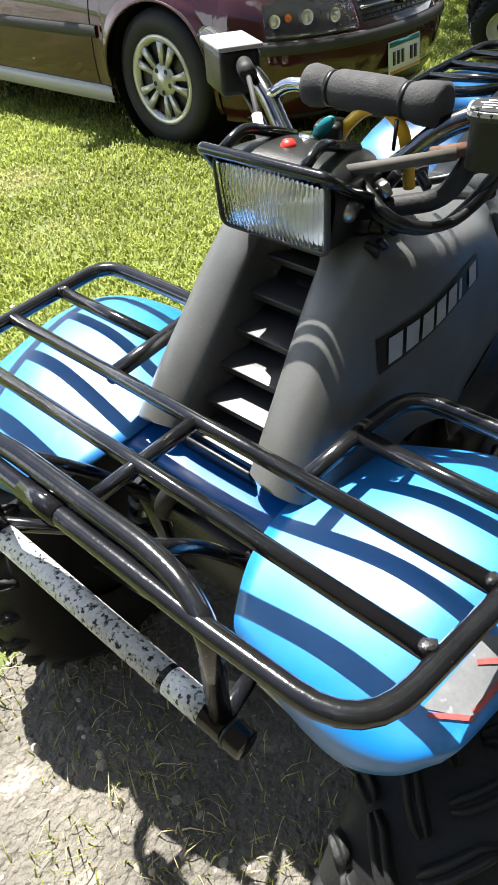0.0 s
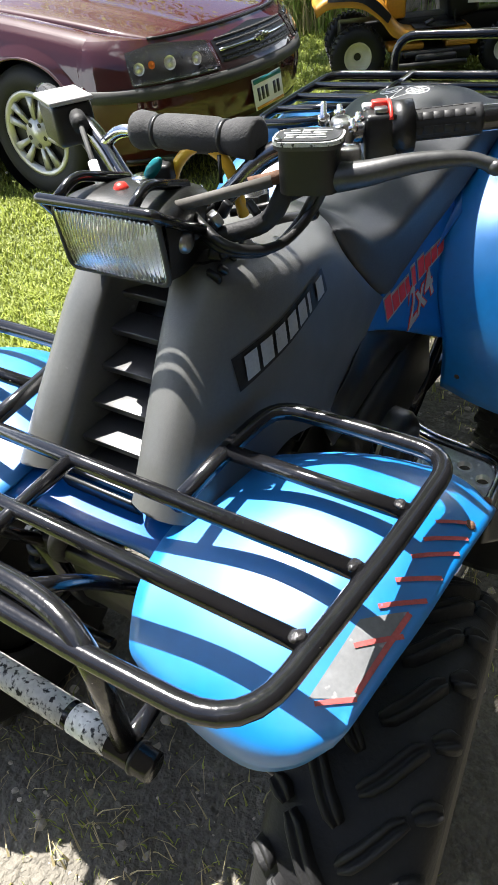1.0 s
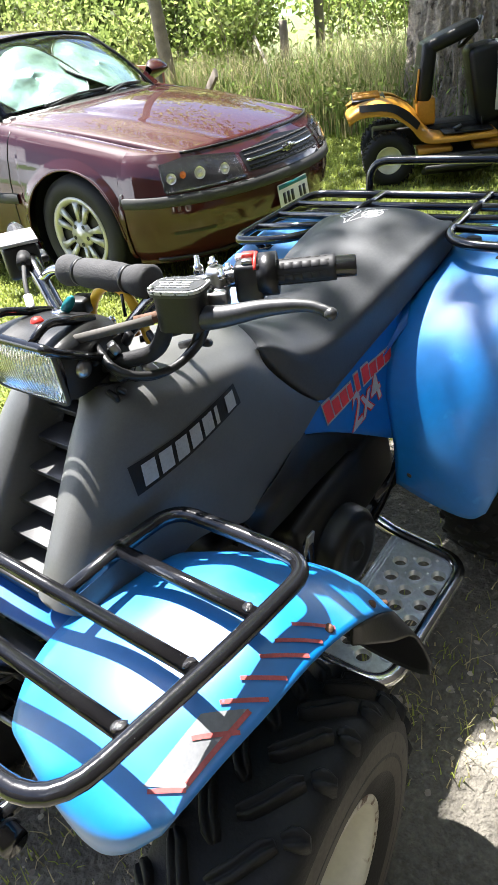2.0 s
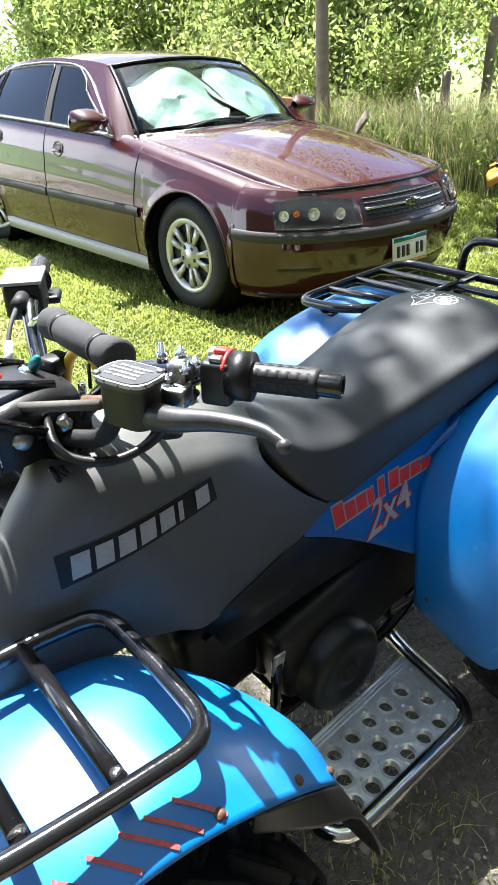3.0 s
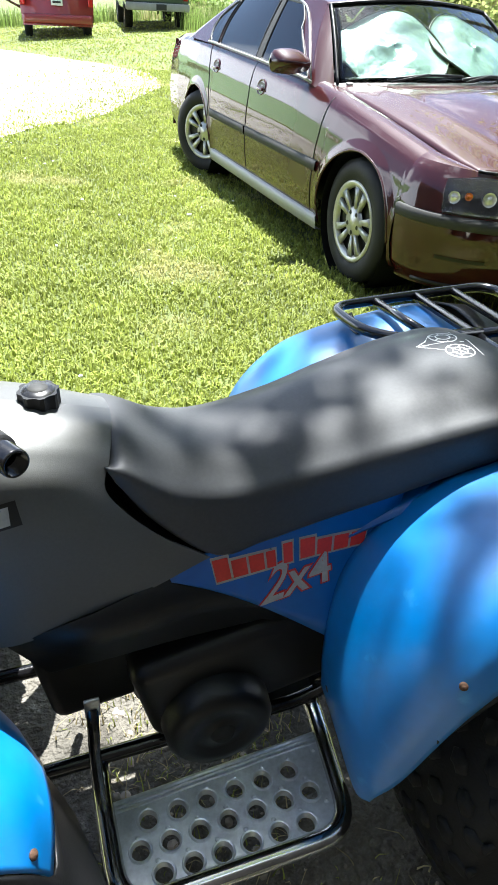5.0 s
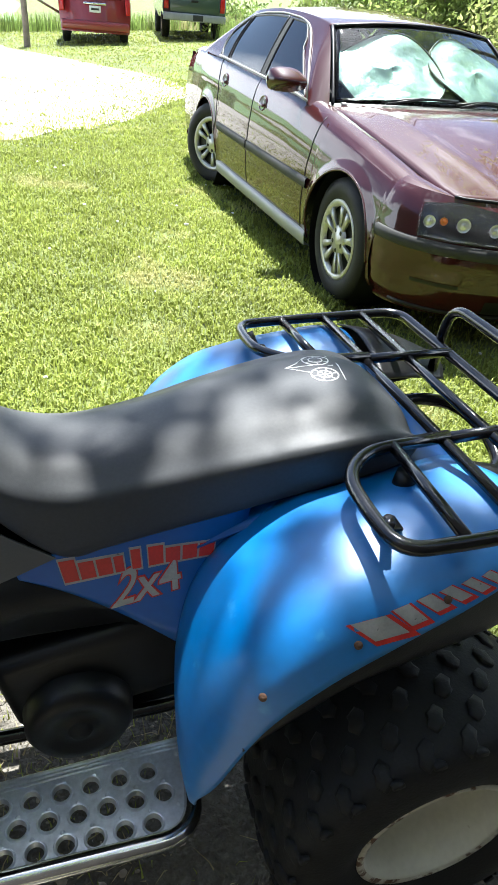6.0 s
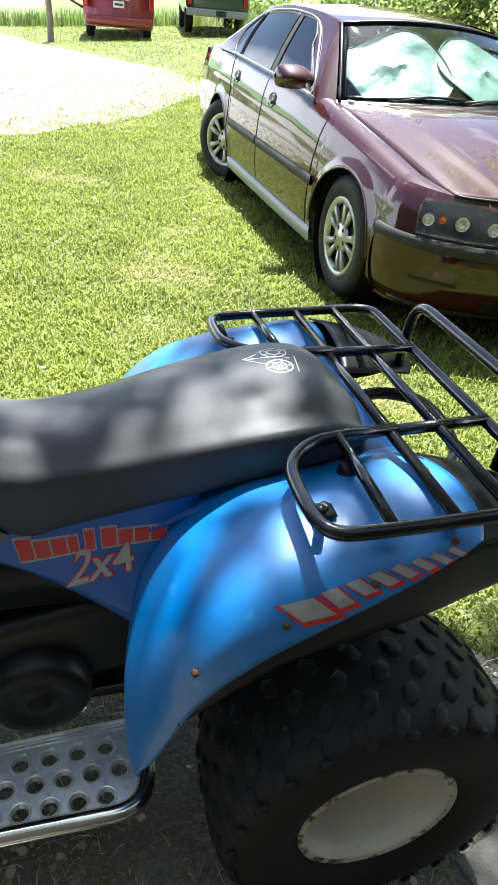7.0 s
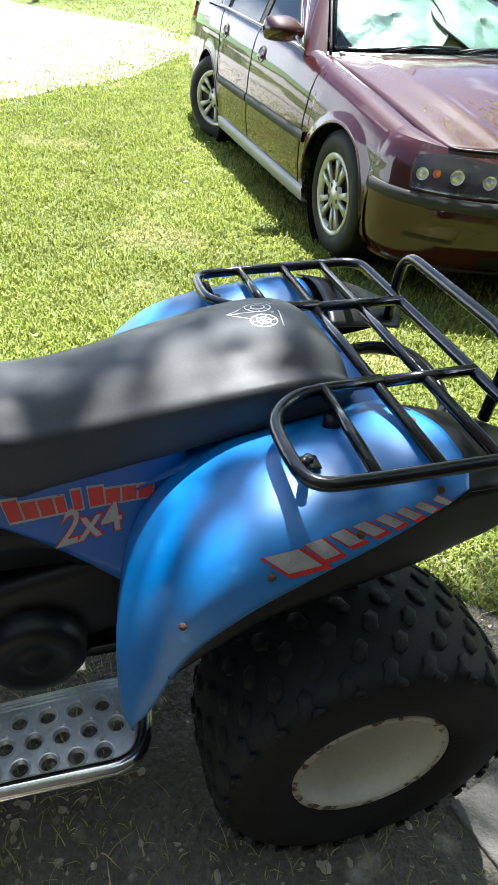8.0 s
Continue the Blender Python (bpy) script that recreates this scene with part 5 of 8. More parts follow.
for k in range(16):
    p = (rk.uniform(0.175, 0.27), -rk.uniform(0.070, 0.108), rk.uniform(0.915, 0.985))
    part("connector", boxes(((rk.uniform(0.008, 0.026), rk.uniform(0.006, 0.016), rk.uniform(0.008, 0.022)), pose(*p, rk.uniform(-40, 40), rk.uniform(-40, 40), rk.uniform(0, 90))), bevel=0.0025), ALLOY if k % 6 == 0 else DARK, quad)
CABLES = [
    [(0.205, -0.072, 0.985), (0.190, -0.120, 0.960), (0.235, -0.155, 0.945), (0.300, -0.165, 0.960), (0.300, -0.195, 1.020)],
    [(0.210, -0.060, 0.975), (0.200, -0.105, 0.950), (0.240, -0.140, 0.935), (0.295, -0.150, 0.950), (0.290, -0.190, 1.015)],
    [(0.300, -0.170, 0.965), (0.335, -0.150, 0.945), (0.350, -0.110, 0.935), (0.345, -0.080, 0.925)],
    [(0.290, -0.06, 0.955), (0.330, -0.10, 0.955), (0.335, -0.16, 0.985), (0.325, -0.20, 1.02)],
    [(0.215, 0.050, 0.960), (0.260, 0.090, 0.940), (0.300, 0.130, 0.970), (0.310, 0.18, 1.02)],
    [(0.180, -0.05, 0.935), (0.215, -0.09, 0.925), (0.270, -0.07, 0.940)],
]
for k, c in enumerate(CABLES):
    part("cable", tube(c, r=0.0048 if k % 2 else 0.0058, bend=0.05, seg=10), DARK, quad, "black control cable")
for p, sz in (((0.215, -0.088, 0.940), (0.022, 0.016, 0.014)), ((0.255, -0.095, 0.950), (0.016, 0.020, 0.016)), ((0.238, -0.052, 0.975), (0.02, 0.014, 0.016)), ((0.200, -0.082, 0.915), (0.014, 0.012, 0.02))):
    part("connector", boxes((sz, pose(*p, 14, 20, 30)), bevel=0.003), DARK if p[0] != 0.255 else ALLOY, quad, "small wiring connector")
cap_m = pose(0.434, 0.004, 0.900)
cap_line = [((0.0275 if k % 4 in (0, 1) else 0.0245) * math.cos(2 * math.pi * k / 32), (0.0275 if k % 4 in (0, 1) else 0.0245) * math.sin(2 * math.pi * k / 32)) for k in range(32)]
cap = part("fuel_cap", plate(cap_line, 0.024, cap_m), DARK, quad, "black notched fuel cap with a round dial")
sharp(cap)
part("cap_top", lathe([(0.0, 0.027), (0.018, 0.027), (0.0225, 0.024)], 28, cap_m), HOUSING, cap)
part("cap_dial", lathe([(0.0, 0.0288), (0.012, 0.0288), (0.0135, 0.0270)], 20, cap_m), TRIM, cap, "grey worn gauge dial")

# ---- engine, frame and suspension ----
part("seat_base", boxes(((0.62, 0.17, 0.12), pose(0.90, 0, 0.725, 0, -12, 0)), ((0.12, 0.14, 0.14), pose(0.58, 0, 0.73)), bevel=0.02), DARK, quad, "black seat base under the vinyl")
part("engine_block", boxes(((0.20, 0.18, 0.24), pose(0.62, 0.02, 0.42)), bevel=0.02, seg=3), DARK, quad, "oily black engine block")
part("cylinder_head", boxes(((0.14, 0.14, 0.16), pose(0.50, 0.02, 0.56, 0, -18, 0)), bevel=0.02, seg=3), DARK, quad)
# black box added to hide sunlit ground where the gap should look shaded
part("engine_front", boxes(((0.20, 0.17, 0.22), pose(0.465, 0.03, 0.41, 0, -8, 0)), bevel=0.025, seg=3), DARK, quad)
part("crank_case", boxes(((0.26, 0.22, 0.10), pose(0.68, 0.02, 0.31)), bevel=0.02, seg=3), DARK, quad)
for k in range(6):
    part("cooling_fin", boxes(((0.17, 0.17, 0.006), pose(0.485 + 0.006 * k, 0.02, 0.51 + 0.022 * k, 0, -18, 0)), bevel=0.001), DARK, quad)
cvt = lathe([(0.0, 0.030), (0.022, 0.030), (0.030, 0.024), (0.060, 0.022), (0.070, 0.030), (0.098, 0.026), (0.112, 0.012), (0.116, -0.02), (0.116, -0.09), (0.0, -0.09)], 48, pose(0.650, -0.150, 0.322, 90, 0, 0) @ Matrix.Diagonal((0.84, 0.84, 1, 1)))
part("belt_cover", cvt, DARK, quad, "dusty round belt drive cover")
part("cover_cap", lathe([(0.0, 0.036), (0.016, 0.035), (0.022, 0.028)], 24, pose(0.650, -0.150, 0.322, 90, 0, 0)), RUBBER, quad)
part("belt_housing", boxes(((0.40, 0.09, 0.20), pose(0.72, -0.085, 0.40, 0, -12, 0)), bevel=0.03, seg=3), DARK, quad)
LP = [(0.392, -0.139, 0.540), (0.485, -0.133, 0.534), (0.591, -0.124, 0.530), (0.73, -0.112, 0.515), (0.83, -0.12, 0.470)]
both("lower_panel", skin([[(0.345, -0.144, 0.620), (0.46, -0.134, 0.635), (0.585, -0.112, 0.655), (0.72, -0.108, 0.60), (0.82, -0.12, 0.54)], LP]), DARK, "black plastic panel below the tank", thick=0.004)
part("panel_edge", tube(LP[:4], r=0.0032, bend=0.03), GREY, quad, "scuffed lower edge of the panel")
for s in (-1, 1):
    part("frame_tube", tube([(-0.02, s * 0.10, 0.62), (0.02, s * 0.11, 0.40), (0.20, s * 0.11, 0.24), (0.85, s * 0.11, 0.25), (1.05, s * 0.12, 0.42), (1.25, s * 0.12, 0.74)], r=0.014, bend=0.06), STEEL_BLACK, quad, "black steel frame tube")
    part("frame_tube", tube([(0.05, s * 0.09, 0.66), (0.40, s * 0.07, 0.62), (0.80, s * 0.09, 0.66), (1.22, s * 0.11, 0.74)], r=0.013, bend=0.06), STEEL_BLACK, quad)
    part("suspension_arm", tube([(0.02, s * 0.09, 0.30), (0.02, s * 0.30, 0.28)], [(0.14, s * 0.09, 0.30), (0.04, s * 0.30, 0.28)], r=0.011), STEEL_BLACK, quad)
    spring = [Vector((0.03 + 0.034 * math.cos(a), s * (0.13 + 0.09 * (1 - a / 40)) + 0.0, 0.34 + 0.26 * a / 40)) + V(0, s * 0.034 * math.sin(a) * 0.9, 0) for a in np.linspace(0, 40, 150)]
    part("coil_spring", sweep(bmesh.new(), spring, 0.0055, 8), DARK, quad, "coil spring of the front strut")
    part("strut", tube([(0.03, s * 0.23, 0.33), (0.03, s * 0.12, 0.62)], r=0.018), ALLOY, quad, "front strut body")
    part("tie_rod", tube([(-0.03, s * 0.05, 0.36), (-0.03, s * 0.29, 0.30)], r=0.007), ALLOY, quad)
    part("swing_arm", tube([(0.85, s * 0.10, 0.30), (1.20, s * 0.12, 0.30)], r=0.022), STEEL_BLACK, quad)
    part("footrest_stay", tube([(0.44, s * 0.19, 0.215), (0.435, s * 0.20, 0.36), (0.442, s * 0.20, 0.52)], r=0.009, bend=0.05), STEEL_BLACK, quad)
part("stay_tab", boxes(((0.022, 0.006, 0.05), pose(0.442, -0.203, 0.52, 10, 0, 0)), bevel=0.002), ALLOY, quad)
part("rear_axle", tube([(1.20, -0.30, 0.30), (1.20, 0.30, 0.30)], r=0.018), STEEL_BLACK, quad, "rear axle")
part("front_crossmember", boxes(((0.03, 0.24, 0.03), pose(-0.01, 0, 0.60)), bevel=0.004), DARK, quad)
part("front_bracket", boxes(((0.02, 0.16, 0.08), pose(0.01, 0, 0.50)), bevel=0.004), DARK, quad)
part("radiator_hose", tube([(-0.02, 0.03, 0.66), (-0.03, 0.06, 0.60), (0.02, 0.08, 0.54), (0.10, 0.07, 0.50)], r=0.013, bend=0.04), RUBBER, quad)
part("skid_plate", boxes(((0.40, 0.20, 0.006), pose(0.76, 0, 0.232)), bevel=0.002), DARK, quad)
part("exhaust_pipe", tube([(0.38, 0.10, 0.50), (0.30, 0.13, 0.44), (0.42, 0.16, 0.36), (0.9, 0.17, 0.40), (1.28, 0.16, 0.48)], r=0.018, bend=0.08), RUST, quad, "rusty exhaust pipe")

# ---- the maroon sedan ----
car = thing("parked_car", pose(3.125, 2.579, 0, 0, 0, 1.78), "maroon four-door sedan with a windscreen sunshade, parked on grass", "car")
WB = 2.807
NOSE0 = -0.40  # where the flank hands over to the rounded front end


def arch(y, r=0.378):
    z = 0.215
    for c in (0.0, WB):
        d = abs(y - c)
        if d < r:
            z = max(z, 0.325 + math.sqrt(r * r - d * d))
    return z


def plan(y):
    """Half the body's width along the car."""
    return float(np.interp(y, [-0.40, -0.1, 0.3, 0.8, 2.0, 2.9, 3.5, 3.95], [0.874, 0.900, 0.920, 0.927, 0.927, 0.922, 0.895, 0.835]))


def belt(y):
    return float(np.interp(y, [-0.40, 0.0, 0.5, 0.9, 1.6, 2.6, 3.2, 3.6, 3.95], [0.755, 0.830, 0.910, 0.950, 0.978, 1.012, 1.022, 1.010, 0.965]))


def tuck(g):
    """How far the flank draws in at a height g between the sill (0) and the belt (1): a low bulge, a waist crease and a leaning shoulder."""
    return float(np.interp(g, [0, 0.10, 0.28, 0.45, 0.62, 0.74, 0.80, 0.90, 0.96, 1.0], [0.055, 0.022, 0.003, 0.0, 0.008, 0.022, 0.026, 0.048, 0.066, 0.092]))


def flank(y, f):
    """A point of the near flank; f runs from the sill or arch (0) to the belt (1)."""
    lo, hi, w = arch(y), belt(y), plan(y)
    z = lo + (hi - lo) * f
    flare = 0.014 * max([0.0] + [1 - abs(math.hypot(y - c, z - 0.325) - 0.385) / 0.05 for c in (0.0, WB)])
    return Vector((-(w - tuck((z - 0.2) / (hi - 0.2)) + flare), y, z))


def flank_at(y, z):
    lo, hi = arch(y), belt(y)
    return flank(y, (z - lo) / (hi - lo))


def hood_edge(y):
    return float(np.interp(y, [-0.58, 0.0, 0.66, 3.1, 3.95], [0.672, 0.715, 0.748, 0.770, 0.690]))


ys = sorted(set([round(v, 4) for v in np.concatenate([np.arange(NOSE0, 3.96, 0.05), [c + s * 0.378 * math.cos(a) for c in (0, WB) for s in (-1, 1) for a in np.linspace(0, 1.5, 14)]]) if v >= NOSE0]))
fs = np.concatenate([np.linspace(0, 0.86, 22), [0.90, 0.94, 0.97, 1.0]])
rows = []
for y in ys:
    r = [flank(y, f) for f in fs]
    b = r[-1]
    e = Vector((-hood_edge(y), y, belt(y) + 0.020))
    r += [b.lerp(e, 0.35) + V(0, 0, 0.011), b.lerp(e, 0.7) + V(0, 0, 0.009), e]
    rows.append(r)
side = skin(rows)
far_side = side.copy()
bmesh.ops.transform(far_side, matrix=Matrix.Diagonal((-1, 1, 1, 1)), verts=far_side.verts)
bmesh.ops.reverse_faces(far_side, faces=far_side.faces)
for b in (side, far_side):
    part("body_side", b, PAINT, car, "maroon painted body side")
for b in [o for o in car.children]:
    sharp(b, 40)


def nose_y(z):
    return float(np.interp(z, [0.18, 0.24, 0.34, 0.44, 0.52, 0.56, 0.62, 0.68, 0.735], [-0.86, -0.925, -0.965, -0.985, -0.985, -0.965, -0.930, -0.885, -0.825]))


def crest(u):
    """Height of the upper edge of the front end, which climbs to the fenders."""
    return 0.735 + 0.020 * max(0.0, (abs(u) - 0.76) / 0.24)


def front(u, z, out=0.0):
    """A point of the rounded front end: u from -1 (near flank) to 1."""
    w = plan(NOSE0) - tuck((z - 0.2) / (belt(NOSE0) - 0.2))
    y = NOSE0 - (NOSE0 - nose_y(z)) * math.sqrt(max(0.0, 1 - abs(u) ** 2.25))
    n = Vector((u * abs(u) * 1.1, -1 + 0.6 * abs(u) ** 4, 0.15)).normalized()
    return Vector((u * w, y, z)) + n * out


def front_patch(u0, u1, z0, z1, out, nu=12, nz=5, top=None, low=None):
    rows = []
    for j in range(nz + 1):
        row = []
        for i in range(nu + 1):
            u = u0 + (u1 - u0) * i / nu
            a, b = (low(u) if low else z0), (top(u) if top else z1)
            row.append(front(u, a + (b - a) * j / nz, out))
        rows.append(row)
    return skin(rows)


us = [math.copysign(1 - (1 - abs(v)) ** 2, v) for v in np.linspace(-1, 1, 71)]
part("front_fascia", skin([[front(u, 0.18 + f * (crest(u) - 0.18)) for u in us] for f in np.linspace(0, 1, 28)]), PAINT, car, "maroon bumper and nose")
HOOD_U = 0.795
for s in (-1, 1):
    rows = []
    for f in np.linspace(0, 1, 16):
        u = HOOD_U + (1 - HOOD_U) * (1 - (1 - f) ** 2)
        a = front(s * u, crest(u))
        h = front(s * HOOD_U, crest(HOOD_U)).lerp(V(s * hood_edge(NOSE0), NOSE0, belt(NOSE0) + 0.020), f)
        rows.append([a.lerp(h, q) + V(0, 0, 0.014 * math.sin(math.pi * q) * f) for q in np.linspace(0, 1, 7)])
    part("fender_corner", skin(rows), PAINT, car)


def cowl_at(u):
    return V(u * 0.742, 0.415 + 0.255 * u * u, 0.968 - 0.036 * u * u)


hood_rows = []
for s in np.linspace(0, 1, 26):
    row = []
    for u in np.linspace(-1, 1, 41):
        a, b = front(u * HOOD_U, crest(u * HOOD_U)), cowl_at(u)
        edge_y = a.y + (b.y - a.y) * s
        side_x = hood_edge(edge_y) if abs(u) > 0.999 else 0
        x = a.x + (b.x - a.x) * (1 - (1 - s) ** 1.6)
        z = a.z + (b.z - a.z) * (1 - (1 - s) ** (1.18 + 0.5 * (1 - u * u))) + 0.006 * math.sin(math.pi * s)
        rib = max(0.0, 1 - abs(abs(u) - (0.60 + 0.14 * s)) / 0.10)
        dip = max(0.0, (abs(u) - 0.93) / 0.07)
        row.append((math.copysign(side_x - 0.004, u) if side_x and edge_y > -0.58 else x, edge_y, z + 0.011 * rib * rib * (3 - 2 * rib) * (1 - s * 0.4) - 0.010 * dip + 0.004))
    hood_rows.append(row)
part("hood", shell(skin(hood_rows), 0.012), PAINT, car, "maroon hood reflecting the trees and sky")
for s in (-1, 1):
    part("hood_gap", tube([(s * (hood_edge(y) + 0.002), y, belt(y) + 0.014 if y > NOSE0 else 0.742 + 0.03 * (y + 0.60)) for y in np.linspace(-0.56, 0.64, 16)], r=0.0035, bend=0.05), DARK, car)
part("hood_gap", tube([tuple(front(u, crest(u) + 0.002, 0.001)) for u in np.linspace(-0.80, 0.80, 31)], r=0.0075, bend=0.01), DARK, car)


# lamps: a dark housing under a clear wrap-round cover
def lamp_top(u):
    return 0.688 + 0.030 * min(1.0, max(0.0, (abs(u) - 0.46) / 0.28)) - 0.030 * max(0.0, (abs(u) - 0.80) / 0.18)


def lamp_low(u):
    return 0.572 - 0.008 * (abs(u) - 0.46)


for s in (-1, 1):
    lamp = part("headlight", front_patch(s * 0.47, s * 0.905, 0.58, 0.70, 0.003, 34, 6, lamp_top, lamp_low), HOUSING, car, "bright headlight unit behind clear glass")
    for u, r, mt, zz in ((0.872, 0.028, REFLECT, 0.630), (0.818, 0.018, AMBER, 0.640), (0.735, 0.032, REFLECT, 0.636), (0.590, 0.030, REFLECT, 0.630)):
        p = front(s * u, zz, 0.016)
        way = (s * u * u * 0.9, -1, 0.12)
        part("lamp_bowl", lathe([(r, 0.002), (r * 0.90, 0.0), (r * 0.55, -0.002), (r * 0.3, 0.004), (0.0, 0.006)], 22, frame_on(p, way, (1, 0, 0))), mt, lamp)
    gl = part("lamp_glass", shell(outward(front_patch(s * 0.47, s * 0.908, 0.58, 0.70, 0.026, 34, 6, lamp_top, lamp_low), (0, 0.5, 0.5)), 0.003), CARLENS, lamp, "clear headlight cover")
    gl.visible_shadow = False
    part("lamp_rim", tube([tuple(front(s * u, lamp_low(u) - 0.004, 0.010)) for u in np.linspace(0.47, 0.905, 20)], r=0.006, bend=0.01), DARK, lamp)


def grille_top(u):
    return 0.712 - 0.03 * abs(u) / 0.43


grille = part("grille", front_patch(-0.435, 0.435, 0.575, 0.71, 0.003, 26, 6, grille_top, lambda u: 0.572 + 0.03 * abs(u)), DARK, car, "black grille with a bright bar")
for z in (0.592, 0.612, 0.662, 0.684):
    part("grille_bar", tube([tuple(front(u, z, 0.008)) for u in np.linspace(-0.41, 0.41, 15)], r=0.0045, bend=0.01), TRIM, grille)
for k in range(15):
    u = -0.385 + 0.055 * k
    part("grille_fin", tube([tuple(front(u, 0.586, 0.005)), tuple(front(u, 0.69, 0.005))], r=0.0032), TRIM, grille)
part("grille_bar", tube([tuple(front(u, 0.637, 0.012)) for u in np.linspace(-0.415, 0.415, 15)], r=0.008, bend=0.01), CHROME, grille, "bright bar across the grille")
part("badge", boxes(((0.13, 0.012, 0.030), frame_on(front(0, 0.638, 0.022), (0, 0, 1), (1, 0, 0))), ((0.055, 0.012, 0.046), frame_on(front(0, 0.638, 0.022), (0, 0, 1), (1, 0, 0))), bevel=0.004), CHROME, grille, "plain bright badge shape")
strip_rows = [[front(u, z, o) for u in us] for z, o in ((0.494, 0.0), (0.500, 0.014), (0.546, 0.016), (0.553, 0.0))]
part("bumper_strip", skin(strip_rows), TRIM, car, "grey bumper moulding")
part("lower_intake", front_patch(-0.55, 0.55, 0.225, 0.300, 0.004, 24, 3), DARK, car)
part("chin_line", tube([tuple(front(u, 0.205, 0.004)) for u in np.linspace(-0.97, 0.97, 41)], r=0.012, bend=0.01), DARK, car)
for s in (-1, 1):
    part("fog_recess", front_patch(s * 0.70, s * 0.90, 0.345, 0.362, 0.004, 8, 2), DARK, car)
pm = frame_on(front(0.0, 0.395, 0.014) + V(-0.06, 0, 0), (-0.02, -1, 0.12), (1, 0, 0))
lp = part("license_plate", boxes(((0.305, 0.152, 0.006), pm), bevel=0.002), WHITE, car, "white plate with unreadable dark bars")
for k in range(6):
    if k != 3:
        part("plate_bar", boxes(((0.026, 0.062, 0.002), pm @ pose(-0.105 + 0.042 * k, -0.004, 0.0045)), bevel=0.0), DARK, lp)
part("plate_band", boxes(((0.29, 0.022, 0.002), pm @ pose(0, 0.060, 0.0042)), bevel=0.0), TEAL, lp)
part("plate_band", boxes(((0.29, 0.014, 0.002), pm @ pose(0, -0.066, 0.0042)), bevel=0.0), MYELLOW, lp)
# flank trim
for a, b in ((0.42, 1.575), (1.605, 2.40), (NOSE0, -0.388)):
    for s in (1, -1):
        g = []
        for y in np.linspace(a, b, 16):
            g.append([flank_at(y, z) + V(-o, 0, 0) for z, o in ((0.512, 0.0), (0.518, 0.012), (0.566, 0.014), (0.574, 0.0))])
        bm = skin(g)
        if s < 0:
            bmesh.ops.transform(bm, matrix=Matrix.Diagonal((-1, 1, 1, 1)), verts=bm.verts)
        part("side_moulding", bm, TRIM, car, "grey side moulding")
for s in (1, -1):
    bm = skin([[V(s * -(plan(y) - 0.060), y, 0.180), V(s * -(plan(y) - 0.016), y, 0.186), V(s * -(plan(y) - 0.006), y, 0.262), V(s * -(plan(y) - 0.035), y, 0.276)] for y in np.linspace(0.385, 2.42, 30)])
    part("sill", bm, SILL, car, "silver-grey sill strip")
    for y0 in (0.47, 1.590, 2.46):
        pts = []
        for f in np.linspace(0.04, 1.0, 16):
            yy = y0 + (0.15 * f * f if y0 > 2 else (0.02 * f if y0 > 1 else 0.05 * max(0, 0.5 - f) - 0.06 * max(0, f - 0.6)))
            p = flank(yy, f)
            pts.append((p.x * s, p.y, p.z))
        part("door_gap", tube(pts, r=0.0042, bend=0.02, seg=6), DARK, car)
    for c in (0.0, WB):
        lip_pts = [flank(c + 0.378 * math.cos(a), 0.0) for a in np.linspace(0.02, math.pi - 0.02, 36)]
        part("arch_lip", tube([(s * p.x, p.y, p.z) for p in lip_pts], r=0.007, bend=0.01, seg=8), PAINT, car, "rolled edge of the wheel arch")
    for y0, zz in ((1.40, 0.842), (2.36, 0.878)):
        p = flank_at(y0, zz)
        hm = frame_on(V(s * p.x, p.y, p.z), (-s, 0, 0.22), (0, 1, 0))
        hd = part("door_handle", lathe([(0.0, -0.014), (0.038, -0.008), (0.050, 0.006), (0.055, 0.006), (0.060, -0.006)], 28, hm @ Matrix.Diagonal((1.25, 0.9, 1, 1))), PAINT, car, "round maroon door handle recess")
        part("handle_cup", lathe([(0.0, -0.004), (0.036, 0.001)], 24, hm @ pose(0, -0.010, 0.002) @ Matrix.Diagonal((1.2, 0.55, 1, 1))), DARK, hd)
        part("handle_grip", boxes(((0.105, 0.022, 0.016), hm @ pose(0, 0.014, 0.012)), bevel=0.006), PAINT, hd)
    mb = skin(surface([[V(s * -(0.84 + w), 0.80 + dy, 1.035 + dz) for w, dy, dz in ring3] for ring3 in (
        [(0.0, 0.02, -0.040), (0.0, 0.05, 0.0), (0.0, 0.02, 0.030), (0.0, -0.02, 0.0), (0.0, 0.02, -0.040)],
        [(0.06, 0.07, -0.062), (0.06, 0.09, 0.0), (0.06, 0.05, 0.066), (0.06, -0.05, 0.0), (0.06, 0.07, -0.062)],
        [(0.15, 0.08, -0.062), (0.16, 0.10, 0.0), (0.15, 0.06, 0.072), (0.15, -0.05, 0.004), (0.15, 0.08, -0.062)],
        [(0.205, 0.09, -0.050), (0.215, 0.10, 0.0), (0.205, 0.07, 0.058), (0.20, -0.01, 0.004), (0.205, 0.09, -0.050)],
        [(0.222, 0.08, -0.015), (0.224, 0.08, 0.0), (0.222, 0.07, 0.020), (0.222, 0.05, 0.002), (0.222, 0.08, -0.015)])], 18, 28))
    part("door_mirror", mb, PAINT, car, "maroon door mirror")


# greenhouse
def wind(u, t, out=0.0):
    """The windscreen: u across, t from its base to the roof."""
    x = u * (0.735 - 0.145 * t)
    y = (0.425 + 0.255 * u * u) * (1 - t) + (1.045 + 0.095 * u * u) * t
    z = (0.972 - 0.036 * u * u) * (1 - t) + (1.378 - 0.046 * u * u) * t + 0.030 * math.sin(math.pi * t)
    return Vector((x, y, z)) + Vector((0, -0.5, 0.86)) * out


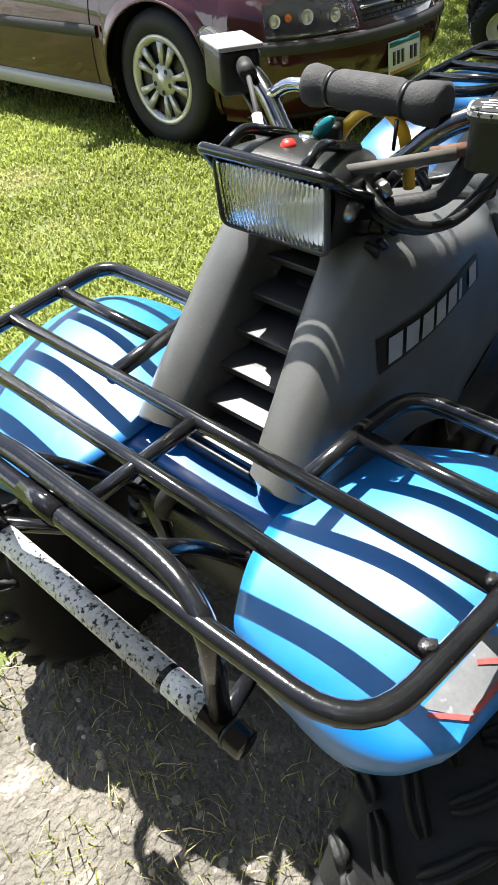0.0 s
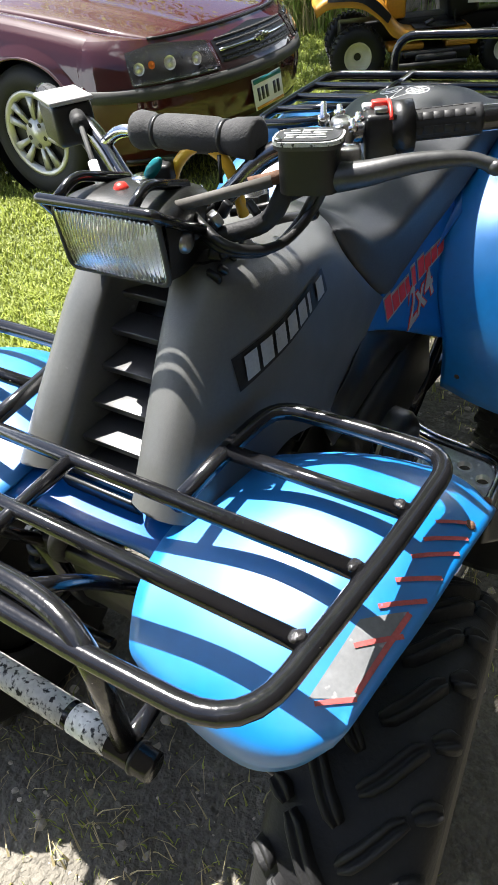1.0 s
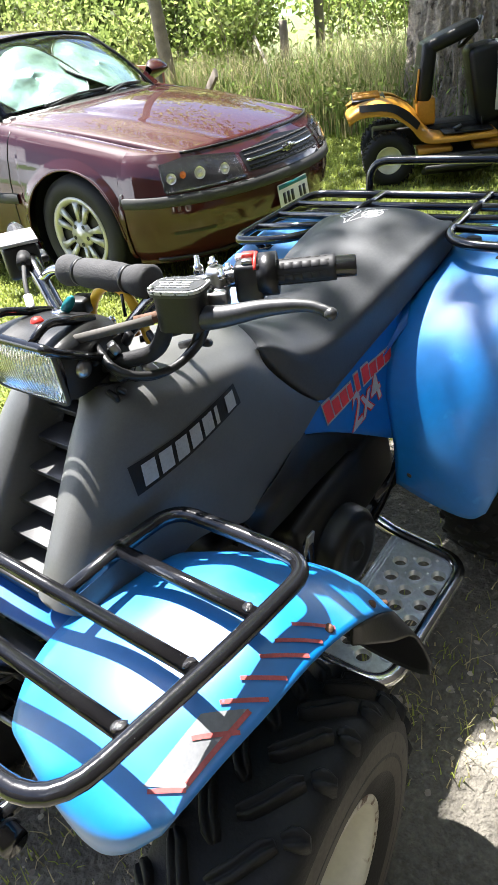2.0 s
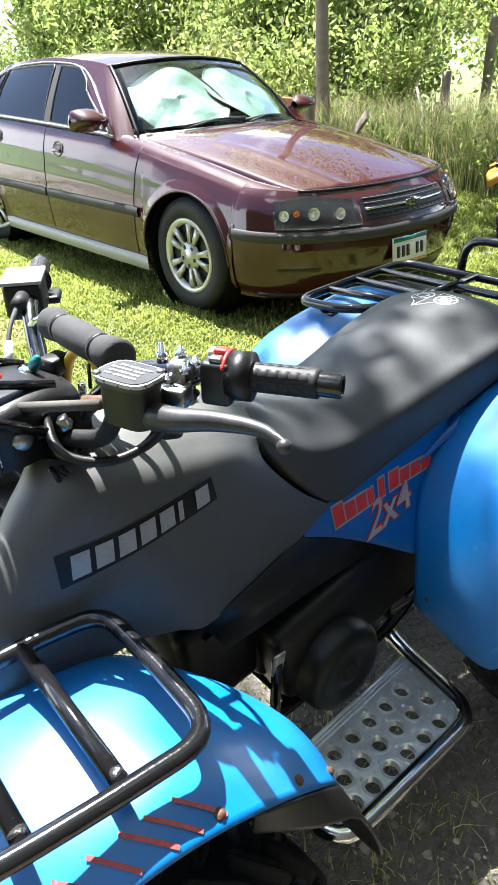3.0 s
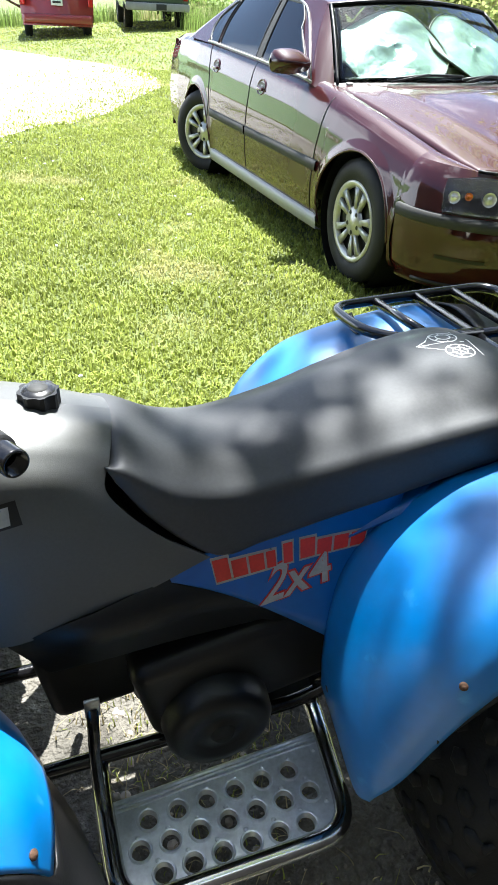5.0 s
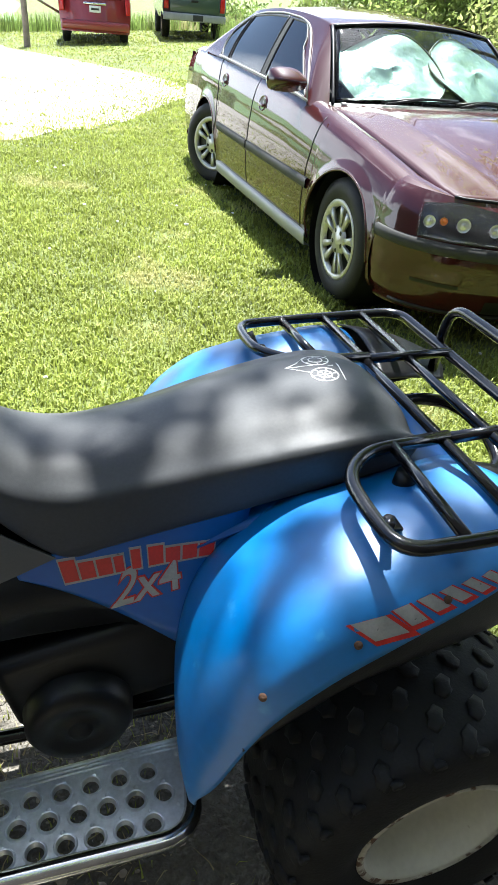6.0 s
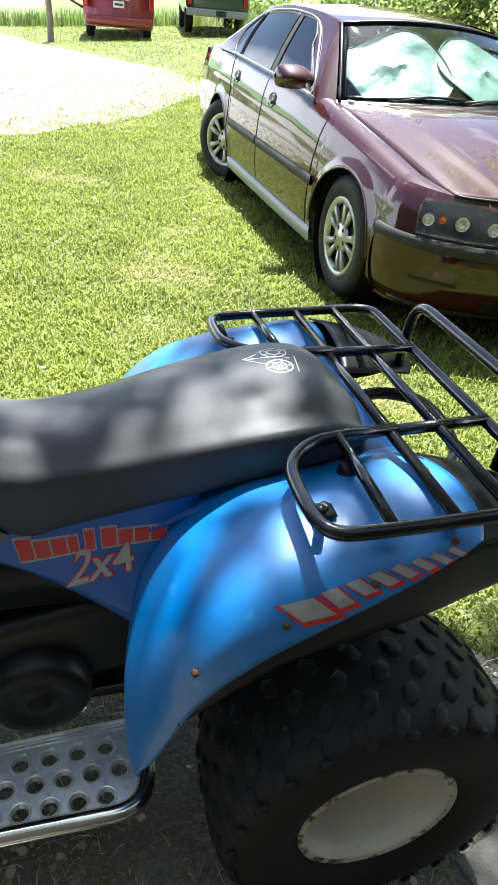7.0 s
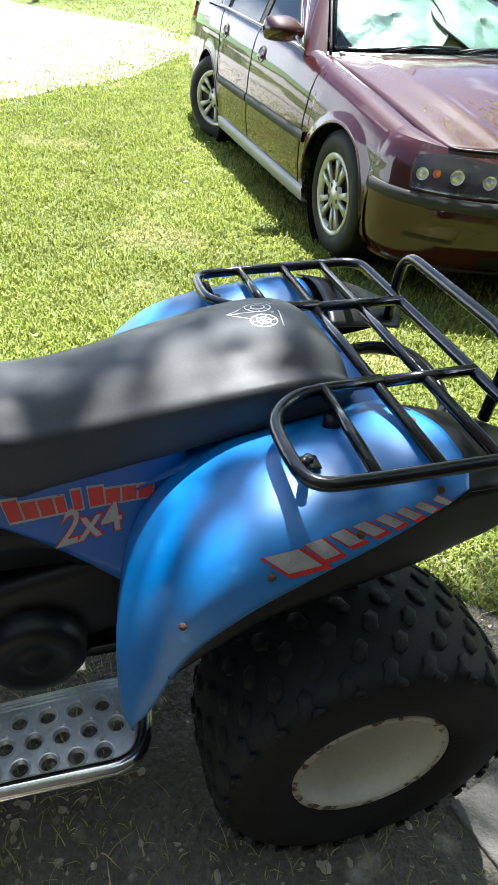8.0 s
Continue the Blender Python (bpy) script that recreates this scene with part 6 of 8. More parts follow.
def rear_glass(u, t, out=0.0):
    x = u * (0.655 - 0.075 * t)
    y = (3.42 - 0.20 * u * u) * (1 - t) + (2.74 - 0.10 * u * u) * t
    z = (1.050 - 0.012 * u * u) * (1 - t) + (1.388 - 0.044 * u * u) * t + 0.03 * math.sin(math.pi * t)
    return Vector((x, y, z)) + Vector((0, 0.4, 0.91)) * out


def roof_z(y):
    """Height of the roof rail over the doors."""
    t = min(1.0, max(0.0, (y - 1.14) / 1.50))
    return 1.332 + 0.012 * t + 0.046 * max(0.0, math.sin(math.pi * t)) ** 0.8


def cabin(y, t, out=0.0):
    """The near side of the cabin at y: t from the belt (0) to the roof rail (1)."""
    b = belt(y) + 0.004
    z = b + (roof_z(y) - b) * t
    x = -(0.842 - 0.205 * t - 0.047 * t * t)
    return Vector((x - out, y, z + 0.4 * out))


def front_post(t):
    return 0.70 + 0.455 * t


def rear_post(t):
    return 3.22 - 0.58 * t


def sheet(fn, a0, a1, b0, b1, out, na=14, nb=10, flip=1):
    g = [[fn(a0 + (a1 - a0) * i / na, b0 + (b1 - b0) * j / nb, out) for j in range(nb + 1)] for i in range(na + 1)]
    return skin([[V(p.x * flip, p.y, p.z) for p in r] for r in g])


def pane(lo0, lo1, hi0, hi1, top, out, flip, bow0=0.0, bow1=0.0, bottom=0.03):
    """A side window between two leaning, bowed edges; top gives its upper edge along the way."""
    n, m = 16, 14
    rows = []
    for i in range(n + 1):
        s = i / n
        row = []
        for j in range(m + 1):
            q = j / m
            t = bottom + (top(s) - bottom) * q
            y = (lo0 + (hi0 - lo0) * q + bow0 * math.sin(math.pi * q)) * (1 - s) + (lo1 + (hi1 - lo1) * q + bow1 * math.sin(math.pi * q)) * s
            p = cabin(y, t, out)
            row.append(V(p.x * flip, p.y, p.z))
        rows.append(row)
    return rows


ws = part("windscreen", shell(outward(sheet(wind, -0.955, 0.955, 0.025, 0.965, 0.0, 28, 16), (0, 1.9, 0.8)), 0.005), GLASS, car, "windscreen with a folding foil sunshade behind it")
ws.visible_shadow = False
for u in (-1, 1):
    part("screen_edge", tube([tuple(wind(u * 0.965, t, 0.002)) for t in np.linspace(0.0, 0.97, 14)], r=0.010, bend=0.05, seg=8), DARK, car, "black windscreen seal")
part("screen_edge", tube([tuple(wind(u, 0.972, 0.002)) for u in np.linspace(-0.96, 0.96, 21)], r=0.009, bend=0.05, seg=8), DARK, car)
rg = part("rear_window", outward(sheet(rear_glass, -0.95, 0.95, 0.03, 0.97, 0.0), (0, 1.9, 0.8)), TINT, car)
roof_rows = []
for t in np.linspace(0, 1, 30):
    row = []
    for u in np.linspace(-1, 1, 31):
        a, b = wind(u, 0.975), rear_glass(u, 0.97)
        p = a.lerp(b, t)
        p.x = u * 0.592
        p.z += (0.046 + 0.010 * (1 - u * u)) * math.sin(math.pi * t) ** 0.8 + 0.004
        row.append(p)
    roof_rows.append(row)
part("roof", shell(skin(roof_rows), 0.02), PAINT, car, "maroon roof, faded by the sun")
WINDOWS = (
    ("side_window", 0.800, 1.565, 1.235, 1.675, lambda s: 0.60 + 0.30 * min(1.0, s / 0.42) ** 0.6, 0.0, 0.0),
    ("side_window", 1.660, 2.440, 1.770, 2.500, lambda s: 0.905 - 0.02 * s, 0.0, 0.03),
    ("quarter_window", 2.485, 2.660, 2.545, 2.700, lambda s: 0.865 - 0.20 * s * s, 0.03, 0.10),
)
for f in (1, -1):
    rows = []
    for t in np.linspace(-0.02, 1.02, 16):
        rows.append([V(p.x * f, p.y, p.z) for p in [wind(-0.99, min(max(t, 0.0), 1.0), 0.004)] + [cabin(front_post(t) + (rear_post(t) - front_post(t)) * s, t) for s in np.linspace(0, 1, 48)] + [rear_glass(-0.98, min(max(t, 0.0), 1.0), 0.004)]])
    part("cabin_side", skin(rows), PAINT, car, "maroon door frames and roof posts")
    for nm, lo0, lo1, hi0, hi1, top, bow0, bow1 in WINDOWS:
        rows = pane(lo0, lo1, hi0, hi1, top, 0.003, f, bow0, bow1)
        win = part(nm, outward(skin(rows), (0, 1.9, 0.8)), TINT, car, "dark tinted side window")
        rim = [r[-1] for r in rows] + list(reversed(rows[-1]))[1:] + [r[0] for r in reversed(rows)][1:] + rows[0][1:-1]
        part("window_seal", sweep(bmesh.new(), rim, 0.0075, 6, True), DARK, win, "black rubber window seal")
    part("centre_post", skin([[V(p.x * f, p.y, p.z) for p in (cabin(a + 0.105 * t, t, 0.006), cabin(b + 0.100 * t, t, 0.006))] for t in np.linspace(0.02, 0.90, 10) for a, b in ((1.572, 1.652),)]), TRIM, car, "dark grey post between the doors")
    part("window_trim", tube([tuple((lambda p: (p.x * f, p.y, p.z))(cabin(y, 0.012, 0.006))) for y in np.linspace(0.74, 2.70, 26)], r=0.008, bend=0.02, seg=8), SILL, car, "pale trim line under the windows")
    part("window_trim", tube([tuple((lambda p: (p.x * f, p.y, p.z))(cabin(y, t, 0.005))) for y, t in [(0.76, 0.04), (1.00, 0.42), (1.215, 0.75), (1.36, 0.90), (1.55, 0.945), (1.90, 0.955), (2.30, 0.945), (2.52, 0.915), (2.68, 0.80), (2.765, 0.55), (2.76, 0.30), (2.70, 0.04)]], r=0.006, bend=0.08, seg=8), SILL, car, "bright line round the side windows")
part("cowl", skin([[V(u * 0.750, 0.385 + 0.26 * u * u, 0.958 - 0.036 * u * u), V(u * 0.738, 0.455 + 0.255 * u * u, 0.982 - 0.036 * u * u)] for u in np.linspace(-1, 1, 17)]), DARK, car, "black wiper cowl")
for x0, x1 in ((-0.62, 0.02), (0.0, 0.60)):
    wp = part("wiper", tube([tuple(wind(x0, 0.03, 0.014)), tuple(wind((x0 + x1) / 2, 0.065, 0.018)), tuple(wind(x1, 0.06, 0.014))], r=0.008, bend=0.1, seg=8), DARK, car)
    part("wiper_arm", tube([tuple(wind(x0 + 0.02, 0.0, 0.018)), tuple(wind((x0 + x1) / 2, 0.05, 0.030))], r=0.006), DARK, wp)
# two sprung foil discs lean behind the glass and leave the cabin dark above them
for cx in (-0.44, 0.46):
    disc = bmesh.new()
    rings = []
    for r in np.linspace(0.02, 1.0, 12):
        rings.append([wind(cx + 0.50 * r * math.cos(a), 0.475 + 0.46 * r * math.sin(a), -0.055 + 0.022 * r * math.sin(3 * a + 5 * cx) + 0.010 * math.sin(7 * r + 2 * a)) for a in np.linspace(0, 2 * math.pi, 48, endpoint=False)])
    skin(rings, disc, close_v=True)
    sd = part("sunshade", disc, SHADE, car, "crumpled silver-green foil sunshade")
    part("shade_hoop", tube(rings[-1], r=0.007, bend=0.01, seg=8, closed=True), DARK, sd, "dark sprung hoop of the sunshade")
part("dashboard", boxes(((1.34, 0.50, 0.05), pose(0, 0.86, 0.955, 6, 0, 0)), bevel=0.02), DARK, car)
part("cabin_lining", boxes(((1.50, 2.2, 0.30), pose(0, 1.95, 0.78)), ((1.02, 1.05, 0.30), pose(0, 2.1, 1.05)), ((1.24, 0.4, 0.30), pose(0, 1.75, 0.98)), ((1.24, 0.4, 0.30), pose(0, 2.55, 0.97)), bevel=0.05), CLOTH, car, "dark cloth cabin")
part("under_body", boxes(((1.44, 4.3, 0.34), pose(0, 1.55, 0.42)), bevel=0.04), DARK, car)
deck_rows = [[V(u * (hood_edge(3.25 + 0.72 * s) + 0.004), 3.25 + 0.78 * s - 0.10 * u * u, belt(3.25 + 0.70 * s) + 0.024 + 0.03 * (1 - u * u) - 0.03 * s * s) for u in np.linspace(-1, 1, 17)] for s in np.linspace(0, 1, 8)]
part("trunk_lid", skin(deck_rows), PAINT, car)
part("rear_fascia", skin([[V(u * (0.815 - 0.14 * max(0, z - 0.7)), 4.05 - 0.12 * abs(u) ** 3 - 0.05 * max(0, z - 0.7), z) for u in np.linspace(-1, 1, 17)] for z in (0.22, 0.45, 0.6, 0.8, 0.965)]), PAINT, car)
for s in (-1, 1):
    part("tail_lamp", skin([[V(s * u * 0.80, 4.058 - 0.12 * abs(u) ** 3 - 0.03, z) for u in np.linspace(0.5, 1.0, 8)] for z in (0.70, 0.78, 0.88)]), TAIL, car)
    part("rear_corner", skin([[V(s * (plan(3.95) - tuck((z - 0.2) / 0.77)), 3.945, z), V(s * (0.805 - 0.14 * max(0, z - 0.7)), 3.945, z)] for z in np.linspace(0.22, 0.965, 10)]), PAINT, car)


def car_wheel(parent, m, R0=0.335, w=0.21, rim=0.212, spokes=10):
    """A road wheel with a spoked cover, axle along local z, outside +z."""
    h = w / 2
    t = part("wheel", lathe([(rim, -h * 0.9), (R0 - 0.05, -h), (R0 - 0.008, -h * 0.8), (R0, -h * 0.4), (R0, h * 0.4), (R0 - 0.008, h * 0.8), (R0 - 0.05, h), (rim + 0.01, h * 0.94), (rim, h * 0.80)], 56), RUBBER, parent, "black road tyre")
    rm = part("wheel_cover", lathe([(rim + 0.006, h * 0.86), (rim + 0.008, h * 0.95), (rim - 0.006, h * 0.97), (rim - 0.026, h * 0.88), (rim - 0.030, h * 0.70)], 56), HUB, t, "silver wheel cover with ten spokes")
    part("cover_dark", lathe([(rim - 0.010, h * 0.62), (0, h * 0.60)], 40), DARK, rm)
    for k in range(spokes):
        a = 2 * math.pi * (k + (0.13 if k % 2 else -0.13)) / spokes
        sp_bm = plate([(0.070, -0.014), (rim * 0.62, -0.0125), (rim - 0.022, -0.026), (rim - 0.022, 0.026), (rim * 0.62, 0.0125), (0.070, 0.014)], 0.016, pose(0, 0, h * 0.70, 0, 0, math.degrees(a)) @ pose(0, 0, 0, 0, -3, 0))
        bmesh.ops.bevel(sp_bm, geom=sp_bm.edges[:], offset=0.004, segments=2, affect="EDGES")
        part("spoke", sp_bm, HUB, rm)
    part("hub_cap", lathe([(0.0, h * 0.97), (0.030, h * 0.96), (0.036, h * 0.90), (0.078, h * 0.88), (0.085, h * 0.74)], 32), HUB, rm)
    for k in range(5):
        a = 2 * math.pi * (k + 0.5) / 5
        part("lug_hole", lathe([(0.013, 0.001), (0.0, 0.001)], 14, pose(0.057 * math.cos(a), 0.057 * math.sin(a), h * 0.895)), DARK, rm)
    t.matrix_basis = m
    return t


for y in (0.0, WB):
    for s in (-1, 1):
        car_wheel(car, pose(s * 0.780, y, 0.335, 0, 90 * s, 11 * y))
        part("wheel_well", lathe([(0.372, -0.20), (0.372, 0.085)], 36, pose(s * 0.80, y, 0.335, 0, 90 * s, 0)), DARK, car)
        part("well_wall", lathe([(0.370, -0.18), (0.0, -0.18)], 36, pose(s * 0.80, y, 0.335, 0, 90 * s, 0)), DARK, car)

# ---- ride-on mower under the tree ----
mower = thing("ride_on_mower", pose(5.16, 2.04, 0, 0, 0, -60) @ Matrix.Diagonal((0.88, 0.88, 0.88, 1)), "yellow ride-on mower with black seat and off-white hood, tree-shaded", "lawn mower")


def plain_wheel(parent, name, m, R0, w, rim, mt):
    h = w / 2
    t = part(name, lathe([(rim, -h * 0.7), (rim + 0.02, -h * 0.95), (R0 - 0.04, -h), (R0 - 0.010, -h * 0.75), (R0, 0), (R0 - 0.010, h * 0.75), (R0 - 0.04, h), (rim + 0.02, h * 0.95), (rim, h * 0.7)], 44), RUBBER, parent, "black turf tyre")
    bm = bmesh.new()
    for k in range(30):
        a = 2 * math.pi * k / 30
        for s in (-1, 1):
            box2 = boxes(((0.022, 0.010, w * 0.36), pose(0, 0, 0, 0, 0, math.degrees(a + (0.1 if s > 0 else 0))) @ pose(R0 - 0.004, 0, s * w * 0.22, 18 * s, 0, 0)), bevel=0.0)
            me = bpy.data.meshes.new("t")
            box2.to_mesh(me)
            box2.free()
            bm.from_mesh(me)
            bpy.data.meshes.remove(me)
    part("tread", bm, RUBBER, t, smooth=False)
    r = part("rim", lathe([(rim + 0.006, h * 0.80), (rim - 0.004, h * 0.82), (rim - 0.014, h * 0.45), (rim * 0.6, h * 0.30), (rim * 0.42, h * 0.42), (rim * 0.30, h * 0.42), (rim * 0.28, h * 0.2), (0, h * 0.2)], 40), mt, t, "off-white steel rim")
    part("axle_hole", lathe([(rim * 0.27, h * 0.26), (0, h * 0.26)], 20), DARK, r)
    t.matrix_basis = m
    return t


for s in (-1, 1):
    plain_wheel(mower, "rear_wheel", pose(0, s * 0.36, 0.228, 90 if s < 0 else -90, 0, 0), 0.228, 0.22, 0.110, CREAM)
    plain_wheel(mower, "front_wheel", pose(1.22, s * 0.36, 0.185, 90 if s < 0 else -90, 0, 0), 0.185, 0.15, 0.080, CREAM)
    fen = surface([
        [(-0.36, s * 0.10, 0.640), (-0.37, s * 0.30, 0.630), (-0.36, s * 0.44, 0.610), (-0.34, s * 0.46, 0.545)],
        [(-0.22, s * 0.10, 0.700), (-0.22, s * 0.30, 0.700), (-0.22, s * 0.44, 0.680), (-0.22, s * 0.47, 0.600)],
        [(0.02, s * 0.10, 0.710), (0.02, s * 0.30, 0.705), (0.02, s * 0.44, 0.670), (0.02, s * 0.47, 0.580)],
        [(0.20, s * 0.10, 0.620), (0.20, s * 0.30, 0.600), (0.20, s * 0.44, 0.560), (0.18, s * 0.47, 0.480)],
        [(0.33, s * 0.10, 0.460), (0.33, s * 0.30, 0.440), (0.32, s * 0.44, 0.410), (0.29, s * 0.47, 0.360)],
        [(0.46, s * 0.10, 0.390), (0.46, s * 0.30, 0.385), (0.46, s * 0.45, 0.370), (0.44, s * 0.47, 0.330)],
        [(0.92, s * 0.10, 0.390), (0.92, s * 0.30, 0.385), (0.92, s * 0.45, 0.375), (0.92, s * 0.47, 0.335)],
    ], 36, 14)
    part("mower_fender", shell(skin(fen), 0.006), MYELLOW, mower, "yellow mower fender and footboard")
    part("foot_mat", boxes(((0.42, 0.30, 0.012), pose(0.68, s * 0.28, 0.395)), bevel=0.004), DARK, mower)
    part("fender_trim", skin(surface([[(-0.25, s * 0.448, 0.700), (-0.25, s * 0.474, 0.650)], [(0.0, s * 0.450, 0.690), (0.0, s * 0.476, 0.630)], [(0.15, s * 0.452, 0.625), (0.14, s * 0.476, 0.545)], [(0.27, s * 0.452, 0.510), (0.24, s * 0.474, 0.460)]], 14, 4)), DARK, mower)
part("rear_tray", boxes(((0.30, 0.50, 0.03), pose(-0.16, 0, 0.700)), bevel=0.008), DARK, mower)
for k in range(6):
    part("tray_slat", boxes(((0.24, 0.012, 0.02), pose(-0.18, -0.20 + 0.08 * k, 0.728)), bevel=0.004), MYELLOW, mower)
seat_m = part("mower_seat", boxes(((0.13, 0.46, 0.46), pose(0.34, 0, 0.86, 0, 6, 0)), bevel=0.04, seg=3), DARK, mower, "black mower seat tipped forward")
part("seat_back", boxes(((0.44, 0.46, 0.11), pose(0.55, 0, 1.11, 0, -18, 0)), bevel=0.04, seg=3), DARK, seat_m, "black padded backrest")
part("seat_shell", boxes(((0.012, 0.42, 0.26), pose(0.268, 0, 0.78, 0, 6, 0)), bevel=0.004), DARK, seat_m)
part("seat_edge", boxes(((0.016, 0.035, 0.26), pose(0.262, -0.20, 0.77, 0, 6, 0)), bevel=0.004), MYELLOW, seat_m, "thin yellow seat hinge edge")
part("seat_pan", boxes(((0.16, 0.44, 0.22), pose(0.34, 0, 0.56)), bevel=0.02), MYELLOW, mower)
part("dash", boxes(((0.26, 0.44, 0.62), pose(0.86, 0, 0.72, 0, -10, 0)), bevel=0.05, seg=3), DARK, mower, "black dash column")
part("steering_wheel", tube([(0.72 + 0.17 * math.cos(a) * 0.5, 0.17 * math.sin(a), 1.12 + 0.10 * math.cos(a)) for a in np.linspace(0, 6.0, 24)], r=0.016, bend=0.03, closed=True), DARK, mower, "black steering wheel")
hoodm = surface([
    [(0.92, -0.26, 0.52), (0.92, -0.27, 0.80), (0.92, -0.16, 1.02), (0.92, 0.16, 1.02), (0.92, 0.27, 0.80), (0.92, 0.26, 0.52)],
    [(1.20, -0.26, 0.50), (1.20, -0.27, 0.76), (1.20, -0.16, 0.98), (1.20, 0.16, 0.98), (1.20, 0.27, 0.76), (1.20, 0.26, 0.50)],
    [(1.52, -0.23, 0.46), (1.52, -0.24, 0.66), (1.52, -0.14, 0.84), (1.52, 0.14, 0.84), (1.52, 0.24, 0.66), (1.52, 0.23, 0.46)],
    [(1.62, -0.18, 0.44), (1.62, -0.18, 0.58), (1.62, -0.10, 0.68), (1.62, 0.10, 0.68), (1.62, 0.18, 0.58), (1.62, 0.18, 0.44)],
], 20, 24)
part("mower_hood", skin(hoodm), MWHITE, mower, "off-white mower hood")
part("hood_label", boxes(((0.20, 0.004, 0.07), pose(1.10, -0.272, 0.80, 0, 3, 0)), bevel=0.001), DARK, mower, "dark label panel with a plain pale bar")
part("hood_bar", boxes(((0.13, 0.004, 0.022), pose(1.10, -0.276, 0.80, 0, 3, 0)), bevel=0.001), WHITE, mower)
part("cutting_deck", boxes(((0.62, 0.98, 0.10), pose(0.62, 0, 0.20)), ((0.34, 0.24, 0.07), pose(0.62, -0.52, 0.19, -10, 0, 0)), bevel=0.03, seg=3), DARK, mower, "black cutting deck with a side chute")
part("discharge_chute", boxes(((0.56, 0.34, 0.05), pose(0.56, -0.62, 0.150, -16, 0, 0)), ((0.40, 0.20, 0.05), pose(0.56, -0.50, 0.215, -16, 0, 0)), bevel=0.022, seg=3), DARK, mower, "black plastic discharge chute")
part("deck_cover", boxes(((0.30, 0.22, 0.05), pose(0.40, -0.34, 0.27)), ((0.26, 0.20, 0.05), pose(0.86, -0.34, 0.27)), bevel=0.015), MYELLOW, mower)
part("chassis", boxes(((1.50, 0.30, 0.16), pose(0.62, 0, 0.36)), bevel=0.02), DARK, mower)
part("pedal", boxes(((0.07, 0.09, 0.02), pose(0.60, -0.34, 0.425, 0, -20, 0))), DARK, mower)
part("pedal_arm", boxes(((0.012, 0.012, 0.12), pose(0.80, -0.36, 0.44))), DARK, mower)

# ---- far vehicles ----


def lie(x, y):
    return lift(x, y)


van = thing("minivan", pose(2.62, 21.6, lie(2.6, 22), 0, 0, -4), "red minivan parked tail-on at the edge of the grass", "car")
VB = [(-0.02, 0.94, 0.30), (0.0, 0.98, 0.75), (0.03, 0.985, 1.05), (0.20, 0.86, 1.62), (0.42, 0.70, 1.76)]
vrows = []
for y, dy in ((0.0, 0), (0.25, 0.05), (2.5, 0.0), (3.6, 0), (4.3, 0), (4.95, 0)):
    sc = 1.0 if y < 3.6 else (0.97 if y < 4.5 else 0.82)
    row = []
    for o, w, z in VB:
        zz = z if y < 3.4 else min(z, 1.02 - 0.18 * (y - 3.4) + (0.6 * (z > 1.2) * max(0, 1 - (y - 3.4) / 0.9)))
        row.append(V(-w * sc, y + (o if y < 0.1 else 0), zz))
    vrows.append(row + [V(-p.x, p.y, p.z) for p in reversed(row)])
vb = skin(vrows)
vb.faces.new([v for v in list(vb.verts)[:10]])
part("van_body", vb, VRED, van, "red minivan body")
part("tail_glass", boxes(((1.46, 0.02, 0.50), pose(0, 0.095, 1.36, -17, 0, 0)), bevel=0.01), TINT, van, "dark tailgate window")
part("tail_bar", boxes(((0.62, 0.04, 0.06), pose(0, -0.02, 0.99)), bevel=0.015), CHROME, van)
part("van_plate", boxes(((0.31, 0.02, 0.16), pose(0, -0.02, 0.86)), bevel=0.003), WHITE, van, "pale plate with unreadable bars")
part("van_plate_bar", boxes(((0.22, 0.01, 0.05), pose(0, -0.034, 0.86))), TRIM, van)
part("van_bumper", boxes(((1.86, 0.16, 0.24), pose(0, -0.02, 0.46)), bevel=0.05, seg=3), VRED, van)
for s in (-1, 1):
    part("tail_lamp", boxes(((0.13, 0.05, 0.46), pose(s * 0.90, 0.0, 1.00, -6, 0, s * 16)), bevel=0.02), TAIL, van)
    part("van_mirror", boxes(((0.22, 0.10, 0.18), pose(s * 1.10, 3.4, 1.22)), bevel=0.03), DARK, van)
    part("van_side_glass", boxes(((0.02, 2.6, 0.42), pose(s * 0.93, 1.7, 1.34, 0, s * 15, 0)), bevel=0.006), TINT, van)
    for y in (0.75, 3.75):
        plain_wheel(van, "van_wheel", pose(s * 0.82, y, 0.33, 0, 90 * s, 0), 0.33, 0.22, 0.20, HUB)
truck = thing("pickup_truck", pose(5.72, 22.9, lie(5.7, 23), 0, 0, -6), "dark green pickup with topper and bright bumper, parked on grass", "truck")
trows = []
for y, zt in ((0.0, 1.72), (0.1, 1.80), (1.7, 1.84), (2.3, 1.82), (3.2, 1.22), (4.9, 1.14), (5.2, 0.95)):
    prof = [(-0.90, 0.50), (-0.97, 0.80), (-0.96, 1.10), (-0.80, zt - 0.05 if zt > 1.3 else zt), (-0.62, zt)]
    row = [V(x, y, min(z, zt)) for x, z in prof]
    trows.append(row + [V(-p.x, p.y, p.z) for p in reversed(row)])
tbm = skin(trows)
tbm.faces.new([v for v in list(tbm.verts)[:10]])
part("truck_body", tbm, TGREEN, truck, "dark green pickup body")
part("topper_glass", boxes(((1.30, 0.02, 0.42), pose(0, -0.012, 1.46, -3, 0, 0)), bevel=0.01), TINT, truck)
part("tailgate", boxes(((1.52, 0.04, 0.52), pose(0, -0.02, 0.92)), bevel=0.02), TGREEN, truck)
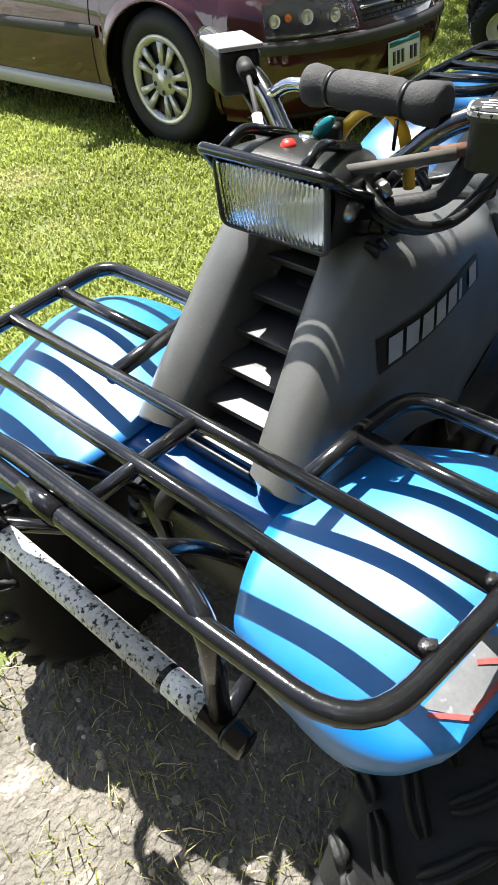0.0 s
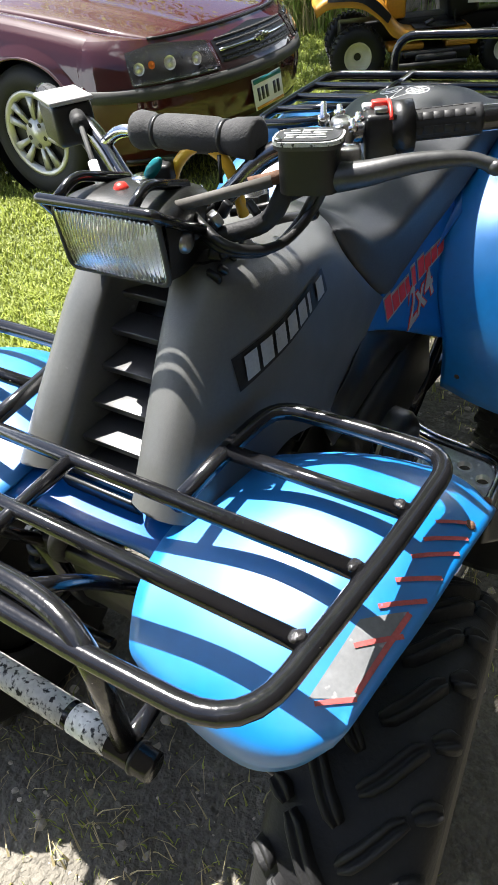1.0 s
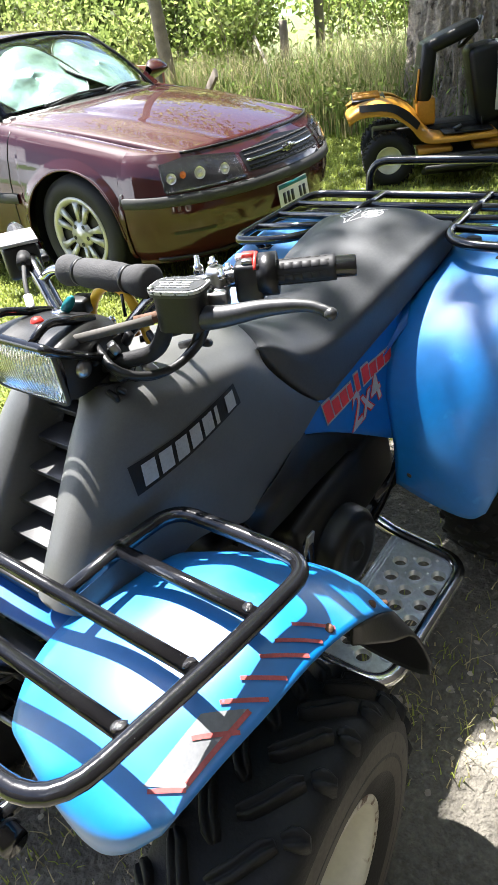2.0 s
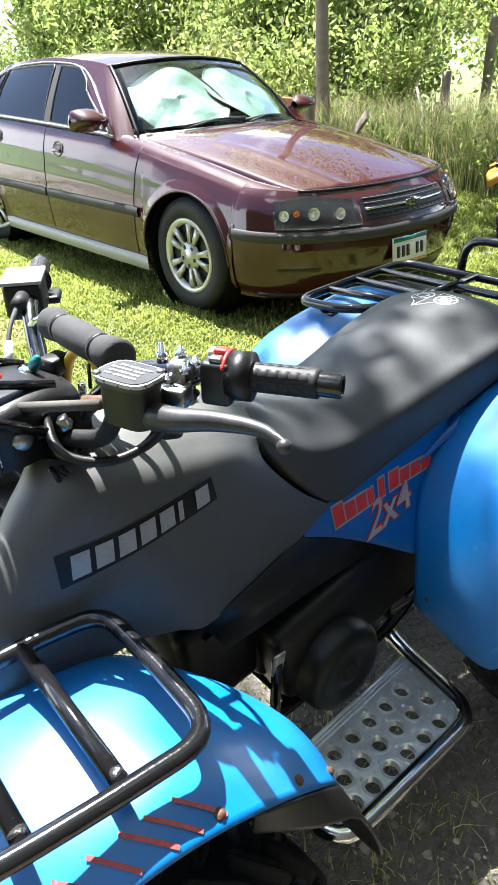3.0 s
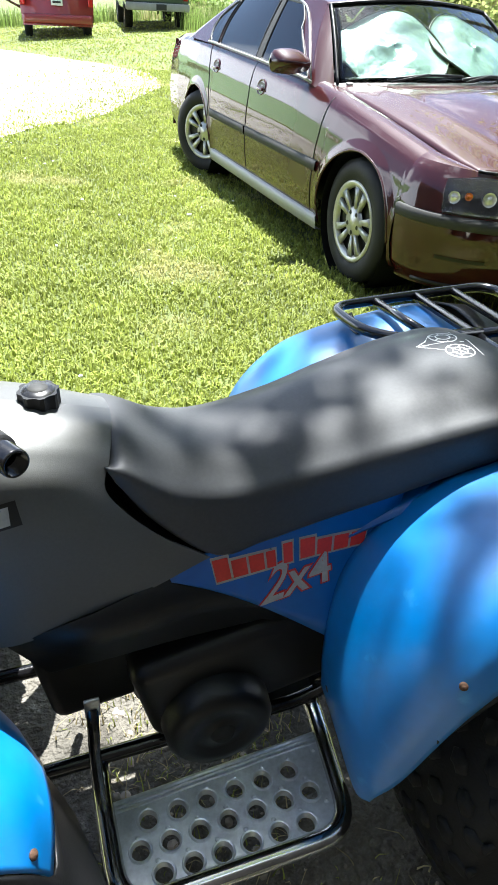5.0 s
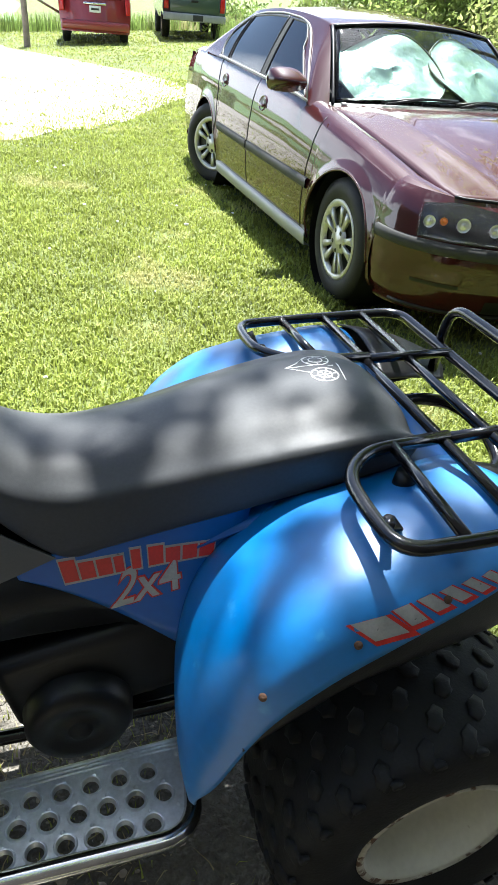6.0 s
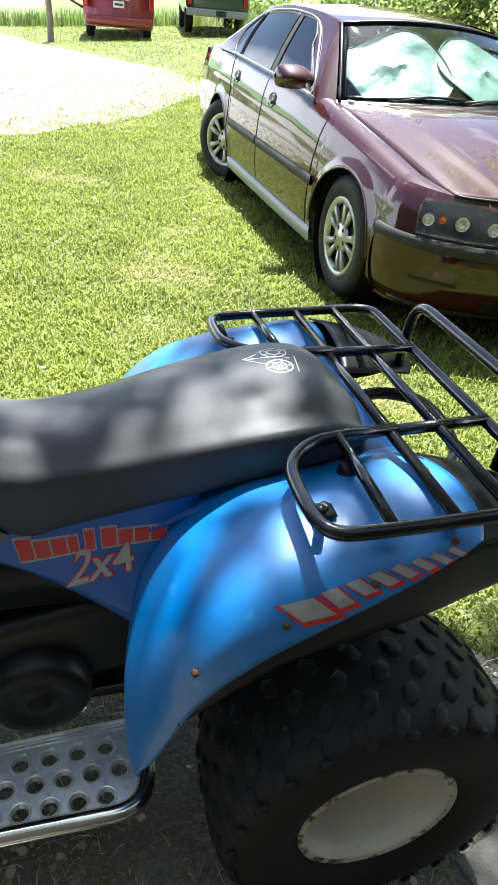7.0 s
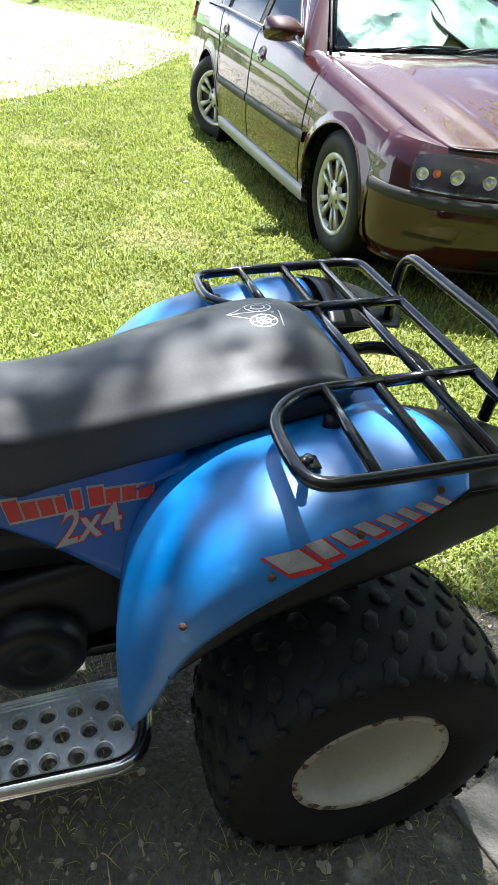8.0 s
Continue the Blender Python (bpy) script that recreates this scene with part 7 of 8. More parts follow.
part("gate_handle", boxes(((0.22, 0.02, 0.06), pose(0, -0.045, 1.02)), bevel=0.01), DARK, truck)
part("truck_bumper", boxes(((1.92, 0.16, 0.20), pose(0, -0.10, 0.60)), bevel=0.04, seg=3), SILL, truck, "bright step bumper")
part("truck_plate", boxes(((0.31, 0.02, 0.15), pose(0.1, -0.185, 0.60)), bevel=0.003), TRIM, truck)
for s in (-1, 1):
    part("tail_lamp", boxes(((0.14, 0.04, 0.40), pose(s * 0.86, -0.015, 0.98)), bevel=0.02), TAIL, truck)
    part("truck_mirror", boxes(((0.18, 0.08, 0.22), pose(s * 1.10, 2.5, 1.36)), bevel=0.03), DARK, truck)
    part("truck_side_glass", boxes(((0.02, 1.5, 0.34), pose(s * 0.90, 0.95, 1.48, 0, s * 13, 0)), bevel=0.006), TINT, truck)
    for y in (1.0, 4.2):
        plain_wheel(truck, "truck_wheel", pose(s * 0.82, y, 0.37, 0, 90 * s, 0), 0.37, 0.25, 0.21, HUB)

# ---- the old tree, posts and clutter along the fence ----
def trunk_mesh(base, top, r0, r1, seed, seg=28, n=24, bark=0.10, furrow=0.0):
    rnd = random.Random(seed)
    bm = bmesh.new()
    rows = []
    for k in range(n + 1):
        f = k / n
        c = Vector(base).lerp(Vector(top), f)
        r = r0 + (r1 - r0) * f + r0 * 0.55 * math.exp(-f * 9)
        row = []
        for i in range(seg):
            a = 2 * math.pi * i / seg
            w = 1 + bark * (noise.noise(Vector((math.cos(a) * 4.0, math.sin(a) * 4.0, f * 3.0 + seed))) + 0.6 * noise.noise(Vector((math.cos(a) * 11, math.sin(a) * 11, f * 5.0))))
            if furrow:
                tw = a + 0.25 * noise.noise(Vector((a * 2, f * 6.0, seed)))
                w += furrow * (abs(noise.noise(Vector((math.cos(tw) * 9, math.sin(tw) * 9, f * 7.0)))) - 0.3)
            row.append(c + Vector((math.cos(a), math.sin(a), 0)) * r * w)
        rows.append(row)
    skin(rows, bm, close_v=True, flip=True)
    return bm


def limb(bm, p, way, length, r, rnd, depth=0):
    """A bent tapering limb and its smaller limbs; gives back their tips."""
    pts, q, d = [Vector(p)], Vector(p), Vector(way).normalized()
    for k in range(5):
        d = (d + Vector((rnd.uniform(-1, 1), rnd.uniform(-1, 1), rnd.uniform(-0.3, 0.7))) * 0.22).normalized()
        q = q + d * length / 5
        pts.append(q.copy())
    sweep(bm, pts, [r * (1 - 0.16 * k) for k in range(6)], 7)
    tips = pts[2:]
    if depth < 2:
        for k in range(3):
            s = pts[rnd.choice((2, 3, 4))]
            tips += limb(bm, s, d + Vector((rnd.uniform(-1, 1), rnd.uniform(-1, 1), rnd.uniform(-0.2, 0.6))), length * 0.6, r * 0.5, rnd, depth + 1)
    return tips


def leaves(centres, spread, per, size, seed, flat=0.5):
    """Many small leaves round the given places, as one mesh."""
    rng = np.random.default_rng(seed)
    c = np.repeat(np.array([tuple(p) for p in centres], float), per, axis=0)
    c = c + rng.normal(0, 1, c.shape) * np.array([spread, spread, spread * flat])
    n = len(c)
    a = rng.normal(0, 1, (n, 3))
    a /= np.linalg.norm(a, axis=1, keepdims=True)
    b = np.cross(a, rng.normal(0, 1, (n, 3)))
    b /= np.linalg.norm(b, axis=1, keepdims=True)
    s = size * rng.uniform(0.6, 1.4, (n, 1))
    v = np.stack([c - a * s, c + b * s * 0.45, c + a * s, c - b * s * 0.45], 1).reshape(-1, 3)
    me = bpy.data.meshes.new("leaves")
    me.from_pydata(v.tolist(), [], np.arange(4 * n).reshape(-1, 4).tolist())
    return me


def leafy_part(name, me, mtl, parent, label=""):
    me.materials.append(mtl)
    ob = new(name, me)
    ob.parent = parent
    return tagged(ob, label)


TREE = Vector((7.55, 2.35, 0))
old_tree = thing("old_tree", Matrix.Translation((0, 0, 0)), "old tree with thick furrowed grey-brown bark behind the mower", "tree")
tr = part("trunk", trunk_mesh(TREE + V(0, 0, -0.1), TREE + V(0.1, 0.1, 4.2), 0.50, 0.40, 5, 170, 120, 0.08, 0.34), BARK, old_tree, "thick trunk with deep bark furrows")
rnd = random.Random(4)
lb = bmesh.new()
tips = []
for k in range(7):
    a = k * 0.9 + 0.3
    tips += limb(lb, TREE + V(0.1, 0.1, 3.6 + 0.15 * k), (math.cos(a), math.sin(a), 0.8), 3.0, 0.16, rnd)
part("limb", lb, BARK, old_tree, "bare spreading limbs")
# clumps beyond the limbs, added above the view to shade the mower
mower_shade_clumps = [V(rnd.uniform(4.9, 9.6), rnd.uniform(2.2, 7.2), rnd.uniform(4.6, 6.8)) for _ in range(90)]
leafy_part("crown", leaves([t for t in tips if t.z > 3.4] + mower_shade_clumps, 0.48, 60, 0.09, 7, 0.6), LEAF, old_tree, "loose green crown with gaps")


# ---- unseen tree added behind the camera, its crown set to shade the seat and the rear ----
shade_tree = thing("shade_tree", Matrix.Translation((0, 0, 0)), "unseen leafy tree added so its crown shades the quad bike's rear", "tree")
part("trunk", trunk_mesh((4.7, -1.7, -0.1), (4.3, -1.3, 6.2), 0.26, 0.17, 15, 20, 24, 0.12), BARK, shade_tree)
rs = random.Random(21)
clumps = []
for i in range(14):
    for j in range(15):
        h = rs.uniform(6.0, 7.8)
        sx, sy = 0.80 + 0.23 * i + rs.uniform(-0.06, 0.10), 0.22 - 0.27 * j + rs.uniform(-0.10, 0.08)
        if i > 0 or rs.random() < 0.8:
            clumps.append(Vector((sx + SUN.x / SUN.z * (h - 0.8), sy + SUN.y / SUN.z * (h - 0.8), h)))
# more clumps overhead, added only to hold back sky light
for k in range(170):
    h = rs.uniform(4.6, 7.6)
    clumps.append(Vector((rs.uniform(-2.8, 4.0), rs.uniform(-5.6, -0.5 - 0.10 * (7.6 - h)), h)))
lb = bmesh.new()
for k in range(9):
    c = clumps[(k * 23 + 7) % len(clumps)]
    a = V(4.3, -1.3, 5.6 + 0.06 * k)
    sweep(lb, spline([a, a.lerp(c, 0.5) + V(0, 0, 0.35), c], 9).tolist(), [0.07 - 0.007 * q for q in range(9)], 7)
part("limb", lb, BARK, shade_tree)
leafy_part("crown", leaves(clumps, 0.185, 44, 0.07, 27, 0.9), LEAF, shade_tree, "dense uneven green crown added out of view to block light")


def small_tree(x, y, h, seed, spread=1.2, per=70, leaf=0.07, r=0.06):
    rnd = random.Random(seed)
    z0 = rise(x, y)
    e = thing("young_tree", Matrix.Translation((0, 0, 0)), "young leafy tree in the overgrown fence line", "tree", "trees along the fence")
    bm = trunk_mesh((x, y, z0 - 0.1), (x + rnd.uniform(-0.3, 0.3), y + rnd.uniform(-0.3, 0.3), z0 + h), r, r * 0.35, seed, 9, 10, 0.1)
    part("trunk", bm, BARK, e)
    lb = bmesh.new()
    tips = []
    for k in range(9):
        a = rnd.uniform(0, 6.28)
        tips += limb(lb, (x, y, z0 + h * (0.16 + 0.085 * k)), (math.cos(a), math.sin(a), 0.55), spread, r * 0.4, rnd, 1)
    part("limb", lb, BARK, e)
    leafy_part("crown", leaves(tips, 0.34, per, leaf, seed, 0.8), LEAF, e, "uneven leafy crown")
    return e


for k, (x, y, h) in enumerate(((9.4, 10.6, 5.2), (8.6, 12.8, 5.0), (10.6, 8.4, 5.6), (11.2, 13.2, 6.0), (9.3, 16.2, 5.6), (12.8, 10.8, 6.4), (10.8, 19.6, 5.5), (13.5, 15.5, 6.5), (15.0, 6.4, 6.5), (17.0, 9.6, 7.0), (18.5, 3.2, 7.0), (21.0, 7.0, 7.5))):
    small_tree(x, y, 0.60 * h, 20 + k, 1.25 + 0.05 * k, 58 if k < 8 else 44, 0.075 + 0.004 * k)


def strands(n, area, height, width, seed, droop=0.35, seg=3):
    """Tall thin blades, bent over, as one mesh. area(rng, n) gives their feet."""
    rng = np.random.default_rng(seed)
    foot = area(rng, n)
    n = len(foot)
    h = rng.uniform(*height, n)
    az = rng.uniform(0, 2 * np.pi, n)
    lean = rng.uniform(0.05, droop, n) * h
    w = rng.uniform(*width, n)
    side = np.stack([-np.sin(az), np.cos(az), np.zeros(n)], 1)
    out = np.stack([np.cos(az), np.sin(az), np.zeros(n)], 1)
    vs = []
    for k in range(seg + 1):
        f = k / seg
        p = foot + out * (lean * f ** 2)[:, None] + np.array([0, 0, 1.0]) * (h * (f - 0.18 * f ** 3))[:, None]
        ww = (w * (1 - 0.92 * f))[:, None]
        vs += [p - side * ww, p + side * ww]
    v = np.stack(vs, 1).reshape(-1, 3)
    m = 2 * (seg + 1)
    base = (np.arange(n) * m)[:, None]
    f = np.concatenate([base + np.array([2 * k, 2 * k + 1, 2 * k + 3, 2 * k + 2]) for k in range(seg)], 0)
    me = bpy.data.meshes.new("strands")
    me.from_pydata(v.tolist(), [], f.tolist())
    return me


def stuff(name, me, mtl, label, category):
    me.materials.append(mtl)
    return tagged(new(name, me), label, category, kind="stuff")


def fence_band(x0, y0, x1, y1, deep):
    def area(rng, n):
        t, d = rng.uniform(0, 1, n), rng.uniform(0, 1, n) ** 1.3 * deep
        dx, dy = x1 - x0, y1 - y0
        ln = math.hypot(dx, dy)
        x, y = x0 + dx * t + dy / ln * d, y0 + dy * t - dx / ln * d
        x, y = x + rng.normal(0, 0.12, n), y + rng.normal(0, 0.12, n)
        return np.stack([x, y, [rise(a, b) for a, b in zip(x, y)]], 1)
    return area


stuff("tall_weeds", strands(17000, fence_band(7.3, 0.0, 6.2, 10.5, 3.6), (0.45, 1.15), (0.004, 0.010), 31), TALL, "tall tangled green and straw weeds along the fence", "weeds")
stuff("tall_weeds", strands(7000, fence_band(6.2, 10.5, 6.6, 24.0, 4.0), (0.4, 0.85), (0.006, 0.014), 32), TALL, "tall green weeds running along the fence line", "weeds")
stuff("tall_weeds", strands(6000, fence_band(-6.0, 27.0, 12.0, 28.5, -2.2), (0.3, 0.75), (0.010, 0.022), 33), TALL, "tall yellow-green weeds at the field edge", "weeds")
stuff("dry_stalks", strands(9000, fence_band(7.0, 2.6, 6.3, 10.5, 3.0), (0.35, 1.25), (0.003, 0.007), 34, 0.9), STRAW, "bent straw-coloured dead stalks among the weeds", "weeds")
rw = np.random.default_rng(36)
weed_at = fence_band(7.1, 0.4, 6.2, 11.0, 3.2)(rw, 900)
weed_at[:, 2] += rw.uniform(0.05, 0.75, len(weed_at)) * rw.uniform(0.3, 1.0, len(weed_at))
stuff("weed_leaves", leaves(weed_at, 0.13, 26, 0.036, 37, 0.8), LEAF, "broad weed leaves tangled low along the fence", "weeds")
bush_pts = [Vector((random.Random(k).gauss(7.9, 0.55), random.Random(k + 50).gauss(26.0, 0.5), 0.35 + abs(random.Random(k + 99).gauss(0.45, 0.3)))) for k in range(60)]
bush = thing("bush", Matrix.Translation((0, 0, 0)), "yellow-green bush beside the parked pickup", "bush")
leafy_part("crown", leaves(bush_pts, 0.22, 40, 0.07, 77, 0.9), TALL, bush)


def shrub(x, y, h, w, seed):
    rs = random.Random(seed)
    z = rise(x, y)
    e = thing("shrub", Matrix.Translation((0, 0, 0)), "sprawling sunlit shrub among the fence weeds", "shrub", "shrubs along the fence")
    tw = bmesh.new()
    tips = []
    for k in range(9):
        a = rs.uniform(0, 6.28)
        tips += limb(tw, (x + rs.uniform(-0.2, 0.2), y + rs.uniform(-0.2, 0.2), z), (math.cos(a) * 0.6 * w / h, math.sin(a) * 0.6 * w / h, 1.0), h * rs.uniform(0.6, 1.0), 0.014, rs, 1)
    part("stem", tw, BARK, e)
    leafy_part("foliage", leaves(tips, 0.17, 17, 0.05, seed, 0.9), LEAF, e, "loose yellow-green foliage")


for k, (x, y, h, w) in enumerate(((8.9, 6.6, 1.9, 1.5), (7.6, 7.6, 1.6, 1.3), (9.4, 8.0, 2.6, 1.8), (8.0, 9.6, 2.2, 1.6), (7.4, 11.4, 2.0, 1.6), (8.4, 14.0, 2.6, 1.8), (10.6, 4.6, 2.4, 1.6), (12.2, 6.6, 2.8, 2.0), (9.2, 11.8, 2.6, 1.8), (13.6, 3.0, 2.6, 2.0), (7.6, 17.2, 2.4, 1.8))):
    shrub(x, y, h, w, 140 + k)


def post(x, y, h, r, seed, label, lean=0.0):
    z = rise(x, y)
    bm = trunk_mesh((x, y, z - 0.2), (x + lean, y, z + h), r / 1.35, r / 1.35, seed, 14, 14, 0.14)
    bm.verts.ensure_lookup_table()
    bm.faces.new(list(bm.verts)[-14:])
    e = thing("fence_post", Matrix.Translation((0, 0, 0)), label, "fence post", "posts of the fence")
    part("post", bm, WOOD, e)
    return e


post(8.43, 5.2, 1.17, 0.075, 41, "dark weathered wooden fence post among tall weeds")
post(10.9, 6.15, 1.9, 0.10, 42, "thick grey wooden fence post among tall weeds")
post(9.0, 3.2, 1.35, 0.06, 43, "dark weathered wooden fence post among tall weeds")
corner = post(0.72, 21.0, 1.35, 0.11, 44, "weathered wooden corner post with a diagonal brace")
part("brace", tube([(0.76, 21.0, 1.15), (2.0, 23.0, 0.55)], r=0.035), WOOD, corner)
pole = thing("utility_pole", Matrix.Translation((0, 0, 0)), "weathered grey wooden utility pole with a metal box", "pole")
part("pole", trunk_mesh((7.25, 6.25, -0.2), (6.95, 6.35, 6.5), 0.082, 0.075, 8, 20, 30, 0.06), WOOD, pole)
part("meter_box", boxes(((0.16, 0.26, 0.50), pose(6.98, 6.42, 2.42, 0, 0, 20)), bevel=0.01), SILL, pole, "grey metal box on the pole")
rack_ = thing("red_trailer_board", pose(5.74, 5.50, -0.03, 0, 0, 100), "faded red trailer side board behind the sedan", "trailer")
part("board", boxes(((0.9, 0.05, 0.30), pose(0, 0, 0.86, 0, -3, 0)), bevel=0.006), BOARD, rack_)
part("end_post", boxes(((0.07, 0.07, 1.05), pose(-0.42, 0.058, 0.50)), bevel=0.006), WOOD, rack_)
part("end_post", boxes(((0.07, 0.07, 1.05), pose(0.42, 0.058, 0.50)), bevel=0.006), WOOD, rack_)
plank = thing("leaning_plank", pose(6.35, 5.15, 0.0), "grey weathered plank leaning in the weeds", "plank")
part("plank", boxes(((0.035, 0.12, 1.15), pose(0.1, 0, 0.42, 48, 14, -28)), bevel=0.004), WOOD, plank)
limb_ = thing("fallen_branch", Matrix.Translation((0, 0, 0)), "bare fallen branch lying in the weeds", "branch")
part("branch", tube([(7.1, 4.3, 0.05), (7.6, 4.9, 0.5), (8.1, 5.3, 0.72), (8.7, 5.9, 1.02)], r=0.022, bend=0.2), WOOD, limb_)

# plain dark wall, added unseen behind the camera to cut fill light
south_screen = boxes(((18.0, 0.15, 5.0), pose(1.0, -2.5, 2.5)), bevel=0.01)
tagged(part("wall_south", south_screen, WALL, None), "plain dark brown wall added out of view to cut fill light", "wall", kind="structure")
# second added wall out of view: darkens the car flank's reflections and front shade
west_screen = boxes(((0.2, 13.0, 4.2), pose(-5.6, -1.6, 2.1)), bevel=0.01)
tagged(part("wall_west", west_screen, WALL, None), "plain dark brown wall added out of view to darken reflections", "wall", kind="structure")

# ---- the far field ----
fld = skin([[V(x, y, rise(x, y) + 0.02) for x in np.linspace(-700, 900, 24)] for y in (29, 40, 60, 90, 140, 220, 330, 450)], flip=True)
tagged(part("crop_field", fld, FIELD, None), "pale green crop field beyond the fence", "field", kind="structure")
far = []
rf_ = random.Random(12)
for k in range(150):
    x = -260 + 5.2 * k
    far.append(Vector((x + rf_.uniform(-2, 2), 430 + rf_.uniform(-6, 6), rise(0, 430) + rf_.uniform(0.5, 6.0))))
stuff("far_woods", leaves(far, 3.0, 60, 0.9, 55, 0.7), LEAF, "hazy line of far woods on the horizon", "trees")
barn = thing("far_barn", pose(95, 425, rise(0, 425)), "small pale farm building on the horizon", "building")
part("barn_wall", boxes(((26, 12, 6), pose(0, 0, 3)), bevel=0.05), SILL, barn)
part("barn_roof", plate([(-14, 0), (14, 0), (0, 5)], 13, pose(0, 6.5, 6, 90, 0, 0)), TRIM, barn)

# ---- lawn, straw and pebbles ----
EDGE = [(p.x, p.y) for p in edge]


def inside(x, y, poly):
    """Which of the places lie inside an outline."""
    hit = np.zeros(len(x), bool)
    n = len(poly)
    for i in range(n):
        (ax, ay), (bx, by) = poly[i], poly[(i + 1) % n]
        c = ((ay > y) != (by > y)) & (x < (bx - ax) * (y - ay) / ((by - ay) if by != ay else 1e-9) + ax)
        hit ^= c
    return hit


def bare(x, y):
    """How bare the ground is: 1 on the dirt, 0 on the lawn."""
    d = ((x - 0.25) / 2.0) ** 2 + ((y + 0.95) / 1.45) ** 2
    return d


def lawn(rng, n, far=15.0, a0=-12, a1=112):
    r = rng.uniform(1.0, far, n)
    a = np.radians(rng.uniform(a0, a1, n))
    x, y = 0.3 + r * np.cos(a), -0.9 + r * np.sin(a)
    patchy = np.array([noise.noise(Vector((p * 1.3, q * 1.3, 0.0))) for p, q in zip(x, y)])
    keep = (y > -2.35) & (bare(x, y) + 0.35 * patchy > 1.02) & (~inside(x + rng.normal(0, 0.62, n), y + rng.normal(0, 0.62, n), EDGE) | (rng.uniform(0, 1, n) < 0.04)) & ~((x > 2.3) & (x < 3.9) & (y > 1.7) & (y < 6.4) & (rng.uniform(0, 1, n) < 0.6))
    x, y = x[keep], y[keep]
    return np.stack([x, y, [rise(p, q) for p, q in zip(x, y)]], 1)


def lawn_blades(n, seed, *area):
    rng = np.random.default_rng(seed)
    foot = lawn(rng, n, *area)
    n = len(foot)
    d = np.linalg.norm(foot[:, :2] - np.array([0.3, -0.9]), axis=1)
    clump = np.array([noise.noise(Vector((p * 3.1, q * 3.1, 4.0))) for p, q in foot[:, :2]])
    h = rng.uniform(0.018, 0.050, n) * (1 + 0.55 * clump)
    w = rng.uniform(0.0014, 0.0028, n) + 0.0006 * d
    az = rng.uniform(0, 2 * np.pi, n)
    side = np.stack([-np.sin(az), np.cos(az), np.zeros(n)], 1) * w[:, None]
    out = np.stack([np.cos(az), np.sin(az), np.zeros(n)], 1)
    bend = rng.uniform(0.1, 1.1, n) * h
    mid = foot + out * (bend * 0.3)[:, None] + np.array([0, 0, 1.0]) * (h * 0.62)[:, None]
    tip = foot + out * bend[:, None] + np.array([0, 0, 1.0]) * (h * rng.uniform(0.7, 1.0, n))[:, None]
    v = np.stack([foot - side, foot + side, mid + side * 0.8, mid - side * 0.8, tip], 1).reshape(-1, 3)
    b = np.arange(n) * 5
    me = bpy.data.meshes.new("lawn_grass")
    quads = np.stack([b, b + 1, b + 2, b + 3], 1).tolist()
    tris = np.stack([b + 3, b + 2, b + 4], 1).tolist()
    me.from_pydata(v.tolist(), [], quads + tris)
    return me


stuff("lawn_grass", lawn_blades(480000, 61), GRASS, "short sunlit yellow-green lawn grass", "grass")


stuff("lawn_grass", lawn_blades(110000, 67, 34.0, 40, 112), GRASS, "distant sunlit lawn grass", "grass")
stuff("lawn_grass", lawn_blades(110000, 66, 7.0, 112, 348), GRASS, "short lawn grass beside the bare dirt", "grass")


def dirt_area(rng, n):
    x, y = rng.uniform(-1.4, 2.3, n), rng.uniform(-2.0, 0.9, n)
    keep = (bare(x, y) < 1.35) & (np.array([noise.noise(Vector((p * 2.2, q * 2.2, 9.0))) for p, q in zip(x, y)]) > rng.uniform(-0.35, 0.45, n))
    x, y = x[keep], y[keep]
    return np.stack([x, y, np.full(len(x), 0.005)], 1)


stuff("straw_litter", strands(18000, dirt_area, (0.012, 0.05), (0.0012, 0.0026), 62, 1.6, 2), STRAW, "dry straw and clippings lying on the dirt", "straw")
stuff("sparse_grass", strands(20000, dirt_area, (0.012, 0.05), (0.0012, 0.0026), 63, 0.8, 2), GRASS, "sparse green grass growing through the dirt", "grass")


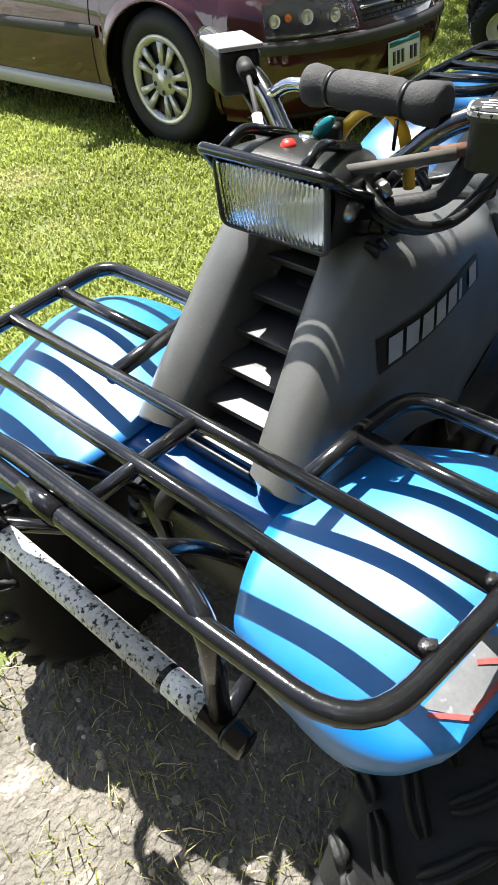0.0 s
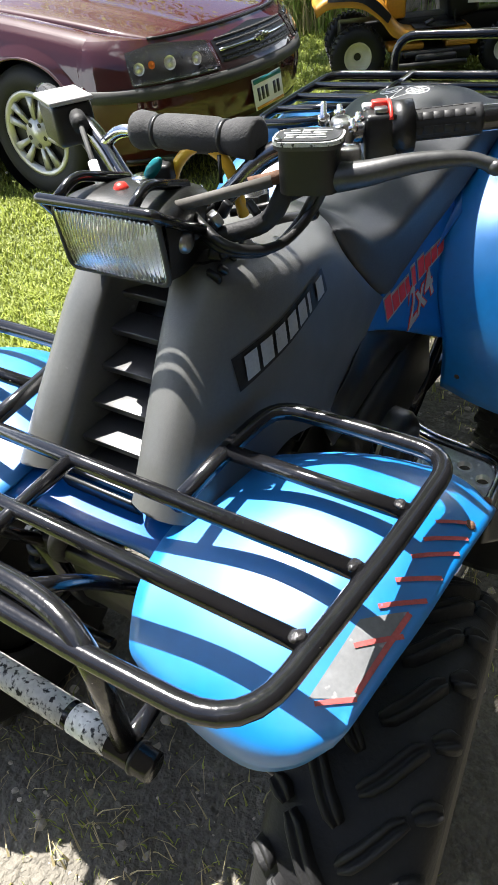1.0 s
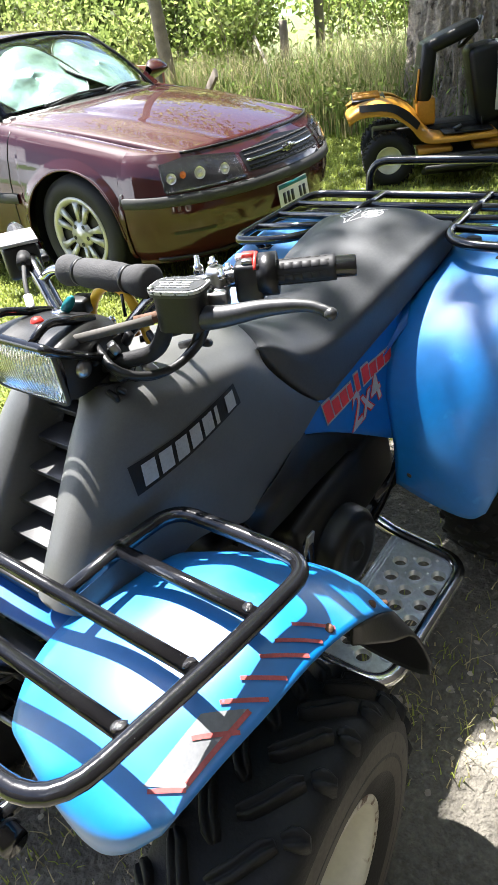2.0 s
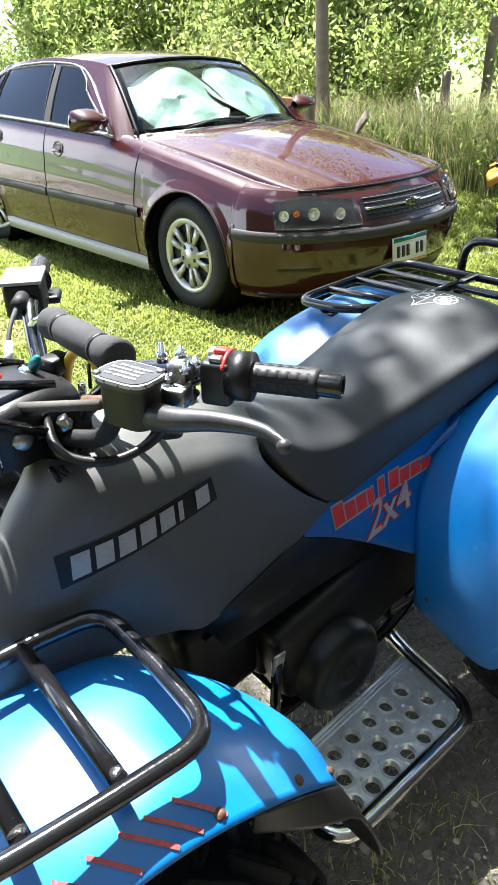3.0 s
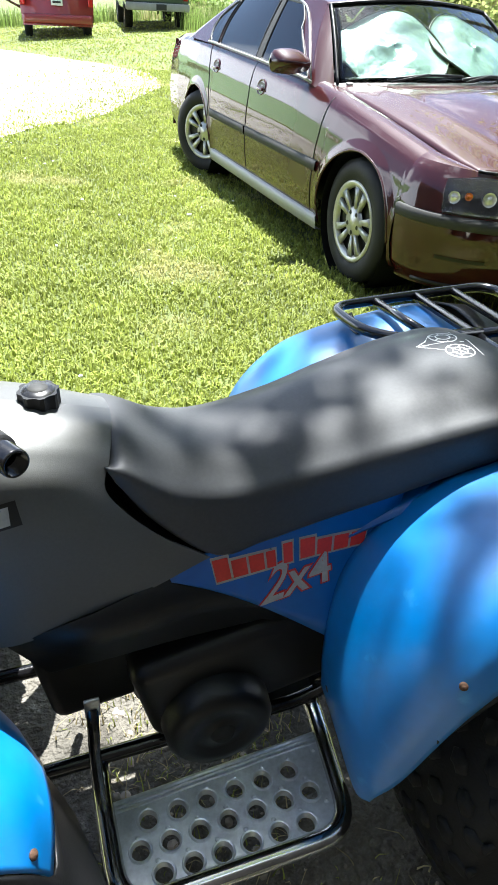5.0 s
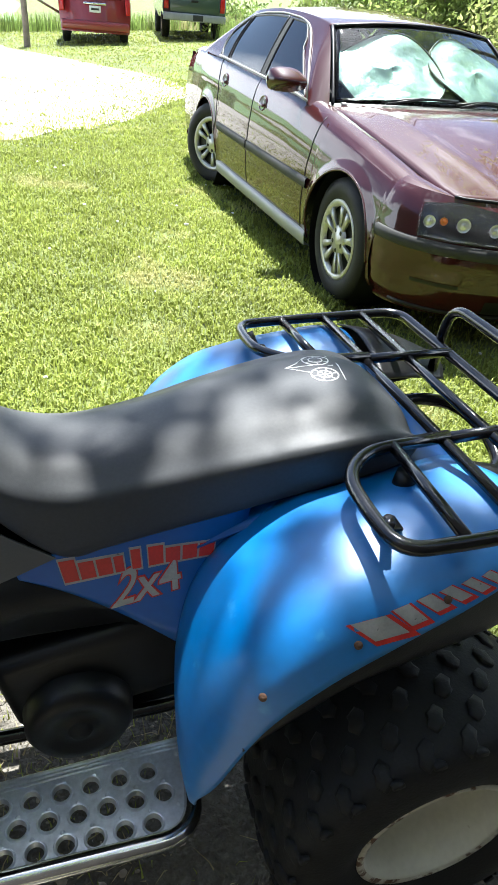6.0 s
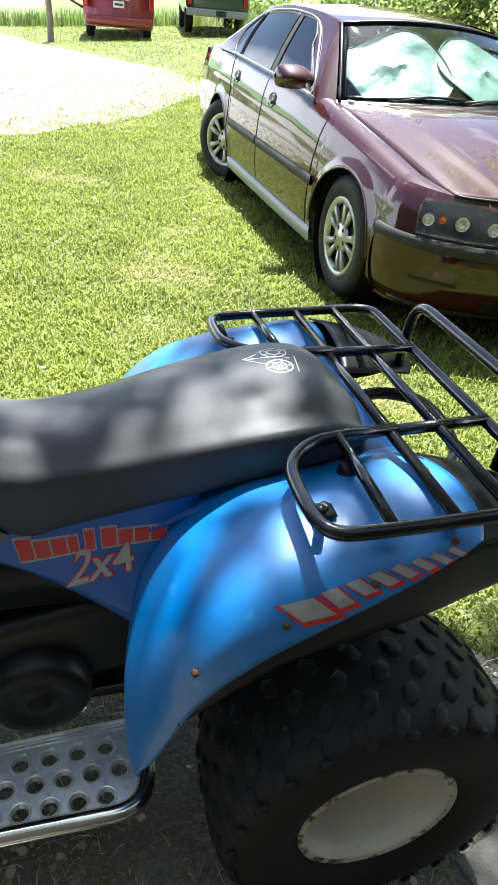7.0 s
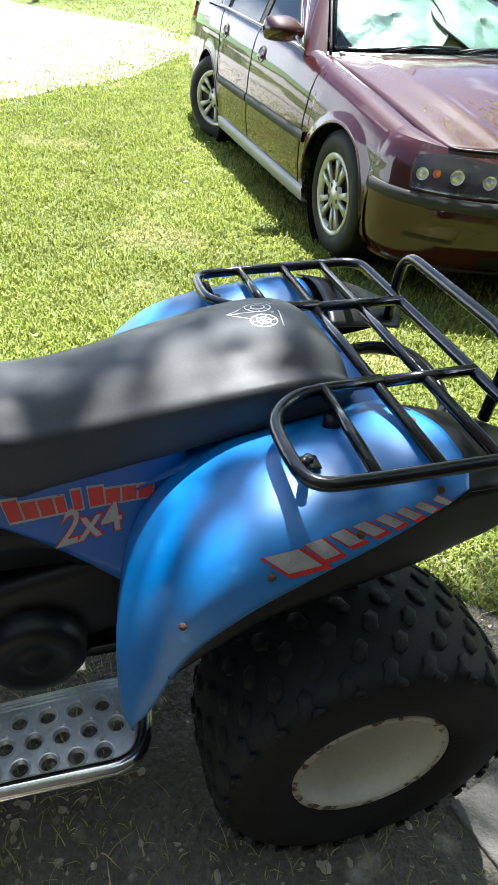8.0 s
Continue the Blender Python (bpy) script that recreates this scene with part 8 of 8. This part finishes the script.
def pebbles(n, seed, lo, hi, area):
    rng = np.random.default_rng(seed)
    foot = area(rng, n)
    t = (1 + 5 ** 0.5) / 2
    ico = np.array([(-1, t, 0), (1, t, 0), (-1, -t, 0), (1, -t, 0), (0, -1, t), (0, 1, t), (0, -1, -t), (0, 1, -t), (t, 0, -1), (t, 0, 1), (-t, 0, -1), (-t, 0, 1)]) / 1.9
    fc = np.array([(0, 11, 5), (0, 5, 1), (0, 1, 7), (0, 7, 10), (0, 10, 11), (1, 5, 9), (5, 11, 4), (11, 10, 2), (10, 7, 6), (7, 1, 8), (3, 9, 4), (3, 4, 2), (3, 2, 6), (3, 6, 8), (3, 8, 9), (4, 9, 5), (2, 4, 11), (6, 2, 10), (8, 6, 7), (9, 8, 1)])
    n = len(foot)
    s = lo + (hi - lo) * rng.uniform(0, 1, n) ** 3
    sc = s[:, None, None] * rng.uniform(0.6, 1.3, (n, 1, 3)) * np.array([1, 1, 0.6])
    v = ico[None] * sc * (1 + rng.normal(0, 0.10, (n, 12, 1))) + foot[:, None, :]
    me = bpy.data.meshes.new("pebbles")
    me.from_pydata(v.reshape(-1, 3).tolist(), [], (fc[None] + (np.arange(n) * 12)[:, None, None]).reshape(-1, 3).tolist())
    return me


def clover_area(rng, n):
    x, y = rng.uniform(0.2, 5.0, n), rng.uniform(1.0, 7.0, n)
    k = ~inside(x, y, EDGE) & (bare(x, y) > 1.6)
    x, y = x[k], y[k]
    return np.stack([x, y, np.full(len(x), 0.035)], 1)


stuff("white_clover", pebbles(70, 68, 0.008, 0.016, clover_area), WHITE, "white clover heads scattered in the lawn", "flowers")


def drive_area(rng, n):
    x, y = rng.uniform(-6, 3.6, n), rng.uniform(5.6, 16, n)
    k = inside(x, y, EDGE)
    x, y = x[k], y[k]
    return np.stack([x, y, [rise(p, q) + 0.008 for p, q in zip(x, y)]], 1)


stuff("pebbles", pebbles(12000, 64, 0.0022, 0.013, dirt_area), PEBBLE, "small pale stones scattered over the dirt", "stones")
stuff("gravel_stones", pebbles(6000, 65, 0.008, 0.028, drive_area), PEBBLE, "loose stones on the gravel driveway", "stones")
